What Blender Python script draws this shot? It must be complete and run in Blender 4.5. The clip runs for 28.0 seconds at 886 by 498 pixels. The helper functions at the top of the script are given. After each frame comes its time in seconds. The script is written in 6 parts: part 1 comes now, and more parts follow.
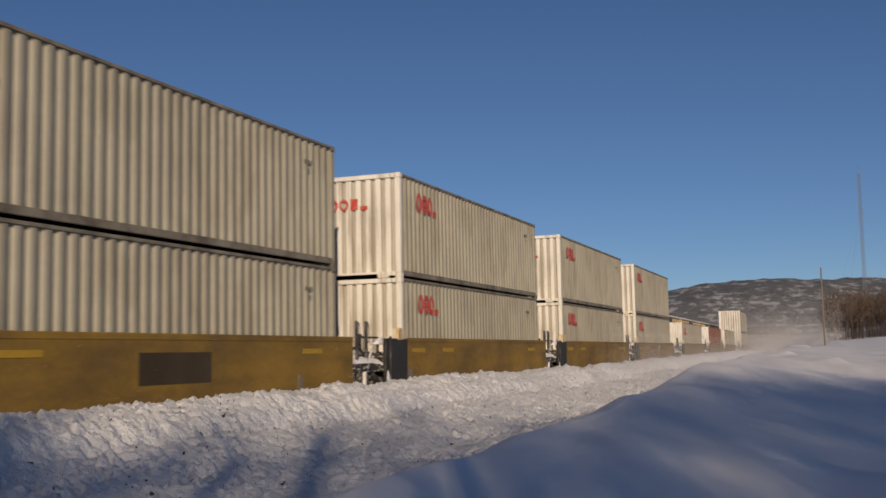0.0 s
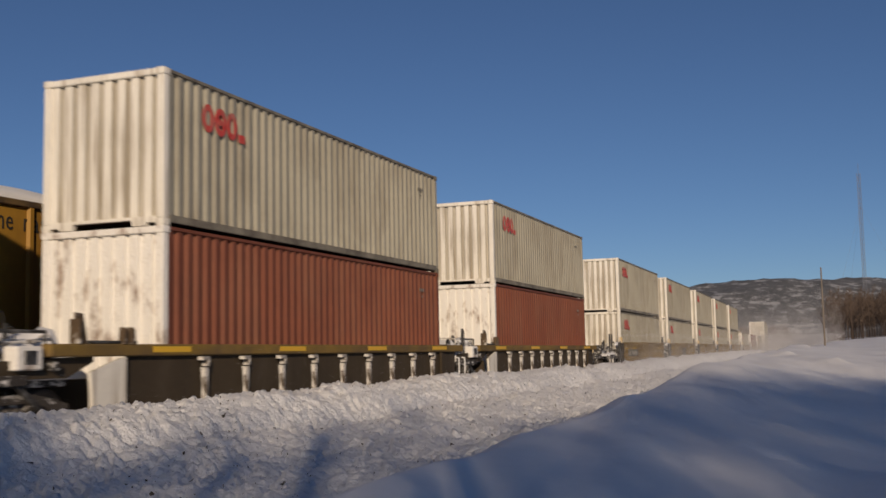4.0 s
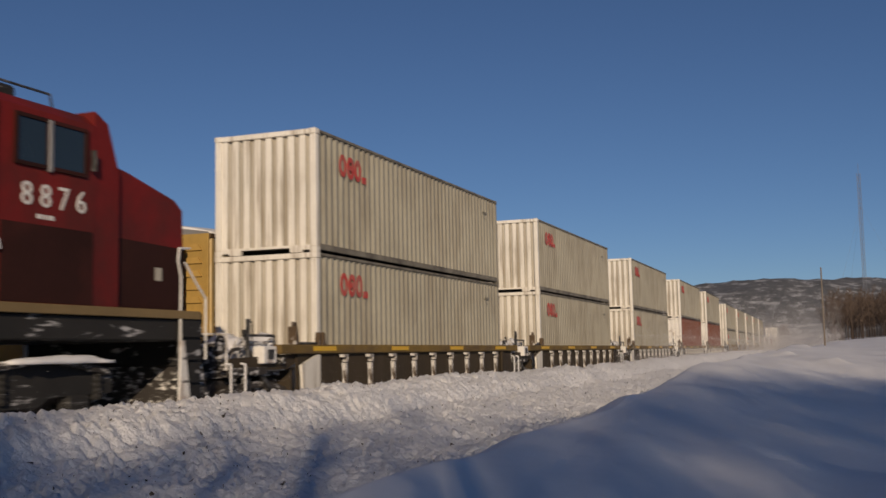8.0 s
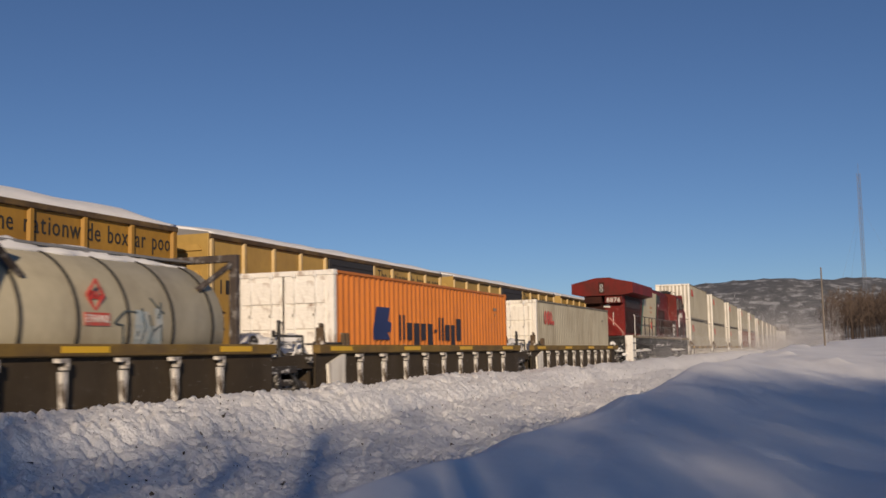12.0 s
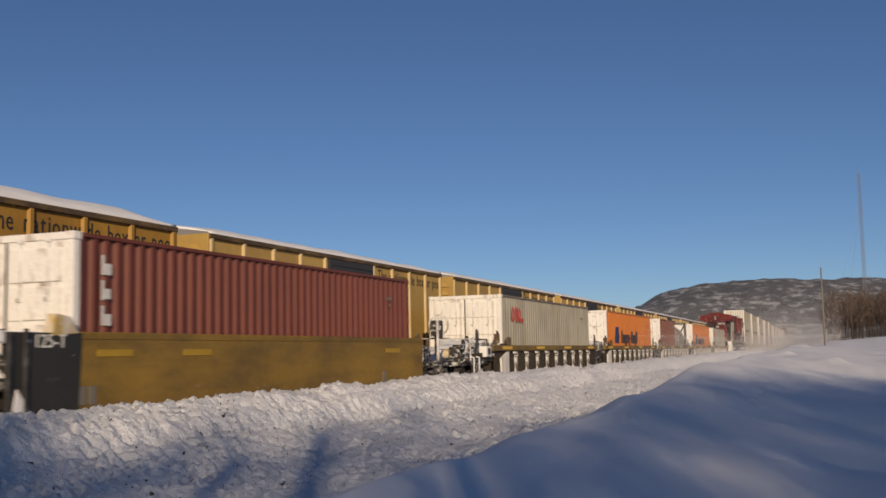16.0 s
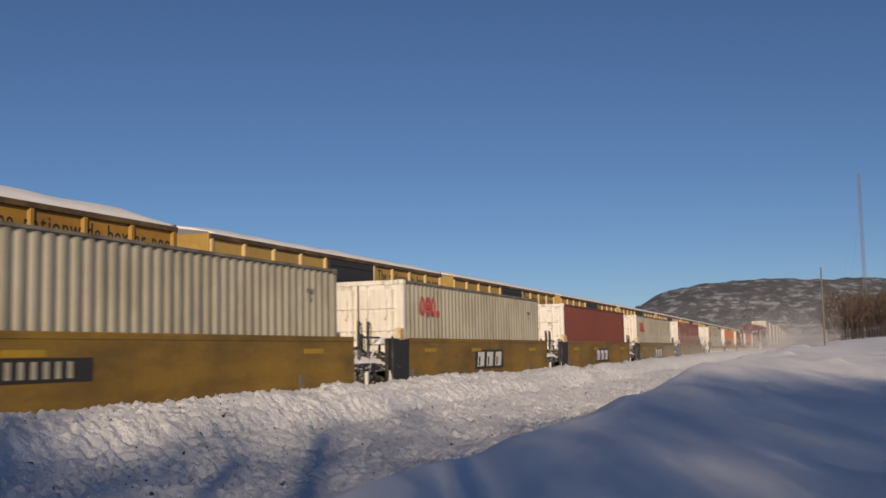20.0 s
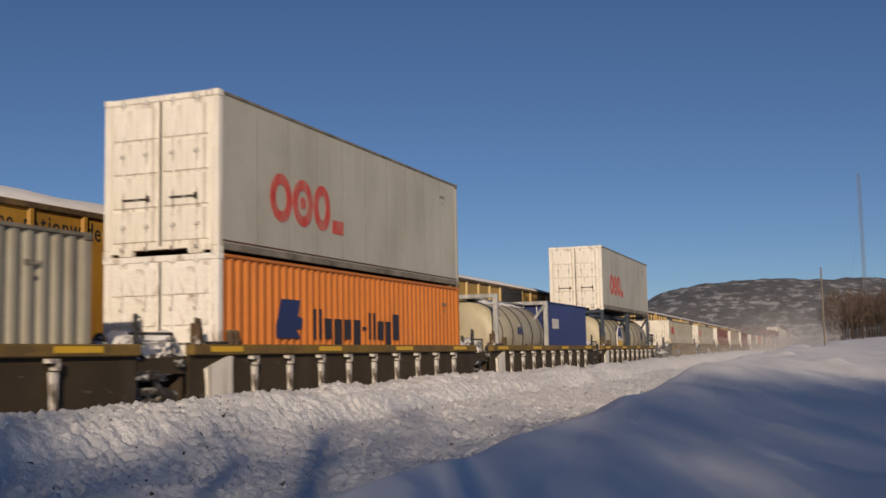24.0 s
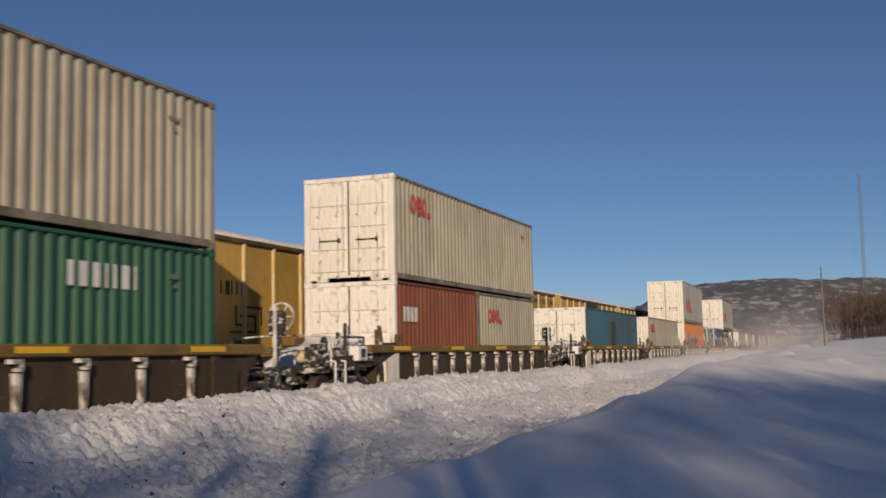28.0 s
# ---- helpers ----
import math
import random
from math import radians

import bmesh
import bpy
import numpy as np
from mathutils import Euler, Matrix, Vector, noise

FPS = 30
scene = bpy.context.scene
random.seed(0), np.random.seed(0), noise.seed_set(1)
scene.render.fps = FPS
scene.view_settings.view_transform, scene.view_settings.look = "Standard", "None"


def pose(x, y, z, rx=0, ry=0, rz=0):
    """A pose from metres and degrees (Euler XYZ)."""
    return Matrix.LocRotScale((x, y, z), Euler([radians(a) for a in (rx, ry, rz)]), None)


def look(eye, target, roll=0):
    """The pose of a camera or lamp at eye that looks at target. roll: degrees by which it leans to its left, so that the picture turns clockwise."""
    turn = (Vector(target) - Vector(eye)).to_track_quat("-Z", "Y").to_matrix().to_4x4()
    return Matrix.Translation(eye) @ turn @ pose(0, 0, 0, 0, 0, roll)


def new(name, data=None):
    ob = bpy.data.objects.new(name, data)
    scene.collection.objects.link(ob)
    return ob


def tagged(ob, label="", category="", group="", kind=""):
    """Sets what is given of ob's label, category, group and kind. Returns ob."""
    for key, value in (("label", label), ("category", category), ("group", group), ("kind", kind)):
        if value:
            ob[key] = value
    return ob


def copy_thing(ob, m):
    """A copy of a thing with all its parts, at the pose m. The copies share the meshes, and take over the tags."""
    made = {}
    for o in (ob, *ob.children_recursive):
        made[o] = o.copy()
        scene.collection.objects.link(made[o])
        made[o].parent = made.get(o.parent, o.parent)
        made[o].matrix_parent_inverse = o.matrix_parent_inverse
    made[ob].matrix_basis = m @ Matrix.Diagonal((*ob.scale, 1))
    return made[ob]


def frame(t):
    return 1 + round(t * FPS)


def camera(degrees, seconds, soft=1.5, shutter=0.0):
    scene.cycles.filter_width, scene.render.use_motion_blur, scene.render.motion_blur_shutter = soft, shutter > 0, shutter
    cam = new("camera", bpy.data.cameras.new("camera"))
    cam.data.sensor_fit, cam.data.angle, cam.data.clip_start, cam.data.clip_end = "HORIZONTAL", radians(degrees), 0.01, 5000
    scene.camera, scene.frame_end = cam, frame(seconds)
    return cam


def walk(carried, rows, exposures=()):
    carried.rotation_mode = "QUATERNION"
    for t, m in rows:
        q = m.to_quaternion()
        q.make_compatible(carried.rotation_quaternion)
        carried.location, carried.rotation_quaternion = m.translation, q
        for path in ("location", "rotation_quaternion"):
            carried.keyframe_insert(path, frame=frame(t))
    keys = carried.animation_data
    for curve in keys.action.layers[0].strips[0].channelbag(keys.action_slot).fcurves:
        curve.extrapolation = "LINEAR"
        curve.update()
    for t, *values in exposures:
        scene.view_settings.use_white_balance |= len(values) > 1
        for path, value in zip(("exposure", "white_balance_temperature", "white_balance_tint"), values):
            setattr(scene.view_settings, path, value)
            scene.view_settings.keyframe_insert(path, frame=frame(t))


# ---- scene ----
# World: rail tops at z = 0, the near track runs along +x with a slight bend to the left.

# ---- camera ----
cam = camera(45.07, 28.0, soft=1.6, shutter=0.2)
EYE = Vector((0.0, 0.0, 1.2))
AIM = EYE + Vector((0.92777, 0.35997, 0.09834)) * 50
walk(cam, [(0.0, look(EYE, AIM, -1.17)), (28.0, look(EYE, AIM, -1.17))],
     [(t, e, 6450, 16) for t, e in ((0.0, -0.42), (3.0, -0.47), (8.0, -0.57), (9.0, -0.46), (9.6, -0.16), (10.2, -0.15), (11.0, -0.20), (12.0, -0.25), (15.0, -0.29), (20.5, -0.30), (21.5, -0.45), (24.0, -0.39), (26.0, -0.42), (27.0, -0.46), (28.0, -0.37))])

# ---- light ----
SUN_AZ, SUN_EL = 26.0, 17.5        # degrees behind the camera, off the track's line
sun_way = Vector((-math.cos(radians(SUN_AZ)) * math.cos(radians(SUN_EL)),
                  -math.sin(radians(SUN_AZ)) * math.cos(radians(SUN_EL)), math.sin(radians(SUN_EL))))
world = bpy.data.worlds.new("winter_sky")
scene.world = world
world.use_nodes = True
wn = world.node_tree.nodes
sky = wn.new("ShaderNodeTexSky")
sky.sky_type, sky.sun_disc = "NISHITA", False
sky.sun_elevation = radians(SUN_EL)
sky.sun_rotation = math.atan2(sun_way.x, sun_way.y)
sky.altitude, sky.air_density, sky.dust_density, sky.ozone_density = 2500, 1.0, 0.0, 4.5
wn["Background"].inputs["Strength"].default_value = 0.072
world.node_tree.links.new(sky.outputs[0], wn["Background"].inputs["Color"])
sun_data = bpy.data.lights.new("sun", "SUN")
sun_data.energy, sun_data.angle, sun_data.color = 4.6, radians(0.6), (1.0, 0.81, 0.55)
sun = new("sun", sun_data)
sun.matrix_world = look(sun_way * 200, (0, 0, 0))

# ---- track geometry and running speed ----
TRACK_Y, SIDING_Y, BEND, BEND_END = 11.45, 15.6, 1.8275e-4, 95.0


def bend(x):
    """Sideways offset of the tracks at x, and its slope."""
    if x <= 0:
        return 0.0, 0.0
    if x < BEND_END:
        return BEND * x * x, 2 * BEND * x
    return BEND * BEND_END ** 2 + 2 * BEND * BEND_END * (x - BEND_END), 2 * BEND * BEND_END


def bends(x):
    x = np.maximum(x, 0)
    return np.where(x < BEND_END, BEND * x ** 2, BEND * BEND_END ** 2 + 2 * BEND * BEND_END * (x - BEND_END))


def on_track(x, y0, z=0.0):
    y, k = bend(x)
    return pose(x, y0 + y, z, 0, 0, math.degrees(math.atan(k)))


def run(t):
    """How far the train has come at t, counted from 14 s."""
    a = (t - 14) / 14
    return 14 * (14.7215 * a + 0.007 * a * a - 0.0392 * a ** 3)


# ---- materials ----
def mat(name, colour, rough=0.6, metal=0.0, vary=0.12, scale=3.0, bump=0.0, bump_scale=40.0, second=None, amount=0.0,
        mask_scale=(1, 1, 1), mask_at=0.55, soft=0.12, rnd=0.0, spec=0.5):
    """Painted or bare surface: a base colour with drift at two scales, a second colour (rust, frost, soot) in patches, fine relief."""
    m = bpy.data.materials.new(name)
    m.use_nodes = True
    n, ln = m.node_tree.nodes, m.node_tree.links.new
    b = n["Principled BSDF"]
    b.inputs["Roughness"].default_value, b.inputs["Metallic"].default_value = rough, metal
    b.inputs["Specular IOR Level"].default_value = spec
    co = n.new("ShaderNodeTexCoord")
    big, fine = n.new("ShaderNodeTexNoise"), n.new("ShaderNodeTexNoise")
    big.inputs["Scale"].default_value, big.inputs["Detail"].default_value = scale * 0.3, 4
    fine.inputs["Scale"].default_value, fine.inputs["Detail"].default_value = scale * 5, 3
    ln(co.outputs["Object"], big.inputs["Vector"]), ln(co.outputs["Object"], fine.inputs["Vector"])
    add = n.new("ShaderNodeMath")
    add.operation = "MULTIPLY_ADD"
    add.inputs[1].default_value = 0.35
    ln(fine.outputs["Fac"], add.inputs[0]), ln(big.outputs["Fac"], add.inputs[2])
    ramp = n.new("ShaderNodeMapRange")
    ramp.inputs[1].default_value, ramp.inputs[2].default_value = 0.4, 0.95
    ramp.inputs[3].default_value, ramp.inputs[4].default_value = 1 - vary, 1 + vary
    ln(add.outputs[0], ramp.inputs[0])
    hsv = n.new("ShaderNodeHueSaturation")
    hsv.inputs["Color"].default_value = (*colour, 1)
    if rnd:
        info, two = n.new("ShaderNodeObjectInfo"), n.new("ShaderNodeMath")
        two.operation = "MULTIPLY_ADD"
        two.inputs[1].default_value = rnd
        ln(info.outputs["Random"], two.inputs[0]), ln(ramp.outputs[0], two.inputs[2]), ln(two.outputs[0], hsv.inputs["Value"])
    else:
        ln(ramp.outputs[0], hsv.inputs["Value"])
    out = hsv.outputs[0]
    if second:
        mp, pat = n.new("ShaderNodeMapping"), n.new("ShaderNodeTexNoise")
        mp.inputs["Scale"].default_value = mask_scale
        pat.inputs["Scale"].default_value, pat.inputs["Detail"].default_value, pat.inputs["Roughness"].default_value = 1.0, 6, 0.62
        ln(co.outputs["Object"], mp.inputs[0]), ln(mp.outputs[0], pat.inputs["Vector"])
        cut = n.new("ShaderNodeMapRange")
        cut.inputs[1].default_value, cut.inputs[2].default_value = mask_at - soft, mask_at + soft
        cut.inputs[3].default_value, cut.inputs[4].default_value = 0, amount
        ln(pat.outputs["Fac"], cut.inputs[0])
        mix = n.new("ShaderNodeMix")
        mix.data_type = "RGBA"
        mix.inputs["B"].default_value = (*second, 1)
        mix.inputs[7].default_value = (*second, 1)
        ln(cut.outputs[0], mix.inputs[0]), ln(out, mix.inputs[6])
        out = mix.outputs[2]
    ln(out, b.inputs["Base Color"])
    if bump:
        bn, tex = n.new("ShaderNodeBump"), n.new("ShaderNodeTexNoise")
        tex.inputs["Scale"].default_value, tex.inputs["Detail"].default_value = bump_scale, 4
        bn.inputs["Strength"].default_value, bn.inputs["Distance"].default_value = bump, 1.0 / bump_scale
        ln(co.outputs["Object"], tex.inputs["Vector"]), ln(tex.outputs["Fac"], bn.inputs["Height"]), ln(bn.outputs[0], b.inputs["Normal"])
    return m


FROST = (0.78, 0.77, 0.75)
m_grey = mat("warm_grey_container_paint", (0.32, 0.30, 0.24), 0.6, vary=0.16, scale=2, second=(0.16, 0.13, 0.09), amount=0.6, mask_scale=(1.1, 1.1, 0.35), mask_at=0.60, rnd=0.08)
m_grey_rail = mat("dark_grey_rail_paint", (0.23, 0.21, 0.165), 0.7, vary=0.25, scale=3, second=(0.075, 0.06, 0.045), amount=0.8, mask_scale=(1.4, 1.4, 2.0), mask_at=0.52)
# frost, brightened beyond m_grey: sunlight on the rear ends put into the colour
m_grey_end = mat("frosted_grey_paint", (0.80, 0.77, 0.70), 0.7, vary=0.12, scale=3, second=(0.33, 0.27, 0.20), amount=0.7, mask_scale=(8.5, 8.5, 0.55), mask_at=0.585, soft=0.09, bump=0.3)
m_red = mat("oxide_red_container_paint", (0.165, 0.046, 0.02), 0.65, vary=0.25, scale=2, second=(0.20, 0.09, 0.05), amount=0.5, mask_scale=(1.2, 1.2, 0.35), mask_at=0.6, rnd=0.1)
m_brown = mat("dark_red_container_paint", (0.145, 0.036, 0.020), 0.55, vary=0.18, scale=2, rnd=0.1)
m_orange = mat("orange_container_paint", (0.55, 0.17, 0.02), 0.5, vary=0.14, scale=2, second=(0.25, 0.09, 0.03), amount=0.5, mask_scale=(0.6, 0.6, 0.4), mask_at=0.64)
m_blue = mat("teal_blue_container_paint", (0.032, 0.105, 0.15), 0.5, vary=0.2, scale=2, second=(0.035, 0.05, 0.06), amount=0.75, mask_scale=(0.35, 0.35, 0.12), mask_at=0.56)
m_navy = mat("navy_container_paint", (0.02, 0.035, 0.14), 0.5, vary=0.15)
m_green = mat("dark_green_container_paint", (0.012, 0.085, 0.045), 0.5, vary=0.2, scale=2, second=(0.09, 0.14, 0.10), amount=0.4, mask_scale=(0.8, 0.8, 0.3), mask_at=0.62)
m_smooth = mat("smooth_grey_reefer_panel", (0.45, 0.44, 0.375), 0.5, vary=0.12, scale=1.2, second=(0.25, 0.22, 0.16), amount=0.32, mask_scale=(1.0, 1.0, 0.3), mask_at=0.56)
# duller frosted grey that paints shade into the end ribs
m_rib_shade = mat("frosted_rib_shade_paint", (0.50, 0.465, 0.40), 0.7, vary=0.16, scale=3, second=(0.28, 0.235, 0.17), amount=0.7, mask_scale=(8.5, 8.5, 0.55), mask_at=0.56, soft=0.09, bump=0.3)
m_caked = mat("snow_caked_steel", (0.26, 0.17, 0.12), 0.8, vary=0.2, second=(0.82, 0.80, 0.76), amount=1.0, mask_scale=(3.0, 3.0, 1.3), mask_at=0.38, soft=0.08, bump=0.4, bump_scale=15)
m_caked_dark = mat("snow_caked_black_steel", (0.035, 0.03, 0.027), 0.8, vary=0.3, second=(0.78, 0.77, 0.75), amount=0.95, mask_scale=(6.0, 6.0, 13.0), mask_at=0.585, soft=0.06, bump=0.4, bump_scale=20)
m_frost_post = mat("frosted_post_steel", (0.085, 0.06, 0.04), 0.8, vary=0.3, second=(0.74, 0.72, 0.69), amount=0.95, mask_scale=(9, 9, 3.5), mask_at=0.50, soft=0.06, bump=0.3, bump_scale=20)
m_yellow = mat("faded_yellow_car_paint", (0.25, 0.15, 0.022), 0.7, vary=0.28, scale=2, second=(0.10, 0.064, 0.024), amount=0.7, mask_scale=(0.45, 0.45, 1.6), mask_at=0.53, rnd=0.1)
m_chord = mat("grimy_yellow_chord_paint", (0.23, 0.145, 0.028), 0.75, vary=0.3, scale=2, second=(0.11, 0.072, 0.034), amount=0.8, mask_scale=(0.8, 0.8, 2.0), mask_at=0.52)
# dirty brown, made darker to hold the shade below the top chord
m_web = mat("dark_dirty_brown_steel", (0.042, 0.029, 0.015), 0.85, vary=0.3, scale=2, second=(0.10, 0.08, 0.06), amount=0.4, mask_scale=(1.2, 1.2, 0.5), mask_at=0.6)
m_reflect = mat("yellow_reflective_stripe", (0.75, 0.45, 0.02), 0.4, vary=0.08)
m_reflect_dull = mat("dirty_reflective_stripe", (0.42, 0.26, 0.02), 0.6, vary=0.3, scale=5)
m_black = mat("black_steel", (0.025, 0.024, 0.023), 0.6, vary=0.3, scale=6, second=(0.45, 0.45, 0.46), amount=0.5, mask_scale=(5, 5, 3), mask_at=0.62)
m_gap = mat("grimy_black_rubber", (0.02, 0.018, 0.016), 0.7, vary=0.2)
m_wheel = mat("worn_wheel_steel", (0.10, 0.085, 0.075), 0.5, 0.6, vary=0.25, scale=8)
m_logo_red = mat("red_marking_paint", (0.54, 0.05, 0.035), 0.55, vary=0.2, scale=12, second=(0.42, 0.24, 0.18), amount=0.7, mask_scale=(4, 4, 2), mask_at=0.54)
m_logo_blue = mat("blue_marking_paint", (0.02, 0.035, 0.13), 0.55, vary=0.1)
m_logo_ink = mat("blue_black_marking_paint", (0.025, 0.022, 0.03), 0.55, vary=0.15, scale=8)
m_logo_white = mat("white_marking_paint", (0.70, 0.69, 0.66), 0.6, vary=0.15, scale=10)
m_logo_dull = mat("dull_white_stencil", (0.42, 0.39, 0.32), 0.6, vary=0.25, scale=10)
m_logo_black = mat("black_marking_paint", (0.03, 0.028, 0.026), 0.6, vary=0.2)
m_logo_grey = mat("faded_black_stencil", (0.18, 0.165, 0.135), 0.6, vary=0.2)
m_rust_line = mat("dark_rust_seam", (0.09, 0.035, 0.022), 0.8, vary=0.3, scale=6)
m_steel = mat("galvanised_steel", (0.32, 0.31, 0.30), 0.5, 0.5, vary=0.2)


# ---- mesh helpers ----
class Shape:
    """Collects faces, then becomes one mesh."""

    def __init__(self):
        self.v, self.f = [], []

    def add(self, verts, faces):
        o = len(self.v)
        self.v += [tuple(p) for p in verts]
        self.f += [tuple(o + i for i in f) for f in faces]
        return self

    def box(self, x0, x1, y0, y1, z0, z1, b=0.0):
        """Box, with chamfered edges where b is given."""
        if not b:
            p = [(x, y, z) for x in (x0, x1) for y in (y0, y1) for z in (z0, z1)]
            return self.add(p, [(0, 1, 3, 2), (4, 6, 7, 5), (0, 4, 5, 1), (2, 3, 7, 6), (0, 2, 6, 4), (1, 5, 7, 3)])
        b = min(b, (x1 - x0) * 0.4, (y1 - y0) * 0.4, (z1 - z0) * 0.4)
        pts, ix = [], {}
        for i, sx in enumerate((-1, 1)):
            for j, sy in enumerate((-1, 1)):
                for k, sz in enumerate((-1, 1)):
                    cx, cy, cz = (x0, x1)[i], (y0, y1)[j], (z0, z1)[k]
                    for a in range(3):
                        d = [-sx * b, -sy * b, -sz * b]
                        d[a] = 0
                        ix[i, j, k, a] = len(pts)
                        pts.append((cx + d[0], cy + d[1], cz + d[2]))
        F = []
        loop = ((0, 0), (1, 0), (1, 1), (0, 1))
        for s in (0, 1):
            for a in range(3):
                q = []
                for u, w in (loop if s else loop[::-1]):
                    key = [0, 0, 0]
                    key[a], key[(a + 1) % 3], key[(a + 2) % 3] = s, u, w
                    q.append(ix[(*key, a)])
                F.append(q)
        for a in range(3):
            c, d = (a + 1) % 3, (a + 2) % 3
            for u in (0, 1):
                for w in (0, 1):
                    k0, k1 = [0, 0, 0], [0, 0, 0]
                    k0[a], k1[a] = 0, 1
                    k0[c] = k1[c] = u
                    k0[d] = k1[d] = w
                    q = [ix[(*k0, c)], ix[(*k1, c)], ix[(*k1, d)], ix[(*k0, d)]]
                    F.append(q if u != w else q[::-1])
        for i in (0, 1):
            for j in (0, 1):
                for k in (0, 1):
                    q = [ix[i, j, k, 0], ix[i, j, k, 1], ix[i, j, k, 2]]
                    F.append(q if (i + j + k) % 2 else q[::-1])
        return self.add(pts, F)

    def prism(self, outline, a, b, axis="y"):
        """Extrudes a 2D outline. axis y: outline is (x, z); axis x: (y, z); axis z: (x, y)."""
        n = len(outline)
        at = {"y": lambda p, s: (p[0], s, p[1]), "x": lambda p, s: (s, p[0], p[1]), "z": lambda p, s: (p[0], p[1], s)}[axis]
        pts = [at(p, a) for p in outline] + [at(p, b) for p in outline]
        return self.add(pts, [tuple(range(n))[::-1], tuple(range(n, 2 * n))] + [(i, (i + 1) % n, n + (i + 1) % n, n + i) for i in range(n)])

    def tube(self, p0, p1, r, n=8, r1=None):
        p0, p1 = Vector(p0), Vector(p1)
        d = (p1 - p0).normalized()
        s = d.orthogonal().normalized()
        t = d.cross(s)
        r1 = r if r1 is None else r1
        ring = [(s * math.cos(2 * math.pi * i / n) + t * math.sin(2 * math.pi * i / n)) for i in range(n)]
        pts = [p0 + q * r for q in ring] + [p1 + q * r1 for q in ring]
        return self.add(pts, [tuple(range(n))[::-1], tuple(range(n, 2 * n))] + [(i, (i + 1) % n, n + (i + 1) % n, n + i) for i in range(n)])

    def rail(self, points, r, n=6):
        for a, b in zip(points, points[1:]):
            self.tube(a, b, r, n)
        return self

    def lathe(self, profile, axis, n=24, centre=(0, 0, 0)):
        """Turns (along, radius) pairs round an axis through centre."""
        pts, cx = [], Vector(centre)
        for s, r in profile:
            for i in range(n):
                a = 2 * math.pi * i / n
                c, d = r * math.cos(a), r * math.sin(a)
                pts.append(cx + Vector({"x": (s, c, d), "y": (c, s, d), "z": (c, d, s)}[axis]))
        F = []
        for k in range(len(profile) - 1):
            for i in range(n):
                j = (i + 1) % n
                F.append((k * n + i, k * n + j, k * n + n + j, k * n + n + i))
        m = len(profile)
        F += [tuple(range(n))[::-1], tuple(range((m - 1) * n, m * n))]
        return self.add(pts, F)

    def mesh(self, name, smooth=False):
        me = bpy.data.meshes.new(name)
        me.from_pydata(self.v, [], self.f)
        bm = bmesh.new()
        bm.from_mesh(me)
        bmesh.ops.recalc_face_normals(bm, faces=bm.faces)
        bm.to_mesh(me)
        bm.free()
        if smooth:
            for p in me.polygons:
                p.use_smooth = True
        return me


def part(name, shape, material, parent, label="", smooth=False):
    """One mesh object under a thing or under a part."""
    me = shape if isinstance(shape, bpy.types.Mesh) else shape.mesh(name, smooth)
    if not me.materials:
        me.materials.append(material)
    ob = new(name, me)
    ob.parent = parent
    if label:
        ob["label"] = label
    return ob


def thing(name, label, category, group="", kind=""):
    return tagged(new(name), label, category, group, kind)


def text_mesh(text, height, depth=0.004, spacing=1.0):
    """Letters as a mesh in the x-z plane, facing -y, starting at the origin."""
    cu = bpy.data.curves.new("lettering", "FONT")
    cu.body, cu.size, cu.extrude, cu.space_character = text, height / 0.73, depth, spacing
    cu.resolution_u = 2
    tmp = new("lettering", cu)
    me = bpy.data.meshes.new_from_object(tmp.evaluated_get(bpy.context.evaluated_depsgraph_get()))
    bpy.data.objects.remove(tmp)
    me.transform(Matrix.Rotation(radians(90), 4, "X"))
    return me


MOVING = []      # (thing, place along the train)


def roll(ob, u, z=0.0):
    MOVING.append((ob, u, z))
    ob.matrix_world = on_track(u + run(0), TRACK_Y, z)
    return ob


def corrugated(L, z0, z1, y, side, pitch, depth, shape=(0.36, 0.52, 0.80)):
    """A pressed trapezoid sheet standing in the x-z plane at y (outer face), recesses going inwards, with thickness."""
    n = max(1, round(L / pitch))
    p = L / n
    xs, ys = [], []
    for i in range(n):
        for fx, d in ((0.0, 0), (shape[0], 0), (shape[1], 1), (shape[2], 1)):
            xs.append(-L / 2 + (i + fx) * p)
            ys.append(y - side * depth * d)
    xs.append(L / 2), ys.append(y)
    s = Shape()
    m = len(xs)
    pts = [(x, q, z) for z in (z0, z1) for x, q in zip(xs, ys)] + [(x, q - side * 0.03, z) for z in (z0, z1) for x, q in zip(xs, ys)]
    F = []
    for i in range(m - 1):
        F += [(i, i + 1, m + i + 1, m + i), (2 * m + i + 1, 2 * m + i, 3 * m + i, 3 * m + i + 1), (i + 1, i, 2 * m + i, 2 * m + i + 1), (m + i, m + i + 1, 3 * m + i + 1, 3 * m + i)]
    F += [(0, m, 3 * m, 2 * m), (m - 1, 3 * m - 1, 4 * m - 1, 2 * m - 1)]
    return s.add(pts, F)


def turned(shape, rz, dx=0.0, dy=0.0):
    """A copy of a shape turned about z and shifted."""
    c, s = math.cos(radians(rz)), math.sin(radians(rz))
    shape.v = [(x * c - y * s + dx, x * s + y * c + dy, z) for x, y, z in shape.v]
    return shape


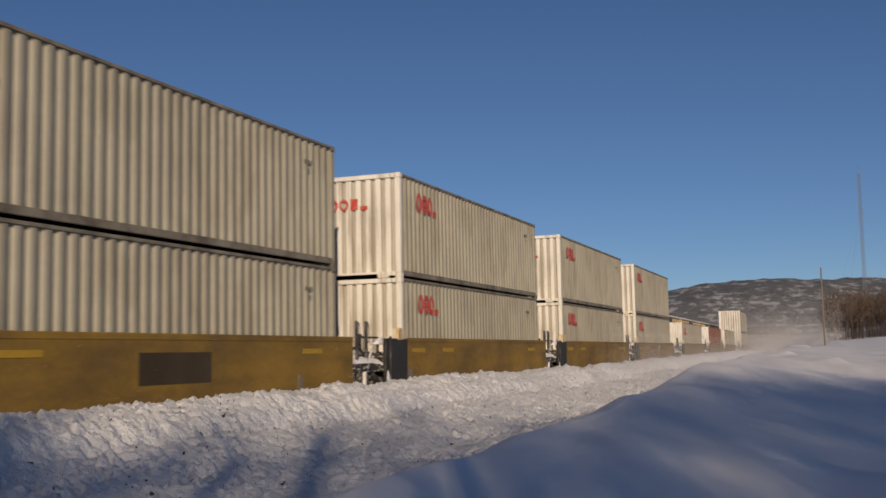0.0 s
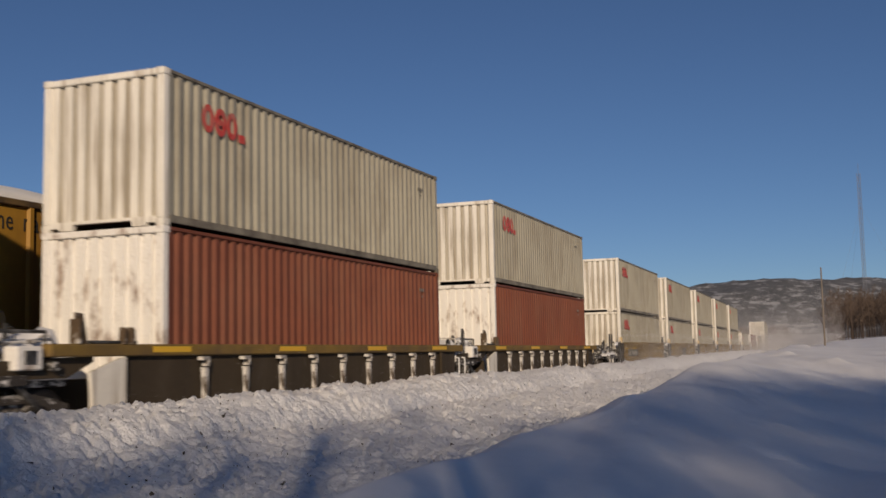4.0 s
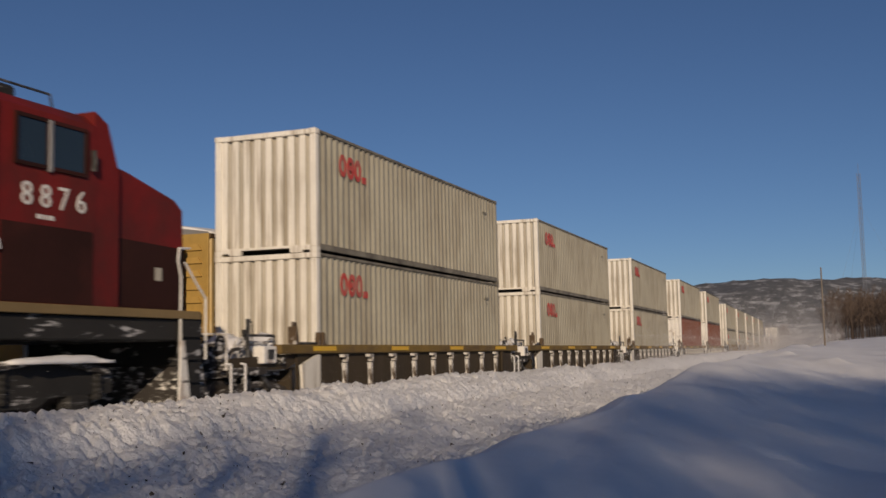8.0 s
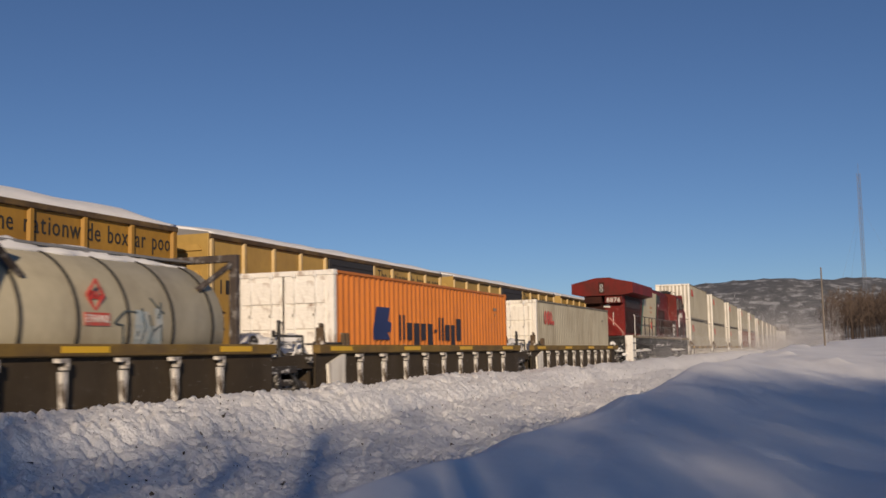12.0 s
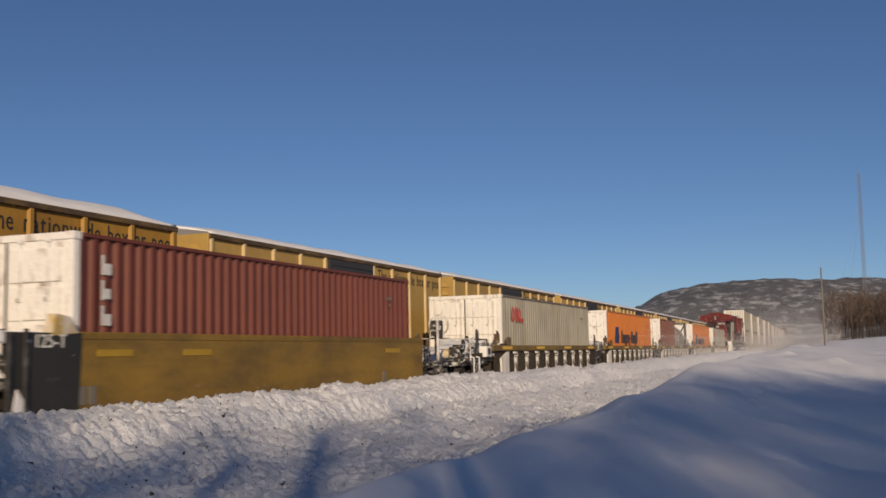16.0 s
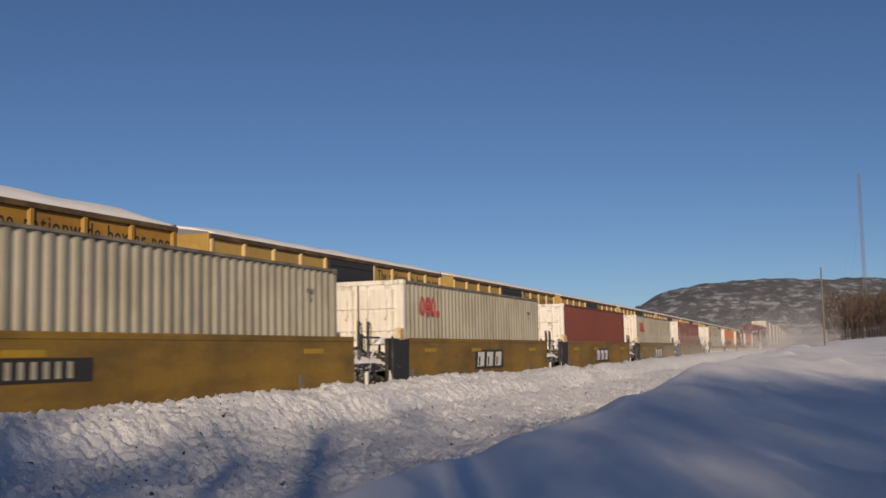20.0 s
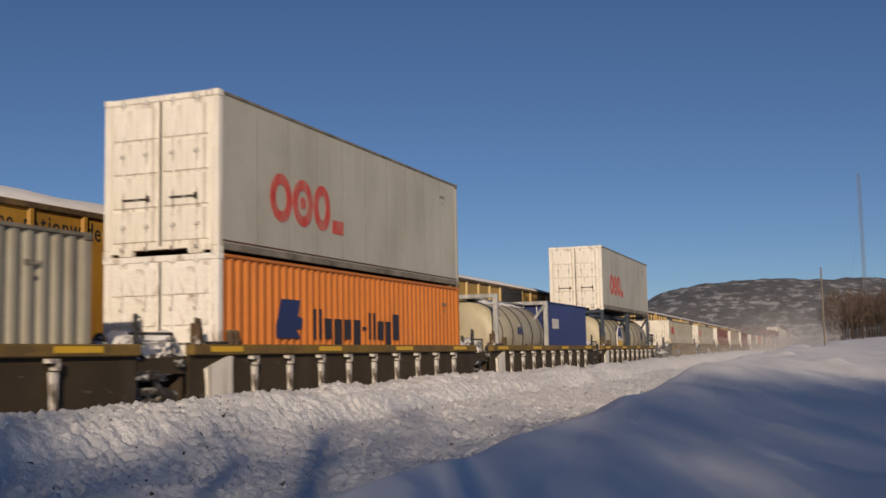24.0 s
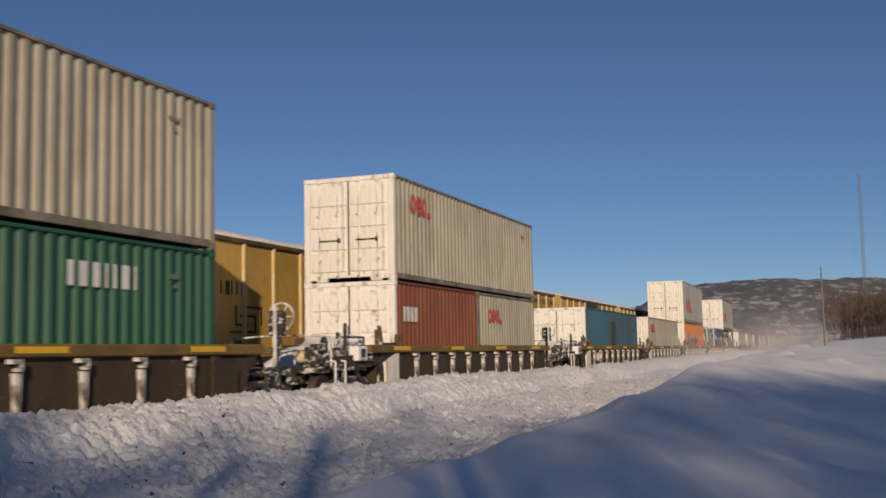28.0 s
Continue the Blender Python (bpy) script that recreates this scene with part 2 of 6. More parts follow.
def ring_shape(cx, cz, rx, rz, w, y, t, gap=0.0, n=20):
    """Flat ring, or arc with a gap to the right, lying in the x-z plane."""
    s = Shape()
    a0, a1 = radians(gap / 2), radians(360 - gap / 2)
    pts = []
    for i in range(n + 1):
        a = a0 + (a1 - a0) * i / n
        c, d = math.cos(a), math.sin(a)
        pts += [(cx + c * rx, y, cz + d * rz), (cx + c * (rx - w), y, cz + d * (rz - w)),
                (cx + c * (rx - w), y + t, cz + d * (rz - w)), (cx + c * rx, y + t, cz + d * rz)]
    F = []
    for i in range(n):
        for k in range(4):
            F.append((4 * i + k, 4 * i + (k + 1) % 4, 4 * i + 4 + (k + 1) % 4, 4 * i + 4 + k))
    F += [(0, 1, 2, 3), (4 * n + 3, 4 * n + 2, 4 * n + 1, 4 * n)]
    return s.add(pts, F)


m_rod = mat("frosted_lock_rod", (0.27, 0.24, 0.21), 0.7, 0.0, vary=0.2, second=FROST, amount=0.95, mask_scale=(5, 5, 1.5), mask_at=0.48, soft=0.06)


# ---- containers ----
CW = 2.438
mesh_cache = {}


def cached(key, make):
    if key not in mesh_cache:
        mesh_cache[key] = make()
    return mesh_cache[key]


def red_mark(root, x, z, h, y, k=1.0):
    """The shipping line's red mark: three rings, a small disc and a low bar."""
    w, d = h * 0.22, h * k
    x += d * 0.47
    for name, s in (("mark_ring", ring_shape(x, z, d * 0.47, h * 0.5, w, y, 0.008)),
                    ("mark_ring", ring_shape(x + d * 0.98, z, d * 0.47, h * 0.5, w, y, 0.008)),
                    ("mark_disc", Shape().lathe([(y, h * 0.13), (y + 0.008, h * 0.13)], "y", 10, (x + d * 0.98, 0, z))),
                    ("mark_ring", ring_shape(x + d * 1.90, z, d * 0.42, h * 0.5, w, y, 0.008)),
                    ("mark_bar", Shape().box(x + d * 2.42, x + d * 3.0, y, y + 0.008, z - h * 0.5, z - h * 0.2))):
        part(name, s, m_logo_red, root, "red painted mark")


def bars(root, x, z, widths, h, y, material, name="marking_bar", gap=0.35):
    """Unreadable writing or a brand name: plain bars."""
    for w in widths:
        if w > 0:
            part(name, Shape().box(x, x + w * h, y, y + 0.006, z, z + h), material, root)
        x += (abs(w) + gap) * h


def make_container(L, H, paint, end_paint, style, label, mark=None, smooth=False):
    """A steel box on a root at its floor's centre: posts, rails, corner castings, pressed sides, roof, ends or doors."""
    key = (L, H, paint.name, end_paint.name, style, label, mark, smooth)
    if key in mesh_cache:
        return copy_thing(mesh_cache[key], Matrix())
    root = thing("shipping_container", label, "container", "containers on the train")
    hl, hw = L / 2, CW / 2
    # rails of grey boxes are a darker grey than their sides
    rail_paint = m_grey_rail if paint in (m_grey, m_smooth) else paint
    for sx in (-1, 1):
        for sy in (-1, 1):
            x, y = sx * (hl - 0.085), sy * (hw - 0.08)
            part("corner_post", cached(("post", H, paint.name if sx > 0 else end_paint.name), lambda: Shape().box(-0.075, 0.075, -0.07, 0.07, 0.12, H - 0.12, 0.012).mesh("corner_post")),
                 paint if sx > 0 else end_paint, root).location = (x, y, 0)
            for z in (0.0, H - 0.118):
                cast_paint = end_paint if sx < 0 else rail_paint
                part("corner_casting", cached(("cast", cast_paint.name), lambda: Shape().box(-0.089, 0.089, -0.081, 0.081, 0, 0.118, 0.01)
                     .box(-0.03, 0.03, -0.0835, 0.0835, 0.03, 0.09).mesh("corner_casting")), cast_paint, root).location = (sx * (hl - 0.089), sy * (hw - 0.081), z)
    for sy in (-1, 1):
        part("top_rail", cached(("trail", L, paint.name), lambda: Shape().box(-hl + 0.17, hl - 0.17, -0.03, 0.03, -0.06, 0.0, 0.008).mesh("top_rail")), rail_paint, root).location = (0, sy * (hw - 0.031), H - 0.012)
        part("bottom_rail", cached(("brail", L, paint.name), lambda: Shape().box(-hl + 0.17, hl - 0.17, -0.025, 0.025, 0.0, 0.13, 0.01).mesh("bottom_rail")), rail_paint, root).location = (0, sy * (hw - 0.028), 0.055)
        if smooth:
            s = Shape().box(-hl + 0.16, hl - 0.16, -0.02, 0.02, 0.16, H - 0.06)
            pn = part("side_panel", s, paint, root)
            pn.location = (0, sy * (hw - 0.04), 0)
            part("bottom_stripe", cached(("stripe", L), lambda: Shape().box(-hl + 0.16, hl - 0.16, -0.006, 0.006, 0.205, 0.235).mesh("bottom_stripe")), m_rust_line, root, "rusty seam above the bottom rail").location = (0, sy * (hw - 0.019), 0)
            for i in range(1, round(L / 1.22)):
                part("panel_seam", cached(("seam", H), lambda: Shape().box(-0.004, 0.004, -0.0225, 0.0225, 0.16, H - 0.06).mesh("panel_seam")), m_grey_rail, pn).location = (-hl + 0.16 + i * (L - 0.32) / round(L / 1.22), 0, 0)
        else:
            part("side_panel", cached(("side", L, H, sy, paint.name), lambda: corrugated(L - 0.34, 0.16, H - 0.06, sy * (hw - 0.024), sy, 0.278, 0.055).mesh("side_panel")), paint, root)
    part("roof", cached(("roof", L, H, paint.name), lambda: Shape().box(-hl + 0.1, hl - 0.1, -hw + 0.06, hw - 0.06, H - 0.045, H - 0.012, 0.01).mesh("roof")), paint, root)
    part("floor", cached(("floor", L, paint.name), lambda: Shape().box(-hl + 0.17, hl - 0.17, -hw + 0.06, hw - 0.06, 0.11, 0.15).mesh("floor")), m_gap, root)
    part("end_wall", cached(("front", H, paint.name), lambda: turned(corrugated(CW - 0.3, 0.14, H - 0.1, 0, -1, 0.26, 0.045), -90, 0, 0).mesh("end_wall")), paint, root).location = (hl - 0.07, 0, 0)
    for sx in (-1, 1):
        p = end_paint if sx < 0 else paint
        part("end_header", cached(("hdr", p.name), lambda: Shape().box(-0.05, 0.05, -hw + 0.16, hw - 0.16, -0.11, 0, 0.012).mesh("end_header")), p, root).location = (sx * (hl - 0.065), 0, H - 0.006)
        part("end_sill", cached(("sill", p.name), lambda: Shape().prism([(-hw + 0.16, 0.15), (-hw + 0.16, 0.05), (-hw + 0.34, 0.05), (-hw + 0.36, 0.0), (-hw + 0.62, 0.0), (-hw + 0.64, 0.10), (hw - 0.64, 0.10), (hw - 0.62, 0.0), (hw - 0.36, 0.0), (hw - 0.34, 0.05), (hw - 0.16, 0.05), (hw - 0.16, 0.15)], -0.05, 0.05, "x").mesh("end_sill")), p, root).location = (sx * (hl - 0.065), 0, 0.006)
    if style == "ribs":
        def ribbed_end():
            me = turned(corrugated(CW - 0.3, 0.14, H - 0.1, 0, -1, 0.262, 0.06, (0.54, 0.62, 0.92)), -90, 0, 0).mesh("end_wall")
            me.materials.append(end_paint), me.materials.append(m_rib_shade if end_paint is m_grey_end else end_paint)
            # recess and flank faces get the darker paint, as if shaded
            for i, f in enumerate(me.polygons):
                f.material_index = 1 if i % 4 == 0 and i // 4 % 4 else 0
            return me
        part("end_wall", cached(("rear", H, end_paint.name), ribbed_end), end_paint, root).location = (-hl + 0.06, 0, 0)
    else:
        for sy in (-1, 1):
            def leaf():
                s = Shape().box(-0.025, 0.025, 0.012, 1.06, 0.15, H - 0.115, 0.01)
                if sy < 0:
                    s.v = [(x, -y, z) for x, y, z in s.v]
                return s.mesh("door")
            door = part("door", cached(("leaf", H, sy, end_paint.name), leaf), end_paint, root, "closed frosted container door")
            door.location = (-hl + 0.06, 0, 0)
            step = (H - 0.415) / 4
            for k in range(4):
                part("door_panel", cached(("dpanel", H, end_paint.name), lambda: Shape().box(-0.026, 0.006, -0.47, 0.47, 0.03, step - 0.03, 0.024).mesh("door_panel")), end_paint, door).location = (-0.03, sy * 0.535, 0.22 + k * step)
            for k in (0.28, 0.78):
                part("lock_rod", cached(("rod", H), lambda: Shape().tube((0, 0, 0.08), (0, 0, H - 0.04), 0.019, 6).box(-0.03, 0.02, -0.04, 0.04, 0.1, 0.16).box(-0.03, 0.02, -0.04, 0.04, H - 0.14, H - 0.08)
                     .box(-0.03, 0.02, -0.05, 0.05, 0.5, 0.56).box(-0.03, 0.02, -0.05, 0.05, H * 0.62, H * 0.62 + 0.06).mesh("lock_rod")), m_rod, door, "frosted steel lock rod").location = (-0.055, sy * k, 0)
            part("door_handle", cached("handle", lambda: Shape().box(-0.02, 0.01, -0.28, 0.28, -0.016, 0.016, 0.005).box(-0.03, 0.01, -0.3, -0.24, -0.05, 0.05).mesh("door_handle")), m_caked_dark, door, "dark lever").location = (-0.075, sy * 0.5, 1.02)
            part("gasket", cached(("gasket", H, sy), lambda: Shape().box(-0.004, 0.004, sy * 0.002, sy * 0.012, 0.16, H - 0.12).mesh("gasket")), m_gap, door, "dark door seal").location = (-0.042, 0, 0)
    near = -hw + 0.012
    if mark == "red_end":
        for s in (ring_shape(-0.62, 0, 0.13, 0.15, 0.06, 0, 0.006), ring_shape(-0.33, 0, 0.13, 0.15, 0.06, 0, 0.006), Shape().box(-0.14, 0.06, 0, 0.006, -0.14, 0.14), Shape().box(0.12, 0.32, 0, 0.006, -0.15, -0.05)):
            part("end_mark", turned(s, -90), m_logo_red, root, "small red painted mark").location = (-hl + 0.052, 0, H - 0.72)
    if mark in ("red_small", "red_end"):
        red_mark(root, -hl + 1.1, H - 0.61, 0.50, near - 0.006, 0.8)
    elif mark == "red_big":
        red_mark(root, -hl + 1.8, H * 0.425, 0.95, -hw + 0.006, 0.95)
    elif mark == "red_20":
        red_mark(root, -hl + 1.0, H * 0.74, 0.42, near - 0.006, 0.9)
    elif mark == "orange_line":
        part("mark_block", Shape().prism([(-hl + 2.0, H * 0.52), (-hl + 2.2, H * 0.72), (-hl + 2.95, H * 0.72), (-hl + 2.85, H * 0.6), (-hl + 3.05, H * 0.58), (-hl + 3.0, H * 0.50), (-hl + 2.8, H * 0.50), (-hl + 2.95, H * 0.43), (-hl + 2.0, H * 0.43)], near - 0.006, near + 0.002), m_logo_blue, root, "dark blue painted emblem")
        x = -hl + 3.5
        for w, lo, hi in ((0.13, 0, 0.6), (0.13, 0, 0.6), (0.34, 0, 0.42), (0.36, -0.16, 0.42), (0.34, 0, 0.42), (0.36, -0.16, 0.42), (0.20, 0.2, 0.28), (0.13, 0, 0.6), (0.13, 0, 0.6), (0.34, 0, 0.42), (0.30, -0.16, 0.42), (0.36, 0, 0.6)):
            part("marking_bar", Shape().box(x, x + w, near - 0.006, near, H * 0.43 + lo, H * 0.43 + hi), m_logo_ink, root)
            x += w + 0.115
    elif mark == "dark_patch":
        p = (L - 0.34) / round((L - 0.34) / 0.278)
        part("repair_patch", corrugated(4 * p, 1.0, 2.1, -hw + 0.020, -1, p, 0.055), cached("patchpaint", lambda: mat("dark_olive_paint", (0.028, 0.036, 0.03), 0.7, vary=0.3)), root, "dark olive repainted patch").location = (-(L - 0.34) / 2 + 21 * p, 0, 0)
    elif mark == "white_word":
        bars(root, -hl + 8.5, H * 0.70, (0.32, 0.45, 0.4, 0.14, 0.2, 0.45, 0.14), 0.36, near - 0.006, m_logo_white, gap=0.36)
    elif mark == "white_column":
        rng = random.Random(15)
        for k in range(3):                      # three worn white shapes one above the other
            z, x = 1.26 + k * 0.37, -hl + 0.62
            part("marking_stroke", Shape().box(x, x + 0.06, near - 0.006, near, z, z + 0.29), m_logo_white, root)
            part("marking_stroke", Shape().box(x + 0.06, x + rng.uniform(0.16, 0.22), near - 0.006, near, z + rng.uniform(0.0, 0.12), z + 0.17), m_logo_white, root)
    elif mark == "white_20":
        bars(root, -hl + 0.55, H * 0.62, (0.4, 0.5, 0.5, 0.5), 0.36, near - 0.006, m_logo_white, gap=0.2)
    # identification code: plain bars near the front top
    if L > 7:
        bars(root, hl - 1.35, H - 0.55, (1.0, 1.6, 0.5), 0.075, near - 0.004, m_logo_grey, gap=0.5)
        bars(root, hl - 1.2, H - 0.70, (1.2,), 0.055, near - 0.004, m_logo_grey, gap=0.5)
    mesh_cache[key] = root
    return root


# ---- snow ground ----
def lattice(ix, iy, seed):
    h = (ix * 374761393 + iy * 668265263 + seed * 974634541) & 0xFFFFFFFF
    h = ((h ^ (h >> 13)) * 1274126177) & 0xFFFFFFFF
    return ((h ^ (h >> 16)) & 0xFFFF) / 65535.0


def soft_noise(x, y, seed):
    """Smooth value noise, 0 to 1."""
    ix, iy = np.floor(x).astype(np.int64), np.floor(y).astype(np.int64)
    fx, fy = x - ix, y - iy
    fx, fy = fx * fx * (3 - 2 * fx), fy * fy * (3 - 2 * fy)
    a, b = lattice(ix, iy, seed), lattice(ix + 1, iy, seed)
    c, d = lattice(ix, iy + 1, seed), lattice(ix + 1, iy + 1, seed)
    return (a * (1 - fx) + b * fx) * (1 - fy) + (c * (1 - fx) + d * fx) * fy


def clods(x, y, size, seed):
    """Crumbled lumps: the highest of scattered, turned and tilted blocks with worn edges."""
    x, y = x / size, y / size
    ix, iy = np.floor(x).astype(np.int64), np.floor(y).astype(np.int64)
    best = np.zeros_like(x)
    for dx in (-1, 0, 1):
        for dy in (-1, 0, 1):
            jx, jy = ix + dx, iy + dy
            px, py = jx + lattice(jx, jy, seed), jy + lattice(jx, jy, seed + 1)
            r = 0.35 + 0.55 * lattice(jx, jy, seed + 2)
            w = lattice(jx, jy, seed + 3) * 3.1
            dx2, dy2 = (x - px) * np.cos(w) + (y - py) * np.sin(w), (y - py) * np.cos(w) - (x - px) * np.sin(w)
            d = np.maximum(np.abs(dx2), np.abs(dy2) * 1.35) * 0.7 + 0.3 * np.hypot(dx2, dy2)
            best = np.maximum(best, np.clip(1.6 * (1 - d / r), 0, 1) * r * (0.75 + 0.45 * dx2 / r))
    return best


def blend(x, knots):
    """Smooth curve through (x, z) knots."""
    kx, kz = np.array([k[0] for k in knots], float), np.array([k[1] for k in knots], float)
    i = np.clip(np.searchsorted(kx, x) - 1, 0, len(kx) - 2)
    f = np.clip((x - kx[i]) / (kx[i + 1] - kx[i]), 0, 1)
    f = f * f * (3 - 2 * f) * 0.5 + f * 0.5
    return kz[i] * (1 - f) + kz[i + 1] * f


def snow_height(x, y):
    q = y - bends(x)
    crest = blend(x, [(-60, 0.66), (7, 0.645), (11, 0.665), (17, 0.71), (30, 0.72), (55, 0.84), (90, 0.99), (160, 1.0), (400, 0.9)])
    bank = blend(x, [(-60, 0.2), (3, 0.25), (6, 0.37), (7.6, 0.40), (8.7, 0.42), (9.6, 0.50), (11.0, 0.50), (12.5, 0.55), (14.6, 0.62), (17.8, 0.64), (20.8, 0.84), (27, 0.90), (36, 1.02), (62, 1.22), (90, 1.15), (200, 1.3)])
    lawn = blend(x, [(-60, -0.3), (0, -0.35), (6, -0.1), (12, 0.10), (20, 0.42), (32, 0.78), (50, 0.95), (80, 1.25), (140, 1.9), (400, 2.5)])
    far = blend(x, [(-60, -0.2), (0, -0.2), (10, 0.2), (30, 0.8), (60, 1.3), (120, 2.2), (400, 4)])
    knots = [(-400, None), (-40, far + 1.5), (-7, far), (-0.4, lawn), (2.9, bank), (3.8, np.minimum(bank - 0.42, 0.30)), (5.0, -0.02 + 0 * x),
             (7.15, crest - 0.44), (7.65, crest - 0.13), (8.0, crest - 0.01), (8.4, crest), (9.5, 0.0 * x - 0.05), (13.2, 0.0 * x - 0.06), (400, 0.0 * x)]
    z = far + 1.5
    for (a, za), (b, zb) in zip(knots[1:], knots[2:]):
        f = np.clip((q - a) / (b - a), 0, 1)
        f = f * f * (3 - 2 * f) * 0.6 + f * 0.4
        z = np.where(q >= a, za * (1 - f) + zb * f, z)
    rough = np.clip((q - 3.5) / 0.6, 0, 1) * np.clip((9.3 - q) / 0.5, 0, 1)
    smooth = np.clip((3.6 - q) / 0.8, 0, 1)
    near = np.clip((260 - np.hypot(x, y)) / 200, 0, 1)
    z = z + rough * near * (0.085 * (clods(x, y, 0.42, 5) - 0.3) * soft_noise(x / 0.8, y / 0.8, 7) ** 2 + 0.10 * (clods(x + 7, y, 0.19, 11) - 0.3) * soft_noise(x / 0.5, y / 0.5, 8) + 0.14 * (clods(x, y + 3, 0.10, 17) - 0.3) * soft_noise(x / 0.3, y / 0.3, 9) + 0.04 * (soft_noise(x / 0.24, y / 0.24, 14) - 0.5) + 0.04 * (soft_noise(x / 0.09, y / 0.09, 15) - 0.5) + 0.14 * (soft_noise(x / 1.5, y / 0.9, 3) - 0.5))
    c, s = math.cos(0.26), math.sin(0.26)
    u, w = x * c + y * s, -x * s + y * c
    z = z + smooth * near * (0.12 * (soft_noise(u / 4.5, w / 2.2, 23) - 0.5) + 0.075 * (soft_noise(u / 3.2, w / 0.55, 29) - 0.5) + 0.014 * (soft_noise(u / 0.5, w / 0.16, 31) - 0.5))
    edge = np.exp(-((q - 3.05) / 0.35) ** 2) * near
    z = z + edge * 0.09 * (soft_noise(x / 0.9, y / 2.0, 37) - 0.5)
    # wind-cut edges across the field
    for ax, ay, bx2, by, tall, wide in ((22.6, 2.75, 20.6, 2.12, 0.050, 0.35), (20.6, 2.12, 18.4, 1.3, 0.063, 0.4), (18.4, 1.3, 18.3, 0.4, 0.059, 0.4), (18.3, 0.4, 17.9, -1.4, 0.050, 0.4),
                                        (37.0, 3.0, 33.3, 1.95, 0.084, 0.6), (33.3, 1.95, 28.6, 0.6, 0.084, 0.7), (28.6, 0.6, 25.0, -1.0, 0.067, 0.6), (70.0, 4.4, 58.0, 2.6, 0.147, 1.2)):
        dx, dy = bx2 - ax, by - ay
        ll = math.hypot(dx, dy)
        t = np.clip(((x - ax) * dx + (y - ay) * dy) / (ll * ll), 0, 1)
        side = ((x - ax) * dy - (y - ay) * dx) / ll
        dist = np.hypot(x - ax - t * dx, y - ay - t * dy)
        z = z + tall * np.exp(-(dist / wide) ** 2) * np.where(side > 0, 1.0, np.clip(1 + side / (0.25 * wide), 0, 1)) * (0.6 + 0.8 * soft_noise(x / 1.3, y / 1.3, 51))
    # a trampled spot and a drifted hump by the camera
    z = z - 0.10 * np.exp(-((x - 10.0) / 0.22) ** 2 - ((y - 0.66) / 0.10) ** 2) + 0.05 * np.exp(-((x - 9.7) / 0.12) ** 2 - ((y - 0.60) / 0.14) ** 2)
    z = z + 0.30 * np.exp(-((x - 8.5) / 2.2) ** 2 - ((y + 0.75) / 0.65) ** 2)
    return z


def sheet(name, azimuths, radii, material, label):
    a, r = np.meshgrid(np.radians(azimuths), radii)
    x, y = r * np.cos(a), r * np.sin(a)
    z = snow_height(x, y)
    m, n = a.shape
    v = np.stack([x, y, z], -1).reshape(-1, 3)
    i = np.arange((m - 1) * n).reshape(m - 1, n)[:, :-1].ravel()
    f = np.stack([i, i + n, i + n + 1, i + 1], 1)
    me = bpy.data.meshes.new(name)
    me.vertices.add(len(v)), me.vertices.foreach_set("co", v.ravel().astype(np.float32))
    me.loops.add(f.size), me.loops.foreach_set("vertex_index", f.ravel().astype(np.int32))
    me.polygons.add(len(f)), me.polygons.foreach_set("loop_start", np.arange(0, f.size, 4, dtype=np.int32))
    me.polygons.foreach_set("use_smooth", np.ones(len(f), bool))
    me.update(), me.validate()
    me.materials.append(material)
    return tagged(new(name, me), label, "snow", kind="structure")


def snow_material():
    m = mat("packed_snow", (0.86, 0.86, 0.87), 0.75, vary=0.05, scale=1.2, bump=0.35, bump_scale=13, spec=0.25)
    b = m.node_tree.nodes["Principled BSDF"]
    # crumbly relief on the ploughed side, fine crust on the drifted side
    n, ln = m.node_tree.nodes, m.node_tree.links.new
    co, xyz, side = n.new("ShaderNodeTexCoord"), n.new("ShaderNodeSeparateXYZ"), n.new("ShaderNodeMapRange")
    ln(co.outputs["Object"], xyz.inputs[0]), ln(xyz.outputs["Y"], side.inputs[0])
    side.inputs[1].default_value, side.inputs[2].default_value, side.inputs[3].default_value, side.inputs[4].default_value = 3.2, 4.2, 0.12, 1.0
    bn = [k for k in n if k.bl_idname == "ShaderNodeBump"][0]
    bn.inputs["Distance"].default_value = 0.06
    tex = bn.inputs["Height"].links[0].from_node
    tex.inputs["Roughness"].default_value, tex.inputs["Detail"].default_value = 0.62, 6
    ln(side.outputs[0], bn.inputs["Strength"])
    return m


m_snow = snow_material()
az = np.concatenate([np.arange(-174, -8, 3.0), np.arange(-8, -2.2, 0.3), np.arange(-2.2, 46, 0.1), np.arange(46, 60, 0.5), np.arange(60, 187, 3.0)])
rad = np.concatenate([[-0.03, 0.8, 1.6, 2.4, 3.0, 3.5], np.geomspace(4, 40, 480), np.geomspace(40.5, 245, 150), np.geomspace(252, 4500, 40)])
sheet("ground", az, rad, m_snow, "snow-covered ground with a ploughed rough bank beside the track")


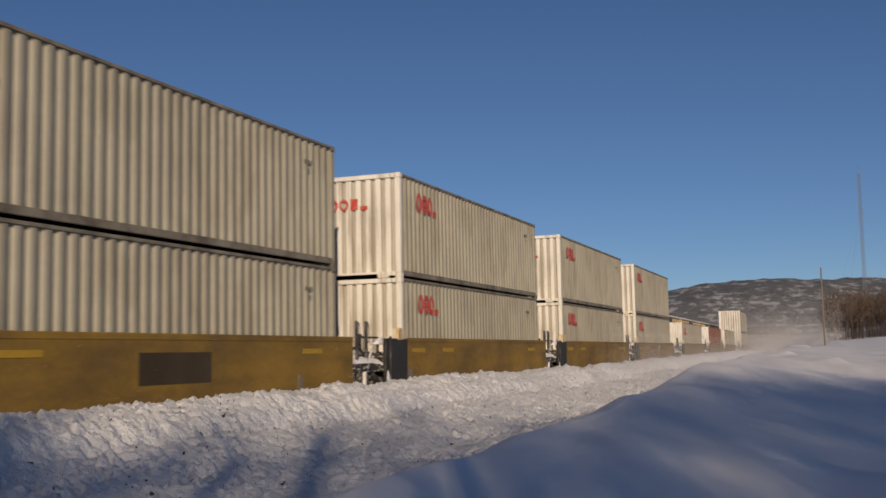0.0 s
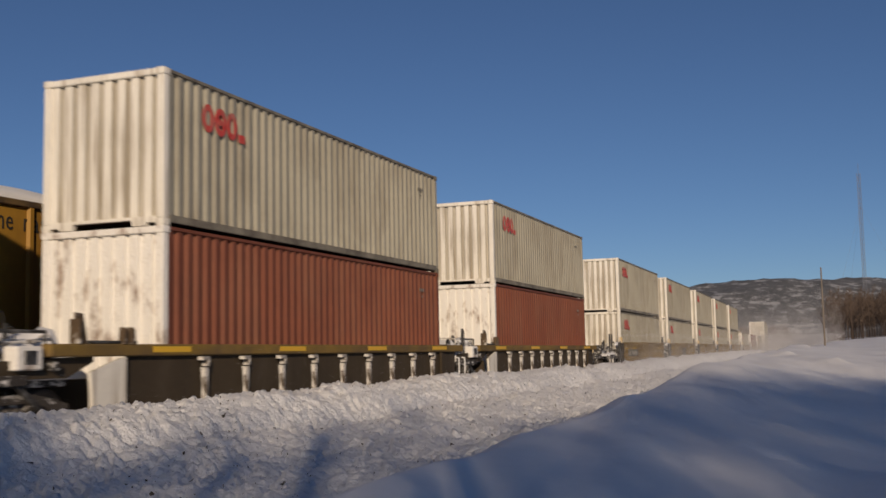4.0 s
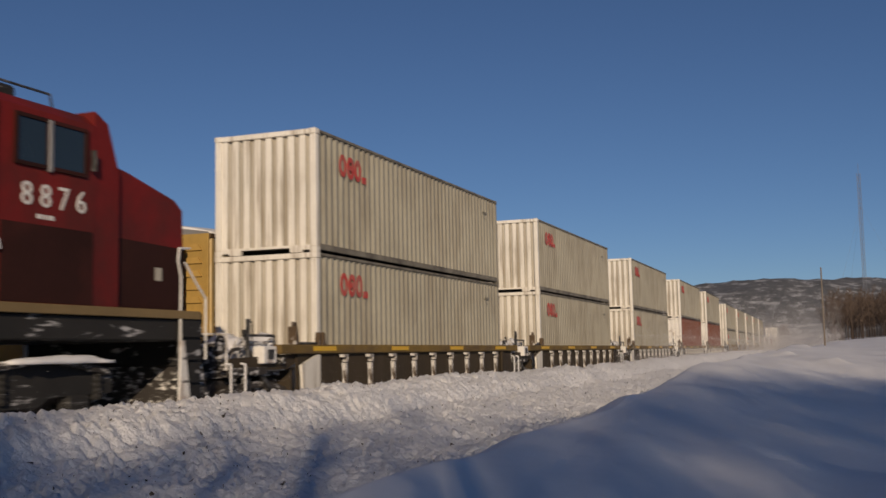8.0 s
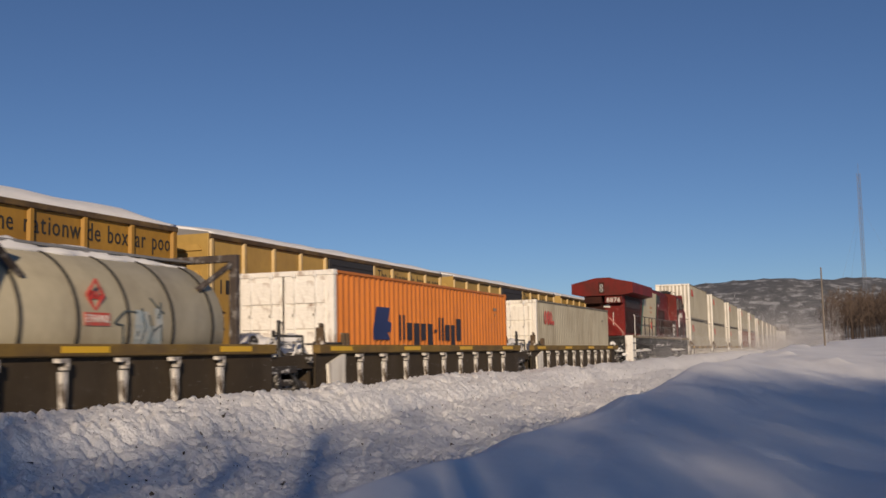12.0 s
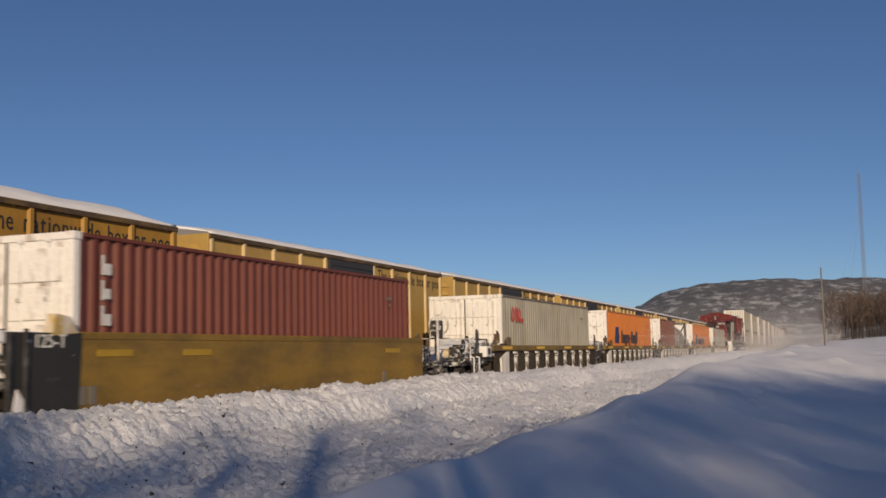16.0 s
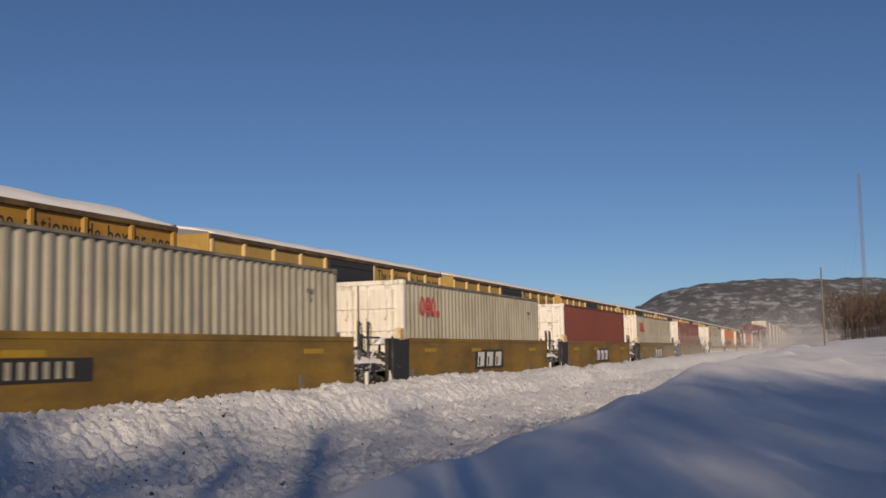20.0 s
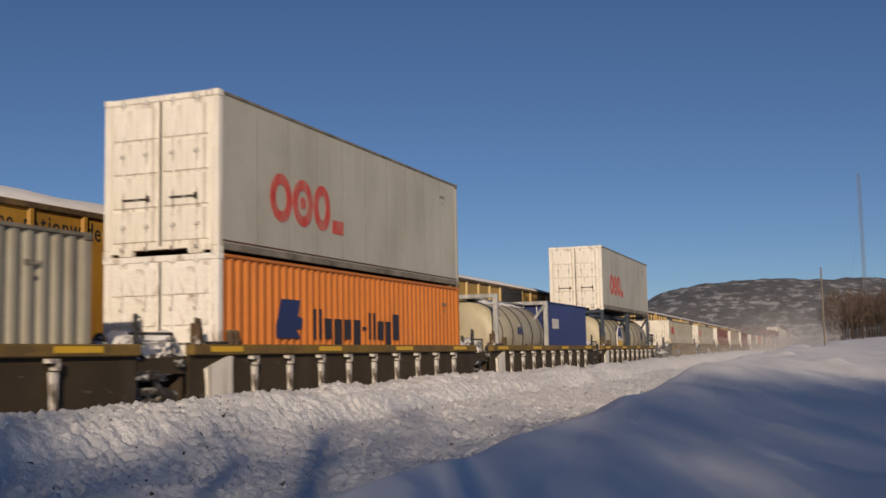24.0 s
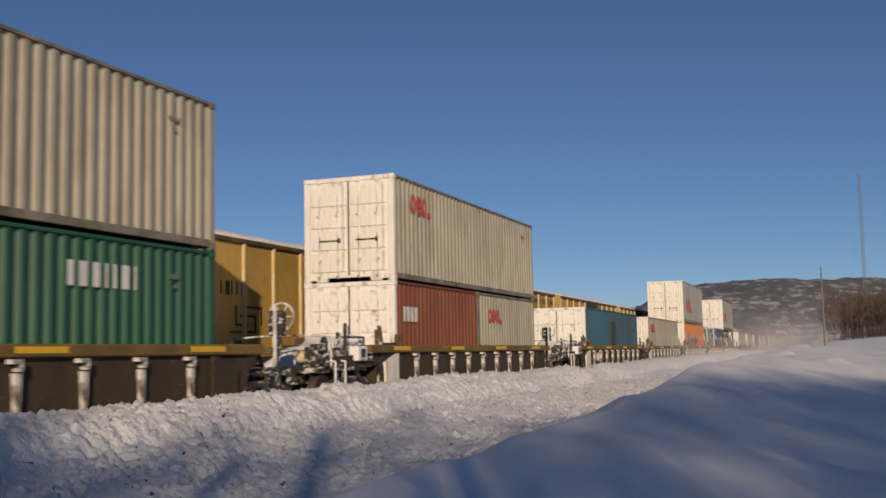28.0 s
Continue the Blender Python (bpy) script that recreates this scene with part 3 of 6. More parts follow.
def dirt_chips():
    """Crumbs of ballast and bark thrown out by the plough."""
    rng = np.random.RandomState(7)
    n = 2600
    x = 4 + 45 * rng.uniform(0, 1, n) ** 1.5
    y = 4.4 + 3.8 * rng.uniform(0, 1, n) + bends(x)
    z = snow_height(x, y)
    s = Shape()
    for i in range(n):
        r = 0.006 + 0.018 * rng.rand() ** 3
        p = [(x[i] + r * a, y[i] + r * b, z[i] + r * c + 0.004) for a, b, c in rng.normal(0, 0.8, (4, 3))]
        s.add(p, [(0, 1, 2), (0, 2, 3), (0, 3, 1), (1, 3, 2)])
    ob = new("dirt_chips", s.mesh("dirt_chips"))
    ob.data.materials.append(mat("dark_ballast_crumbs", (0.07, 0.06, 0.05), 0.9, vary=0.3))
    tagged(ob, "dark crumbs of ballast scattered on the ploughed snow", "gravel", kind="stuff")


dirt_chips()

# ---- the two tracks ----
def track(name, y0):
    tr = thing(name, "snowed-in railway track with two steel rails", "track", kind="structure")
    xs = [-30 + 6 * i for i in range(70)]
    for g in (-0.7525, 0.7525):
        s = Shape()
        prof = [(-0.036, 0.0), (-0.036, -0.035), (-0.009, -0.05), (-0.009, -0.14), (0.009, -0.14), (0.009, -0.05), (0.036, -0.035), (0.036, 0.0)]
        n = len(prof)
        pts = [(x, y0 + bend(x)[0] + g + p, z) for x in xs for p, z in prof]
        s.add(pts, [(i * n + k, i * n + (k + 1) % n, i * n + n + (k + 1) % n, i * n + n + k) for i in range(len(xs) - 1) for k in range(n)])
        part("rail", s, m_wheel, tr, "worn steel rail")
    return tr


track("track_1", TRACK_Y)
track("track_2", SIDING_Y)

# ---- far hill ----
def hill():
    xs = np.linspace(-1400, 900, 150)          # sideways, to the right of the line of sight when negative
    ds = np.linspace(1500, 2900, 60)
    cx = math.radians(2.5)
    v, m, n = [], len(ds), len(xs)
    X, Dd = np.meshgrid(xs, ds)
    top = blend(X, [(-1400, 135), (-600, 148), (-200, 160), (-60, 170), (40, 177), (120, 175), (205, 167), (270, 150), (355, 120), (430, 80), (600, 30), (900, 0)])
    f = np.clip((Dd - 1500) / 900, 0, 1)
    Z = top * (f * f * (3 - 2 * f)) - 30 + 26 * f * (soft_noise(X / 140, Dd / 140, 41) - 0.5) + 9 * f * (soft_noise(X / 40, Dd / 40, 43) - 0.5) + 5 * f * soft_noise(X / 12, Dd / 12, 47)
    wx, wy = Dd * math.cos(cx) - X * math.sin(cx) + 0, Dd * math.sin(cx) + X * math.cos(cx)
    s = Shape()
    s.add(np.stack([wx, wy, Z], -1).reshape(-1, 3).tolist(), [(j * n + i, j * n + i + 1, j * n + n + i + 1, j * n + n + i) for j in range(m - 1) for i in range(n - 1)])
    # base colour lifted towards blue-grey, so distance haze is painted in
    mm = mat("hazed_wooded_hillside", (0.115, 0.12, 0.13), 0.95, vary=0.35, scale=0.12, second=(0.62, 0.63, 0.66), amount=0.5, mask_scale=(0.018, 0.034, 0.10), mask_at=0.57, soft=0.05)
    me = s.mesh("hill", True)
    me.materials.append(mm)
    return tagged(new("backdrop_hill", me), "wooded winter hill with open snowy slopes", "hill", kind="structure")


hill()


# ---- bare wood beside the field ----
m_bark = mat("bare_branches", (0.095, 0.068, 0.052), 0.9, vary=0.3, scale=3)


def bare_tree(rng, s, x, y, z, h, limbs=9, twigs=5, thick=1.0):
    """Trunk with limbs and twigs into the shape s."""
    s.tube((x, y, z - 0.3), (x + rng.uniform(-.2, .2), y + rng.uniform(-.2, .2), z + h * 0.95), 0.016 * h * thick, 5, 0.003 * h)
    for i in range(limbs):
        t = rng.uniform(0.25, 0.9)
        a, l = rng.uniform(0, 6.28), h * rng.uniform(0.18, 0.34) * (1.15 - t)
        b = (x, y, z + h * t)
        e = (x + math.cos(a) * l, y + math.sin(a) * l, z + h * t + l * rng.uniform(0.7, 1.3))
        s.tube(b, e, 0.006 * h, 4, 0.002 * h)
        for k in range(twigs):
            f = rng.uniform(0.3, 1)
            p = [b[j] + (e[j] - b[j]) * f for j in range(3)]
            a2, l2 = rng.uniform(0, 6.28), l * rng.uniform(0.25, 0.6)
            s.tube(p, (p[0] + math.cos(a2) * l2, p[1] + math.sin(a2) * l2, p[2] + l2 * rng.uniform(0.4, 1.3)), 0.0022 * h, 3, 0.001 * h)


def wood():
    rng = random.Random(4)
    s = Shape()
    for i in range(1400):
        x = rng.uniform(150, 230)
        y = rng.uniform(-40, 5.5) * (x / 200)
        h = rng.uniform(6.0, 7.6)
        zz = float(snow_height(np.array([x]), np.array([y]))[0])
        bare_tree(rng, s, x, y, zz, h, 9, 4, 0.22)
    for i in range(500):                     # the wood goes on beyond the line
        x = rng.uniform(310, 370)
        y = rng.uniform(20, 38) * (x / 330)
        zz = float(snow_height(np.array([x]), np.array([y]))[0])
        bare_tree(rng, s, x, y, zz, rng.uniform(6.5, 8.5), 9, 4, 0.3)
    ob = new("bare_wood", s.mesh("bare_wood"))
    ob.data.materials.append(m_bark)
    tagged(ob, "leafless brown wood at the edge of the snowy field", "trees", kind="stuff")


wood()


def single_tree(x, y, h, seed, label):
    rng = random.Random(seed)
    z = float(snow_height(np.array([x]), np.array([y]))[0])
    root = thing("bare_tree", label, "tree", "trees behind the field")
    root.location = (x, y, z)
    trunk, crown = Shape(), Shape()
    trunk.tube((0, 0, -0.4), (rng.uniform(-.3, .3), rng.uniform(-.3, .3), h * 0.95), 0.016 * h, 7, 0.003 * h)
    bare_tree(rng, crown, 0, 0, 0.1, h * 0.98, 26, 8)
    part("trunk", trunk, m_bark, root)
    part("crown", crown, m_bark, root)
    return root


single_tree(205, 1.2, 8.6, 3, "leafless tree standing above the wood")


# ---- utility pole and radio mast ----
def utility_pole(x, y, h):
    z = float(snow_height(np.array([x]), np.array([y]))[0])
    root = thing("utility_pole", "weathered plain wooden utility pole in the snow", "pole")
    root.location = (x, y, z)
    m_pole = mat("weathered_pole_wood", (0.17, 0.145, 0.12), 0.85, vary=0.2, scale=4)
    part("pole", Shape().tube((0, 0, -0.5), (0, 0, h), 0.085, 10, 0.06), m_pole, root)
    part("cap", Shape().lathe([(0, 0.075), (0.05, 0.07), (0.09, 0.02)], "z", 10, (0, 0, h)), m_pole, root)


utility_pole(96, 2.85, 6.6)


def radio_mast(x, y, h):
    z = float(snow_height(np.array([x]), np.array([y]))[0])
    root = thing("radio_mast", "tall guyed lattice radio mast", "mast")
    root.location = (x, y, z)
    m_mast = mat("dull_mast_steel", (0.17, 0.18, 0.21), 0.7, 0.0, vary=0.1)
    legs = [(0.55, 0.0), (-0.28, 0.48), (-0.28, -0.48)]
    for lx, ly in legs:
        part("leg", Shape().tube((lx, ly, 0), (lx, ly, h), 0.06, 5), m_mast, root)
    s = Shape()
    n = 32
    for i in range(n):
        for k in range(3):
            a, b = legs[k], legs[(k + 1) % 3]
            s.tube((*a, h * i / n), (*b, h * (i + 1) / n), 0.03, 4)
            s.tube((*a, h * i / n), (*b, h * i / n), 0.05, 4)
    part("bracing", s, m_mast, root)
    part("antenna", Shape().tube((0, 0, h - 0.2), (0, 0, h + 3), 0.05, 6), m_mast, root)
    for k in range(3):
        a = 2.1 * k + 0.4
        part("guy_wire", Shape().tube((0, 0, h * 0.8), (math.cos(a) * 18, math.sin(a) * 18, 0), 0.02, 4), m_mast, root)


radio_mast(345, -2.0, 49.5)


# ---- bogies ----
m_truck = mat("grimy_truck_steel", (0.04, 0.034, 0.03), 0.8, vary=0.35, scale=4, second=(0.62, 0.61, 0.60), amount=0.85, mask_scale=(5, 5, 9), mask_at=0.60, soft=0.05, bump=0.3, bump_scale=25)
def wheel_mesh(r=0.42):
    return cached(("wheel", r), lambda: Shape().lathe([(-0.075, r * 0.35), (-0.07, r * 0.86), (-0.075, r * 0.9), (-0.07, r), (0.05, r * 0.985), (0.055, r + 0.028), (0.08, r + 0.026), (0.078, r * 0.88), (0.03, r * 0.8), (0.03, r * 0.4), (0.075, r * 0.3)], "y", 28).mesh("wheel", True))


def bogie(root, x, base=1.78, material=None):
    """Three-piece freight truck with its centre at x."""
    material = material or m_truck
    truck = part("bolster", cached(("bolster", material.name), lambda: Shape().box(-0.2, 0.2, -1.02, 1.02, 0.42, 0.68, 0.03).mesh("bolster")), material, root)
    truck.location = (x, 0, 0)
    b = base / 2
    for sy in (-1, 1):
        y0, y1 = sorted((sy * 0.93, sy * 1.09))
        part("side_frame", cached(("frame", base, sy, material.name), lambda: Shape()
             .prism([(-b - 0.2, 0.50), (-b - 0.2, 0.62), (-b + 0.15, 0.72), (-0.35, 0.78), (0.35, 0.78), (b - 0.15, 0.72), (b + 0.2, 0.62), (b + 0.2, 0.50), (b - 0.12, 0.50), (b - 0.25, 0.60), (0.36, 0.66), (-0.36, 0.66), (-b + 0.25, 0.60), (-b + 0.12, 0.50)], y0, y1)
             .prism([(-b + 0.1, 0.52), (-b + 0.2, 0.40), (-0.4, 0.17), (0.4, 0.17), (b - 0.2, 0.40), (b - 0.1, 0.52), (b - 0.22, 0.55), (0.36, 0.28), (-0.36, 0.28), (-b + 0.22, 0.55)], y0, y1)
             .box(-0.40, -0.30, y0, y1, 0.26, 0.68).box(0.30, 0.40, y0, y1, 0.26, 0.68).mesh("side_frame")), material, truck, "snow-caked cast side frame")
        for k in (-0.18, 0.0, 0.18):
            part("spring", cached(("spring", material.name), lambda: Shape().lathe([(0.28, 0.06), (0.32, 0.075), (0.36, 0.06), (0.40, 0.075), (0.44, 0.06), (0.48, 0.075), (0.52, 0.06), (0.56, 0.075), (0.6, 0.06)], "z", 10).mesh("spring")), material, truck).location = (k, sy * 1.01, 0)
    for sx in (-1, 1):
        part("axle", cached("axle", lambda: Shape().tube((0, -1.0, 0.42), (0, 1.0, 0.42), 0.075, 10).mesh("axle")), m_wheel, truck).location = (sx * b, 0, 0)
        for sy in (-1, 1):
            w = part("wheel", wheel_mesh(), m_wheel, truck, "worn steel wheel")
            w.location = (sx * b, sy * 0.7525, 0.42)
            if sy > 0:
                w.rotation_euler = (0, 0, math.pi)
            part("axle_box", cached(("axbox", material.name), lambda: Shape().lathe([(-0.1, 0.07), (-0.08, 0.11), (0.06, 0.12), (0.1, 0.05)], "y", 10).mesh("axle_box")), material, truck).location = (sx * b, sy * 1.06, 0.45)
    return truck


def mound(seed, x0, x1, y0, y1, z, tall, lean=0.0, n=16, m=12):
    """One drift of wind-packed snow with an uneven top; lean heaps it towards +x."""
    rng = random.Random(seed)
    ox, oy = rng.uniform(0, 50), rng.uniform(0, 50)
    s = Shape()
    pts = []
    for j in range(m):
        for i in range(n):
            a, b = i / (n - 1), j / (m - 1)
            e = min(1.0, 5 * min(a, 1 - a) + 0.05) * min(1.0, 5 * min(b, 1 - b) + 0.05)
            x, y = x0 + (x1 - x0) * a, y0 + (y1 - y0) * b
            h = tall * e * (0.35 + 0.8 * float(soft_noise(np.array([x * 2.2 + ox]), np.array([y * 2.2 + oy]), seed)[0]) + lean * a + 0.3 * float(soft_noise(np.array([x * 6 + ox]), np.array([y * 6 + oy]), seed + 5)[0]))
            pts.append((x + 0.05 * rng.uniform(-1, 1), y + 0.05 * rng.uniform(-1, 1), z + h))
    s.add(pts, [(j * n + i, j * n + i + 1, j * n + n + i + 1, j * n + n + i) for j in range(m - 1) for i in range(n - 1)])
    base = len(s.v)
    edge = [i for i in range(n)] + [j * n + n - 1 for j in range(1, m)] + [(m - 1) * n + i for i in range(n - 2, -1, -1)] + [j * n for j in range(m - 2, 0, -1)]
    s.v += [(s.v[i][0], s.v[i][1], z - 0.04) for i in edge]
    k = len(edge)
    s.f += [(edge[i], edge[(i + 1) % k], base + (i + 1) % k, base + i) for i in range(k)] + [tuple(base + i for i in range(k))[::-1]]
    return s.mesh("snow_heap", True)


m_loose = mat("wind_packed_snow", (0.80, 0.80, 0.81), 0.8, vary=0.06, scale=6, bump=0.4, bump_scale=30)


m_frost_yellow = mat("frosted_yellow_steel", (0.50, 0.34, 0.10), 0.7, vary=0.2, second=(0.75, 0.74, 0.72), amount=0.9, mask_scale=(3, 3, 3), mask_at=0.5)


m_rust_plate = mat("grimy_brown_bracket_steel", (0.085, 0.055, 0.03), 0.8, vary=0.3, scale=5, second=(0.70, 0.68, 0.64), amount=0.8, mask_scale=(5, 5, 4), mask_at=0.60, soft=0.05)


# ---- well cars ----
def end_gear(root, x, side, kind, rear):
    """Deck, hand rails, brake gear and heaped snow over the truck at the end of a unit. x: truck centre."""
    col = m_caked_dark
    part("end_deck", cached(("deck", kind), lambda: Shape().box(-1.25, 1.25, -0.9, 0.9, 0.86, 1.0, 0.02).box(-1.3, 1.3, -0.35, 0.35, 0.62, 0.88, 0.02).mesh("end_deck")), col, root, "snow-caked end deck").location = (x, 0, 0)
    for sy in (-1, 1):
        part("side_step", cached(("step", kind), lambda: Shape().box(-0.6, 0.6, -0.05, 0.05, 0.90, 1.04, 0.01).box(-0.55, -0.49, -0.04, 0.04, 0.3, 0.9).box(-0.15, -0.09, -0.04, 0.04, 0.3, 0.9).box(-0.55, -0.09, -0.04, 0.04, 0.3, 0.35).box(-0.55, -0.09, -0.04, 0.04, 0.58, 0.63).mesh("side_step")), col, root, "snow-caked steel step").location = (x - side * 0.5, sy * 1.2, 0)
        if kind == "P":
            part("gusset", cached(("gusset", side, rear), lambda: Shape().prism([(-0.34 * side, 0.24), (0.40 * side, 0.24), (0.40 * side, 1.25), (0.30 * side, 1.25), (-0.10 * side, 1.14), (-0.40 * side, 1.05), (-0.36 * side, 0.80)], -0.03, 0.03).mesh("gusset")), m_grey_end if rear else m_web, root, "snow-plastered end gusset plate" if rear else "dark end gusset plate").location = (x + side * 1.62, sy * 1.33, 0)
    if rear:
        for dx, y, h in (((-0.62, -1.14, 1.98), (-0.12, -1.14, 1.98), (0.7, -0.6, 1.72)) if kind == "T" else ((-0.35, -1.10, 1.92), (0.5, -0.5, 1.75))):
            post = part("stanchion", cached(("stanchion", h), lambda: Shape().box(-0.035, 0.035, -0.03, 0.03, 0.42, h, 0.008).mesh("stanchion")), m_black, root, "black steel stanchion")
            post.location = (x + dx, y, 0)
            part("grab_rail", cached(("stanchionrail", h), lambda: Shape().rail([(0.03, 0, h - 0.04), (0.13, 0, h - 0.05), (0.16, 0, h - 0.12), (0.16, 0, h - 0.45), (0.03, 0, h - 0.5)], 0.012).mesh("grab_rail")), m_black, post)
        part("brake_stand", cached("brakestand", lambda: Shape().box(-0.2, 0.2, -0.16, 0.16, 1.0, 1.42, 0.03).tube((0.0, -0.2, 1.45), (0.0, 0.1, 1.45), 0.03, 8).lathe([(-0.015, 0.15), (-0.01, 0.18), (0.01, 0.18), (0.015, 0.15)], "y", 16, (0, -0.22, 1.45)).mesh("brake_stand")), col, root, "snow-caked hand brake").location = (x - 0.9, -0.65, 0)
        for i, path in enumerate(([(0, -0.5, 1.05), (0.3, -0.62, 1.24), (0.7, -0.7, 1.18), (1.05, -0.66, 1.0)], [(-0.4, 0.2, 1.02), (-0.1, 0.25, 1.3), (0.5, 0.2, 1.32), (0.9, 0.3, 1.02)], [(-1.1, -1.0, 1.0), (-0.8, -1.05, 1.35), (-0.3, -1.02, 1.4), (0.1, -1.08, 1.1)])):
            part("hose", cached(("hose", i), lambda: Shape().rail(path, 0.04).mesh("hose")), col, root, "snow-caked brake hose").location = (x, 0, 0)
        part("reservoir", cached("reservoir", lambda: Shape().lathe([(-0.34, 0.05), (-0.30, 0.13), (0.30, 0.13), (0.34, 0.05)], "x", 14).mesh("reservoir", True)), m_frost_yellow, root, "frosted yellow air reservoir").location = (x - 0.75, -0.35, 1.22)
        part("valve_box", cached("valvebox", lambda: Shape().box(-0.2, 0.2, -0.18, 0.18, 0.98, 1.3, 0.03).tube((0, -0.2, 1.15), (0, -0.34, 1.15), 0.07, 8).mesh("valve_box")), col, root, "snow-caked valve box").location = (x + 0.55, -1.0, 0)
        part("brace", cached("diagbrace", lambda: Shape().box(-0.04, 0.04, -0.03, 0.03, 0.0, 1.15, 0.008).mesh("brace")), m_black, root, "black diagonal brace").matrix_basis = pose(x + 0.75, -1.16, 0.32, 0, -52, 0)
        part("cross_rail", cached("crossrail", lambda: Shape().rail([(-1.1, -1.1, 1.62), (0.0, -1.1, 1.62), (0.0, -1.1, 1.0)], 0.025).mesh("cross_rail")), m_black, root, "black hand rail").location = (x + 0.6, 0, 0)
        if kind == "T":
            part("deck_snow", cached("deckslab", lambda: mound(8, -1.25, 0.9, -1.22, -0.75, 1.02, 0.15, 0.1, 20, 7)), m_loose, root, "snow slab on the end platform").location = (x, 0, 0)
            part("platform_beam", cached("platbeam", lambda: Shape().box(-1.25, 0.95, -1.22, -1.12, 0.84, 1.02, 0.015).mesh("platform_beam")), m_caked_dark, root, "snow-caked platform beam").location = (x, 0, 0)
            part("lower_step", cached("lowstep", lambda: Shape().box(-0.35, 0.35, -1.3, -1.12, 0.30, 0.36, 0.01).box(-0.35, -0.29, -1.24, -1.18, 0.36, 0.86).box(0.29, 0.35, -1.24, -1.18, 0.36, 0.86).mesh("lower_step")), m_caked, root, "snow-caked sill step").location = (x - 0.7, 0, 0)
        for i in range(5):
            bx, by, bt = -0.9 + 0.38 * i, -1.05 + 0.12 * (i % 3), 1.30 + 0.13 * (i * 2 % 3)
            part("air_hose", cached(("arch", i), lambda: Shape().rail([(bx - 0.02, by, 1.0), (bx, by, bt - 0.1), (bx + 0.07, by - 0.02, bt), (bx + 0.22, by - 0.03, bt + 0.02), (bx + 0.32, by, bt - 0.08), (bx + 0.36, by + 0.05, 1.0)], 0.02).mesh("air_hose")), m_rod, root, "frosted air hose").location = (x, 0, 0)
        part("snow_drift", cached(("heap", kind), lambda: mound(3 if kind == "T" else 4, -0.7, 1.72, -1.0, 0.95, 1.0, 0.21 if kind == "T" else 0.40, 0.8)), m_loose, root, "wind-packed snow drift on the end deck").location = (x, 0, 0)


def chord_end(root, x, rear_end):
    """Fittings where the top chord ends over the rear truck of a post-sided unit. x: truck centre."""
    for sy in (-1, 1):
        part("chord_bracket", cached("chordbracket", lambda: Shape().prism([(-0.10, 1.45), (0.16, 1.45), (0.05, 1.87), (-0.10, 1.89)], -0.02, 0.02).box(-0.11, -0.06, -0.09, 0.09, 1.45, 1.80, 0.01).mesh("chord_bracket")), m_rust_plate, root, "upright brown bracket plate").location = (x + 1.05, sy * 1.30, 0)
        part("lock_bar", cached("lockbar", lambda: Shape().box(-0.55, 0.55, -0.05, 0.05, 1.452, 1.50, 0.012).mesh("lock_bar")), m_black, root, "black lock bar").location = (x + 1.75, sy * 1.29, 0)
        for dx in (1.62, 1.80):
            part("corner_guide", cached("cornerguide", lambda: Shape().prism([(-0.05, 1.45), (0.05, 1.45), (0.04, 1.66), (-0.02, 1.70)], -0.05, 0.05).mesh("corner_guide")), m_rust_plate, root, "brown corner guide").location = (x + dx + 0.35, sy * 1.33, 0)
        part("truck_beam", cached("truckbeam", lambda: Shape().prism([(-1.15, 0.98), (0.9, 0.98), (1.45, 1.20), (1.45, 1.28), (-1.15, 1.20)], -0.05, 0.05).mesh("truck_beam")), m_web, root, "dirty brown beam over the truck").location = (x, sy * 1.17, 0)
    if rear_end:
        cab = part("valve_cabinet", cached("valvecabinet", lambda: Shape().box(-0.24, 0.24, -0.12, 0.12, 1.10, 1.42, 0.02).mesh("valve_cabinet")), m_caked, root, "snow-plastered valve cabinet")
        cab.location = (x + 0.05, -1.22, 0)
        part("cabinet_door", cached("cabinetdoor", lambda: Shape().box(-0.10, 0.12, -0.135, -0.118, 1.18, 1.36, 0.005).mesh("cabinet_door")), m_black, cab, "dark cabinet door")
    for i in range(3):
        part("air_pipe", cached(("airpipe", i), lambda: Shape().rail([(-1.2 + 0.25 * i, -1.0 + 0.1 * i, 1.22), (-0.5 + 0.2 * i, -1.05 + 0.1 * i, 1.40 + 0.06 * i), (0.2 + 0.15 * i, -1.0, 1.48), (0.85, -0.95 + 0.2 * i, 1.52)], 0.022).mesh("air_pipe")), m_rod, root, "frosted air pipe").location = (x, 0, 0)
    if rear_end:
        for dx in (-1.25, -0.78):
            part("grab_iron", cached("grabiron", lambda: Shape().rail([(0, 0.06, 1.12), (0, -0.06, 1.10), (0, -0.06, 0.42), (0, 0.06, 0.40)], 0.02).mesh("grab_iron")), m_loose, root, "frosted white grab iron").location = (x + dx, -1.25, 0)
        part("end_rail", cached("endrailP", lambda: Shape().rail([(0, -1.2, 1.0), (0, -1.2, 1.62), (0, -0.5, 1.66), (0, 0.5, 1.66), (0, 1.2, 1.62), (0, 1.2, 1.0)], 0.02).mesh("end_rail")), m_rod, root, "frosted end rail").location = (x - 1.22, 0, 0)


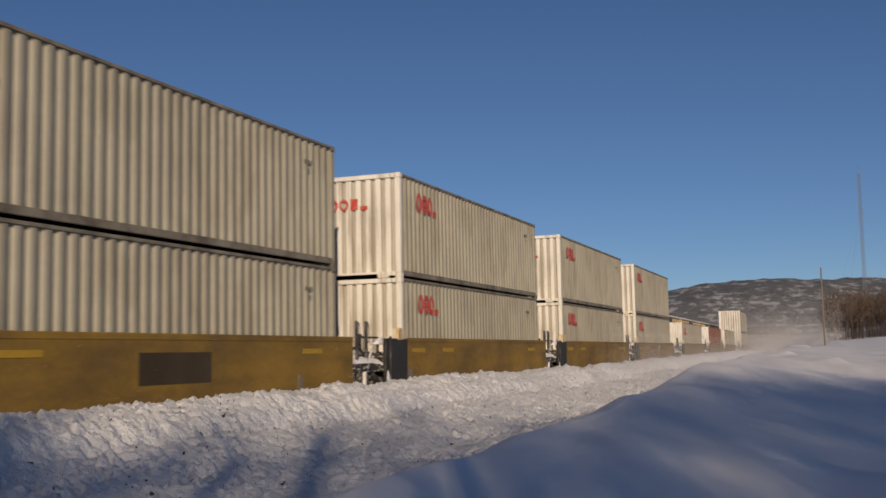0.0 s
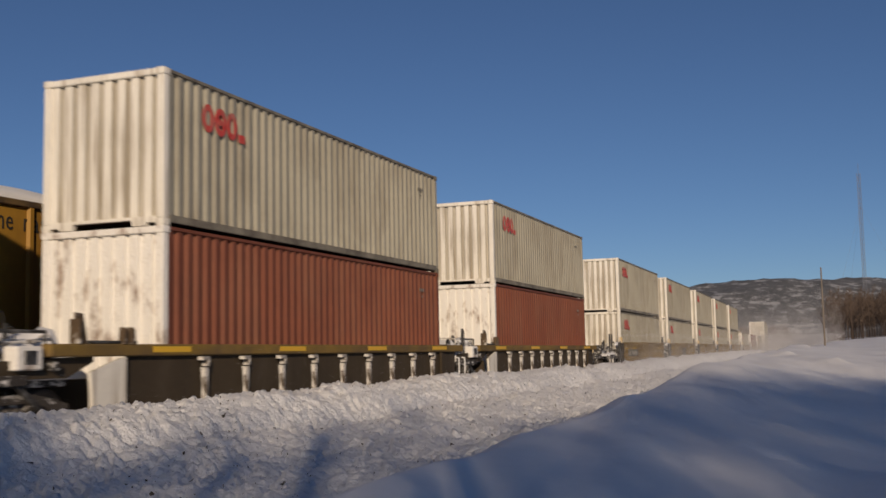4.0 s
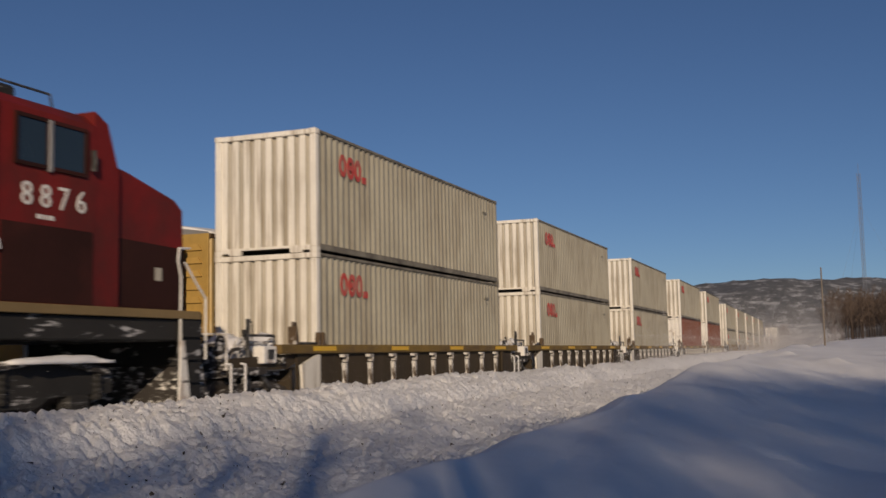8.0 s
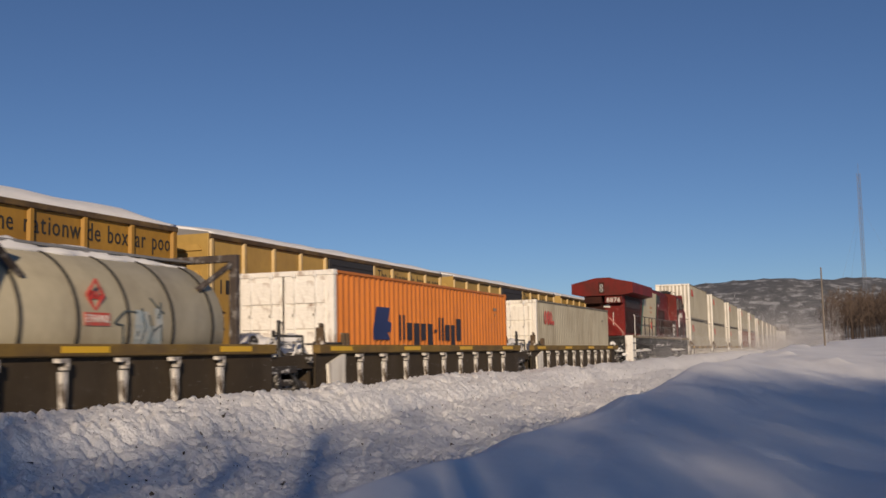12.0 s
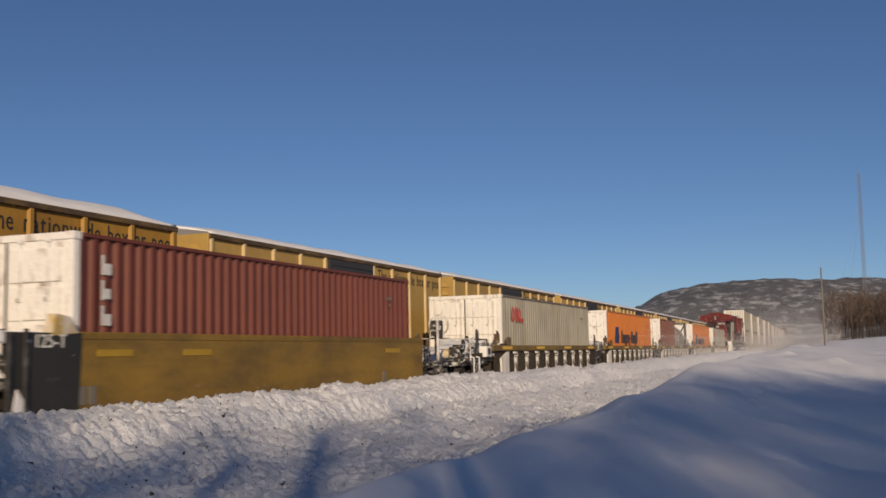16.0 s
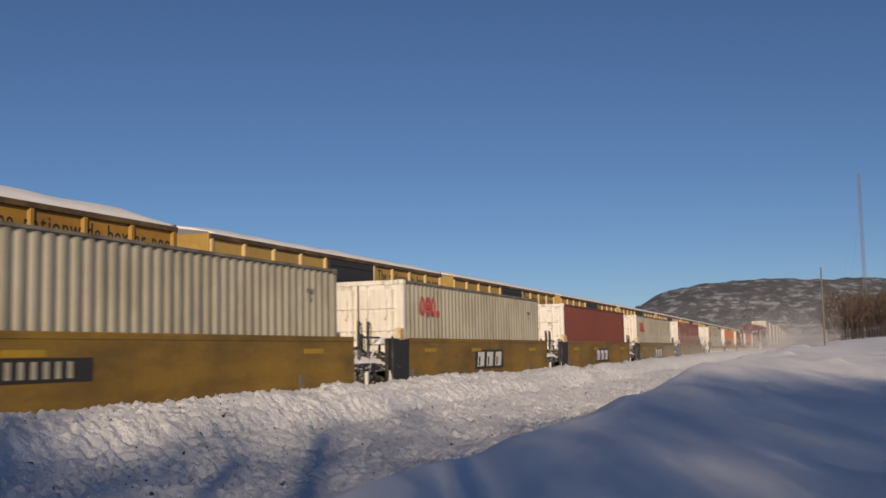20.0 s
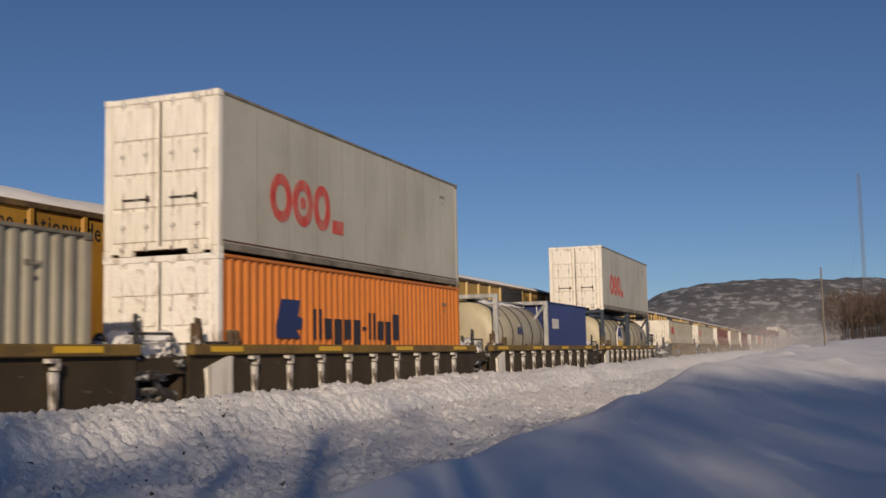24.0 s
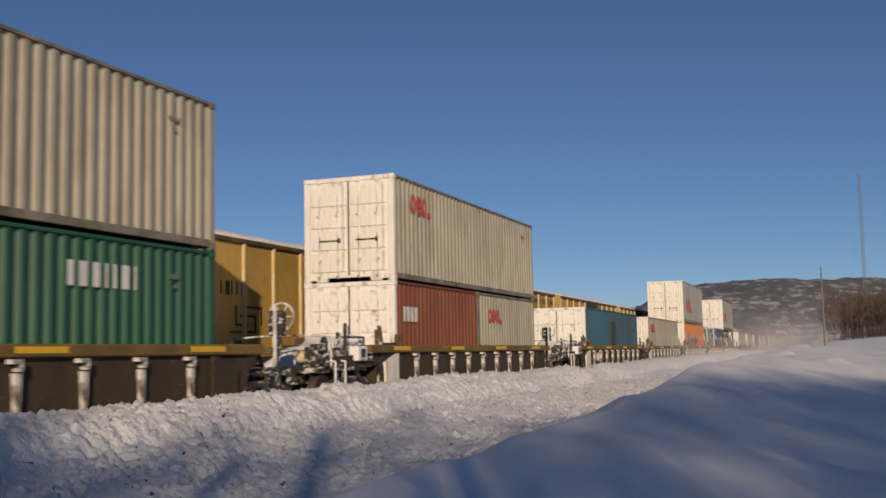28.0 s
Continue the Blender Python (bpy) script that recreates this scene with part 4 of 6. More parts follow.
def brake_wheel(root, x):
    """Upright hand brake wheel and its post on the front end of a car. x: truck centre."""
    w = part("brake_wheel", cached("brakewheel", lambda: turned(ring_shape(0, 0, 0.29, 0.29, 0.035, 0, 0.035, n=24), -90).mesh("brake_wheel")), m_rod, root, "frosted hand brake wheel")
    w.location = (x + 1.0, -0.92, 2.0)
    for k in range(6):
        a = k * math.pi / 3
        part("spoke", cached(("bspoke", k), lambda: Shape().tube((0.015, 0, 0), (0.015, 0.27 * math.cos(a), 0.27 * math.sin(a)), 0.014, 5).mesh("spoke")), m_rod, w)
    part("brake_housing", cached("brakehousing", lambda: Shape().box(-0.22, 0.0, -0.15, 0.15, 1.62, 2.12, 0.03).box(-0.16, -0.08, -0.05, 0.05, 0.95, 1.62, 0.01).mesh("brake_housing")), m_caked_dark, root, "snow-caked hand brake housing").location = (x + 0.97, -0.92, 0)
    part("end_post", cached("endpost", lambda: Shape().box(-0.03, 0.03, -0.03, 0.03, 0.95, 2.22, 0.008).mesh("end_post")), m_rod, root, "snow-plastered end post").location = (x + 0.45, -1.1, 0)
    for i in range(4):
        part("brake_rod", cached(("frontrod", i), lambda: Shape().rail([(-1.0 + 0.3 * i, -1.1 + 0.15 * i, 1.02), (-0.6 + 0.3 * i, -1.12 + 0.15 * i, 1.38 + 0.05 * (i % 2)), (-0.1 + 0.25 * i, -1.05 + 0.15 * i, 1.36), (0.2 + 0.25 * i, -1.0 + 0.2 * i, 1.04)], 0.026).mesh("brake_rod")), m_caked_dark, root, "snow-caked brake rod").location = (x, 0, 0)


def well_unit(kind, u, L=12.19, rear_gap=3.55, front_end=False, number_panel=None, emblem=False, patch=False, rear_end=False):
    """One platform of a container car, its root at the middle of the well. kind T: tall yellow side sheets; kind P: yellow top chord on posts."""
    key = ("well", kind, rear_gap, front_end, number_panel, emblem, patch, rear_end, u < 0)
    if key in mesh_cache:
        r = copy_thing(mesh_cache[key], Matrix())
        return roll(r, u)
    label = ("yellow well car platform with tall grimy side sheets" if kind == "T" else "well car platform with yellow top chord and frosted side posts")
    root = thing("well_car", label, "rail car", "cars of the train")
    hl = L / 2 + (0.55 if kind == "T" else 0.95)
    tx = -L / 2 - rear_gap / 2
    xr, xf = (tx + 0.4 if rear_end else min(-hl, tx + 0.85)), (L / 2 + 1.35 if front_end else hl)
    for sy in (-1, 1):
        if kind == "T":
            s = Shape().box(-hl, hl, -0.03, 0.03, 0.3, 1.56, 0.01)
            part("top_chord", cached("tchord", lambda: Shape().box(-hl, hl, -0.042, 0.042, 1.50, 1.62, 0.02).mesh("top_chord")), m_yellow, root, "faded yellow top chord").location = (0, sy * 1.30, 0)
            part("bottom_chord", cached("tbchord", lambda: Shape().box(-hl, hl, -0.08, 0.08, 0.22, 0.36, 0.02).mesh("bottom_chord")), m_yellow, root, "grimy yellow bottom chord").location = (0, sy * 1.30, 0)
            part("side_sheet", cached(("sheet", sy), lambda: s.mesh("side_sheet")), m_yellow, root, "faded yellow side sheet").location = (0, sy * 1.30, 0)
            for i in range(-4, 5):
                part("stiffener", cached("stiff", lambda: Shape().box(-0.035, 0.035, -0.045, 0.045, 0.36, 1.5, 0.01).mesh("stiffener")), m_yellow, root).location = (i * 1.4 + 0.5, sy * 1.25, 0)
        else:
            part("top_chord", cached(("chord", xr, xf), lambda: Shape().box(xr, xf, -0.09, 0.09, 1.27, 1.45, 0.02).mesh("top_chord")), m_chord, root, "grimy yellow top chord").location = (0, sy * 1.28, 0)
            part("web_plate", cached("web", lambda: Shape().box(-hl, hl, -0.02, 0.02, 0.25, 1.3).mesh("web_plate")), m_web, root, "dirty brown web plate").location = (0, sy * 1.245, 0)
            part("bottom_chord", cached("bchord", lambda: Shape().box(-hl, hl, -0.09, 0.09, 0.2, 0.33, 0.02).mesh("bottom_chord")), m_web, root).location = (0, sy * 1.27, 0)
            for i in range(9):
                x = -L / 2 + 0.95 + i * (L - 1.9) / 8
                part("side_post", cached("sidepost", lambda: Shape().prism([(-0.035, 1.07), (0.06, 1.07), (0.055, 0.80), (0.03, 0.34), (0.012, 0.34), (-0.015, 0.80)], -0.09, 0.0).prism([(-0.12, 1.25), (0.075, 1.25), (0.075, 1.09), (0.0, 1.09), (0.0, 1.13), (0.035, 1.15), (0.03, 1.19), (-0.12, 1.19)], -0.11, 0.0).mesh("side_post")), m_frost_post, root, "frosted steel side post").location = (x, sy * 1.31 if sy < 0 else 1.30, 0)
                if sy > 0:
                    root.children[-1].rotation_euler = (0, 0, math.pi)
            for i in range(4):
                part("reflector", cached("refl", lambda: Shape().box(-0.5, 0.5, -0.004, 0.004, -0.045, 0.045).mesh("reflector")), m_reflect, root, "yellow reflective strip").location = (-hl + 1.0 + i * 3.9, sy * 1.374, 1.37)
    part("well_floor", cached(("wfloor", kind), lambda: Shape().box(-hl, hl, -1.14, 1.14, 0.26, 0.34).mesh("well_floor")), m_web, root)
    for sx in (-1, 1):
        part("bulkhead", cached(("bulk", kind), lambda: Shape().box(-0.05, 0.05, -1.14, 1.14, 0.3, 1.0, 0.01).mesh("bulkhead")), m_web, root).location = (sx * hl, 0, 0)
    end_gear(root, tx, 1, kind, True)
    if kind == "P":
        chord_end(root, tx, rear_end)
    bogie(root, tx)
    if front_end:
        fx = L / 2 + 1.75
        end_gear(root, fx, -1, kind, False)
        if u < 0:
            brake_wheel(root, fx)
        bogie(root, fx)
        part("coupler", cached("coupler", lambda: Shape().box(-0.7, 0.5, -0.1, 0.1, 0.78, 0.98, 0.03).box(0.4, 0.72, -0.2, 0.2, 0.74, 1.02, 0.05).mesh("coupler")), m_black, root).location = (fx + 1.6, 0, 0)
    near = -1.334
    if number_panel:
        part("number_panel", Shape().box(number_panel, number_panel + 2.75, near - 0.004, near + 0.01, 0.93, 1.26), m_logo_black, root, "black number panel")
        bars(root, number_panel + 0.12, 0.98, (0.4, 0.4, 0.45, -0.4, 0.42, 0.42, 0.42, 0.42, 0.42, 0.42), 0.23, near - 0.010, m_logo_dull, gap=0.6)
    if patch:
        if kind == "P":                         # graffiti strokes on the web plate
            rng = random.Random(33)
            for k in range(11):
                x, z = -4.33 + 0.1 * k + rng.uniform(-0.03, 0.03), rng.uniform(0.76, 0.92)
                part("graffiti_stroke", Shape().prism([(x, z), (x + 0.05, z), (x + 0.15 - 0.2 * (k % 2), z + 0.24), (x + 0.09 - 0.2 * (k % 2), z + 0.24)], -1.288, -1.264), m_logo_white, root, "white graffiti stroke")
        else:
            part("repair_patch", Shape().box(-0.75, 1.2, near - 0.004, near + 0.01, 0.82, 1.32), m_web, root, "dark brown repair patch")
    if emblem:
        ex = -1.13
        part("emblem_panel", Shape().box(ex, ex + 2.64, near - 0.004, near + 0.01, 0.76, 1.32), m_logo_black, root, "black emblem panel")
        for k in range(3):
            cx = ex + 0.50 + k * 0.82
            part("emblem_block", Shape().prism([(cx - 0.22, 1.25), (cx + 0.32, 1.25), (cx + 0.22, 0.84), (cx - 0.32, 0.84)], near - 0.010, near - 0.002), m_logo_white, root, "white emblem block")
            part("emblem_slit", Shape().prism([(cx - 0.20, 1.12), (cx - 0.07, 1.12), (cx - 0.13, 0.86), (cx - 0.26, 0.86)], near - 0.013, near - 0.009), m_logo_black, root, "black slit")
        for k in (-4.6, -1.0, 4.8):
            part("reflector", cached("reflT", lambda: Shape().box(-0.4, 0.4, -0.004, 0.004, -0.05, 0.05).mesh("reflector")), m_reflect_dull, root, "dirty yellow reflective strip").location = (k, near - 0.003, 1.32)
    if kind == "T" and not emblem:
        for k in (-5.3, -3.2, 4.8):
            part("reflector", cached("reflT", lambda: Shape().box(-0.4, 0.4, -0.004, 0.004, -0.05, 0.05).mesh("reflector")), m_reflect_dull, root, "dirty yellow reflective strip").location = (k, near - 0.003, 1.32)
    if kind == "T":
        for k, x in enumerate((-6.1, -5.88, 4.2)):
            part("stencil_bar", Shape().box(x, x + 0.15, near - 0.006, near + 0.01, 0.60, 0.86), m_logo_grey, root, "worn dark stencil")
        part("sheet_bracket", Shape().prism([(-hl - 0.02, 1.56), (-hl + 0.5, 1.60), (-hl + 0.35, 1.82), (-hl + 0.05, 1.86)], -1.36, -1.20), m_frost_yellow, root, "frosted yellow corner bracket")
        part("end_panel", Shape().prism([(-7.5, 0.62), (-7.2, 0.50), (-6.12, 0.34), (-6.05, 1.60), (-7.5, 1.60)], -1.348, -1.336), m_web if number_panel else m_logo_black, root, "dark end panel")
        for k in (-0.82, -0.52):
            part("ladder_bar", Shape().box(-hl + k - 0.03, -hl + k + 0.03, -1.40, -1.355, 0.35, 1.75 + 0.2 * k, 0.008), m_black, root, "black upright")
        part("plastered_gusset", Shape().prism([(-7.45, 0.25), (-6.92, 0.25), (-7.12, 0.62), (-7.30, 0.86)], -1.375, -1.352), m_loose, root, "snow-plastered gusset plate")
        part("snow_clump", mound(61, -hl - 1.1, -hl - 0.1, -1.32, -1.16, 1.50, 0.14, 0.1, 12, 4), m_loose, root, "snow lodged on the end panel")
        if front_end and emblem is False and number_panel is None and u < 0:
            t = part("end_lettering", text_mesh("125-T", 0.19, 0.006), m_logo_white, root, "white lettering")
            t.location = (-7.0, -1.352, 1.40)
    mesh_cache[key] = root
    return roll(root, u)


# ---- tank containers ----
def tank_container(u, z, frame_paint, label, mark, L=6.058, H=2.591):
    root = thing("tank_container", label, "tank container", "containers on the train")
    hl, hw = L / 2, CW / 2
    m_tank = cached("tankskin", lambda: mat("cream_tank_cladding", (0.46, 0.415, 0.30), 0.5, vary=0.16, scale=1.5, second=(0.24, 0.20, 0.14), amount=0.55, mask_scale=(1.3, 1.3, 0.7), mask_at=0.58))
    r, cz = 1.13, 1.30
    part("tank", Shape().lathe([(-hl + 0.18, 0.3), (-hl + 0.20, 0.75), (-hl + 0.30, r - 0.06), (-hl + 0.42, r), (hl - 0.42, r), (hl - 0.30, r - 0.06), (hl - 0.20, 0.75), (hl - 0.18, 0.3)], "x", 40, (0, 0, cz)), m_tank, root, "cream insulated tank", True)
    for i in range(5):
        x = -hl + 0.75 + i * (L - 1.5) / 4
        part("band", Shape().lathe([(x - 0.022, r - 0.01), (x - 0.03, r + 0.018), (x + 0.03, r + 0.018), (x + 0.032, r - 0.01)], "x", 40, (0, 0, cz)), m_logo_black, root, "dark strap")
    for sx in (-1, 1):
        f = part("end_frame", Shape().box(-0.07, 0.07, -hw, -hw + 0.15, 0, H, 0.012).box(-0.07, 0.07, hw - 0.15, hw, 0, H, 0.012).box(-0.07, 0.07, -hw + 0.15, hw - 0.15, H - 0.13, H, 0.012).box(-0.07, 0.07, -hw + 0.15, hw - 0.15, 0, 0.13, 0.012), frame_paint, root, "painted steel end frame")
        f.location = (sx * (hl - 0.07), 0, 0)
        for sy in (-1, 1):
            part("brace", Shape().tube((sx * (hl - 0.1), sy * (hw - 0.1), H - 0.15), (sx * (hl - 0.95), sy * 0.95, cz + 0.62), 0.055, 6), frame_paint, root)
            part("brace", Shape().tube((sx * (hl - 0.1), sy * (hw - 0.1), 0.1), (sx * (hl - 0.95), sy * 0.9, cz - 0.7), 0.055, 6), frame_paint, root)
    for sy in (-1, 1):
        part("bottom_beam", Shape().box(-hl + 0.1, hl - 0.1, sy * (hw - 0.08) - 0.05, sy * (hw - 0.08) + 0.05, 0.02, 0.14, 0.01), frame_paint, root)
    part("walkway", Shape().box(-hl + 0.2, hl - 0.2, -0.35, 0.1, H - 0.13, H - 0.09, 0.005), m_steel, root, "snow-dusted roof walkway")
    part("manhole", Shape().lathe([(cz + r - 0.1, 0.35), (cz + r + 0.06, 0.35), (cz + r + 0.1, 0.2)], "z", 16), m_steel, root)
    part("snow_cap", cached("tanksnow", lambda: mound(21, -2.5, 2.5, -0.42, 0.42, cz + r - 0.06, 0.16, 0.0, 30, 8)), m_loose, root, "snow along the tank top")
    near = -r - 0.004
    if mark == "ethanol":
        zc, px = cz + 0.30, -0.74
        for k in range(4):                      # outlined diamond
            a, b = [(px, zc + 0.34), (px + 0.18, zc + 0.11), (px, zc - 0.12), (px - 0.18, zc + 0.11)][k], [(px + 0.18, zc + 0.11), (px, zc - 0.12), (px - 0.18, zc + 0.11), (px, zc + 0.34)][k]
            part("placard_edge", Shape().tube((a[0], -1.10, a[1]), (b[0], -1.10, b[1]), 0.022, 4), m_logo_red, root, "red diamond outline")
        bars(root, px - 0.1, zc + 0.05, (0.7, 0.6), 0.12, -1.10, m_logo_red, gap=0.3)
        part("name_plate", Shape().box(px - 0.27, px + 0.29, -1.145, -1.08, zc - 0.34, zc - 0.15), m_logo_red, root, "red name plate")
        t = part("lettering", text_mesh("ETHANOL", 0.115), m_logo_white, root, "white lettering")
        t.location, t.scale = (px - 0.25, -1.150, zc - 0.29), (0.72, 1, 1)
        # graffiti: pale blue patches with dark outlines
        m_spray = mat("pale_blue_spray_paint", (0.30, 0.38, 0.42), 0.6, vary=0.25, scale=8, second=(0.5, 0.49, 0.44), amount=0.8, mask_scale=(6, 6, 6), mask_at=0.5)
        m_ink = mat("dark_spray_paint", (0.07, 0.09, 0.10), 0.6, vary=0.3)

        def skin(x, z):
            return (x, -math.sqrt(max(0.05, 1.138 ** 2 - (z - cz) ** 2)), z)
        rng = random.Random(8)
        for k in range(4):
            x0, z0, w, h = 0.22 + k * 0.17, cz - 0.1 - 0.12 * k % 0.3, 0.15, 0.32 + 0.1 * (k % 2)
            pts = [skin(x0 + dx * w, z0 + dz * h) for dz in (-1, -0.4, 0.3, 1) for dx in (-0.6 + 0.3 * rng.random(), 0.5 + 0.4 * rng.random())]
            part("graffiti_patch", Shape().add([(x, y - 0.004, z) for x, y, z in pts], [(i, i + 1, i + 3, i + 2) for i in (0, 2, 4)]), m_spray, root, "pale blue sprayed patch")
        for path in ([(-0.35, 0.0), (-0.15, -0.02), (-0.1, -0.3), (0.05, -0.5), (0.2, -0.45), (0.22, -0.1)], [(-0.35, 0.0), (-0.2, 0.12), (-0.05, 0.2), (0.2, 0.18)], [(0.35, 0.25), (0.4, -0.05), (0.32, -0.4)],
                     [(0.5, 0.15), (0.6, -0.1), (0.5, -0.35), (0.62, -0.6)], [(0.62, 0.42), (0.75, 0.28), (0.9, 0.18)], [(0.86, 0.36), (0.8, 0.2), (0.72, 0.1)], [(0.6, -0.1), (0.8, 0.0), (0.85, -0.25)], [(0.7, -0.3), (0.75, -0.6), (0.6, -0.75)]):
            part("graffiti_stroke", Shape().rail([skin(x, cz + z) for x, z in path], 0.017, 4), m_ink, root, "dark spray-painted outline")
    elif mark == "disc":
        cx2 = 0.9
        part("emblem_ring", ring_shape(cx2, cz + 0.02, 0.62, 0.62, 0.06, -1.165, 0.05, n=28), m_logo_white, root, "white emblem ring")
        up = [(cx2 + 0.55 * math.cos(a), cz + 0.04 + 0.55 * math.sin(a)) for a in np.linspace(0, math.pi, 14)]
        dn = [(cx2 + 0.55 * math.cos(a), cz - 0.04 + 0.55 * math.sin(a)) for a in np.linspace(math.pi, 2 * math.pi, 14)]
        part("emblem_half", Shape().prism(up, -1.162, -1.0), m_logo_blue, root, "dark blue half disc")
        part("emblem_half", Shape().prism(dn, -1.162, -1.0), m_reflect, root, "yellow half disc")
        bars(root, cx2 - 0.42, cz - 0.07, (0.35, 0.5, 0.5, 0.35), 0.2, -1.17, m_logo_white, gap=0.3)
    elif mark == "bars":
        bars(root, -0.6, cz + 0.05, (0.6, 0.4, 0.5), 0.25, -1.15, m_logo_blue, gap=0.3)
        bars(root, 0.3, cz - 0.35, (1.6, 0.8), 0.09, -1.12, m_logo_black, gap=0.3)
    else:
        part("placard", Shape().prism([(1.0, cz + 0.42), (1.25, cz + 0.17), (1.0, cz - 0.08), (0.75, cz + 0.17)], -1.15, -1.08), m_logo_black, root, "dark diamond placard")
        bars(root, 1.5, cz - 0.5, (1.6, 0.8, 1.2), 0.09, -1.06, m_logo_black, gap=0.3)
    return roll(root, u, z)


# ---- make up the train, from the head backwards ----


def box40(R, z, kind="grey", H=2.591, style="ribs"):
    u = R + 6.096
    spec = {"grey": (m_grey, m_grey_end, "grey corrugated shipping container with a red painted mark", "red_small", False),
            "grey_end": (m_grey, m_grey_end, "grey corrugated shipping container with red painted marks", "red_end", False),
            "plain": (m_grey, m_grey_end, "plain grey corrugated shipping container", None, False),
            "red": (m_red, m_caked, "oxide-red corrugated container with a snow-caked end", None, False),
            "brown": (m_brown, m_caked, "dark red corrugated container with a snow-caked end", None, False),
            "tex": (m_brown, m_caked, "dark red container with white bars and a snow-caked end", "white_column", False),
            "orange": (m_orange, m_caked, "orange corrugated container with dark blue markings", "orange_line", False),
            "blue": (m_blue, m_caked, "teal-blue corrugated container with a snow-caked end", "dark_patch", False),
            "green": (m_green, m_caked, "dark green corrugated container with white bars", "white_word", False),
            "reefer": (m_smooth, m_grey_end, "smooth grey refrigerated container with a large red mark", "red_big", True)}[kind]
    return roll(make_container(12.192, H, spec[0], spec[1], style, spec[2], spec[3], spec[4]), u, z)


def box20(R, z, kind, H=2.591):
    spec = {"red": (m_red, m_caked, "short oxide-red container with white bars", "white_20"), "grey": (m_grey, m_grey_rail, "short grey container with a red painted mark", "red_20"),
            "brown": (m_red, m_caked, "short oxide-red container with a snow-caked end", None), "navy": (m_navy, m_navy, "short navy-blue container with white bars", "white_20")}[kind]
    return roll(make_container(6.058, H, spec[0], spec[1], "doors", spec[2], spec[3]), R + 3.029, z)


ZT, ZP = 5.97, 5.97       # tops of the stacks
h8, h9 = 2.591, 2.896

# head part, far off at the start: low single loads and one tall pair
for R, kind in ((278.5, "grey"), (296.0, "red"), (312.0, "grey")):
    well_unit("T", R + 6.096)
    box40(R, 0.46, kind, style="doors")
well_unit("T", 335.0 + 6.096, rear_gap=6.0)
box40(335.0, 0.46, "plain"), box40(335.0, 3.05, "plain")

# five yellow platforms with pairs
for i, R in enumerate((260.5, 244.85, 229.2, 213.5, 197.8)):
    well_unit("T", R + 6.096, front_end=(i == 0), number_panel=(-4.9 if i == 4 else None), patch=(i == 3), rear_end=(i == 4))
    box40(R, 0.50), box40(R, 0.50 + h8, "grey" if i == 4 else "grey_end")

# five post-sided cars with pairs
for i, (R, low) in enumerate(((178.05, "red"), (161.1, "red"), (142.65, "grey"), (124.5, "grey"), (107.62, "grey"))):
    well_unit("P", R + 6.096, rear_gap=(4.75, 6.2, 5.95, 4.7, 4.3)[i], front_end=True, rear_end=True)
    box40(R, 0.46, low, h9), box40(R, 0.46 + h9)

# low loads behind the locomotive
for i, R in enumerate((65.2, 49.55, 33.75, 18.1, 2.3)):
    well_unit("P", R + 6.096, front_end=(i == 0), rear_end=(i == 4))
box40(65.2, 0.46, "grey", style="doors")
box40(49.55, 0.46, "orange", style="doors")
m_frame_dark = mat("rusty_black_frame_paint", (0.055, 0.042, 0.036), 0.7, vary=0.3, second=FROST, amount=0.6, mask_scale=(4, 4, 3), mask_at=0.62)
tank_container(33.75 + 9.1, 0.46, m_frame_dark, "cream tank container with a red placard and graffiti", "ethanol")
box20(33.75, 0.46, "brown")
box40(18.1, 0.46, "orange", style="doors")
box40(2.3, 0.46, "grey", style="doors")

# five yellow platforms with single loads
for i, (R, kind) in enumerate(((-17.4, "tex"), (-33.1, "grey"), (-48.7, "brown"), (-64.45, "grey"), (-80.2, "grey"))):
    well_unit("T", R + 6.096, front_end=(i == 0), emblem=(i in (1, 2, 3)), number_panel=(-4.6 if i == 4 else None), rear_end=(i == 4))
    box40(R, 0.46, kind, style="doors")

# mixed loads on posts
for i, R in enumerate((-100.1, -115.75, -131.35, -146.8, -162.4)):
    well_unit("P", R + 6.096, front_end=(i == 0), patch=(i == 4), rear_end=(i == 4))
m_frame_blue = mat("blue_frame_paint", (0.03, 0.045, 0.07), 0.6, vary=0.2)
m_frame_grey = mat("grey_frame_paint", (0.30, 0.31, 0.31), 0.6, vary=0.2, second=FROST, amount=0.5, mask_scale=(3, 3, 2), mask_at=0.55)
tank_container(-100.1 + 3.05, 0.46, m_frame_blue, "cream tank container with a round emblem", "disc")
tank_container(-100.1 + 9.14, 0.46, m_frame_blue, "cream tank container with a dark placard", "dark")
box40(-100.1, 0.46 + h8, "reefer", h9, "doors")
tank_container(-115.75 + 3.05, 0.46, m_frame_grey, "white tank container with blue markings", "bars")
box20(-115.75 + 6.12, 0.46, "navy")
box40(-131.35, 0.46, "orange", style="doors"), box40(-131.35, 0.46 + h8, "reefer", h9, "doors")
box40(-146.8, 0.46, "grey", style="doors")
box40(-162.4, 0.46, "blue", style="doors")
well_unit("P", -182.3 + 6.096, rear_gap=4.3, front_end=True, rear_end=True)
box20(-182.3, 0.42, "red"), box20(-182.3 + 6.13, 0.42, "grey")
box40(-182.3, 0.42 + h8, "grey", style="doors")
well_unit("P", -202.2 + 6.096, rear_gap=4.3, front_end=True, rear_end=True)
box40(-202.2, 0.46, "green", style="doors"), box40(-202.2, 0.46 + h8, "grey", style="doors")


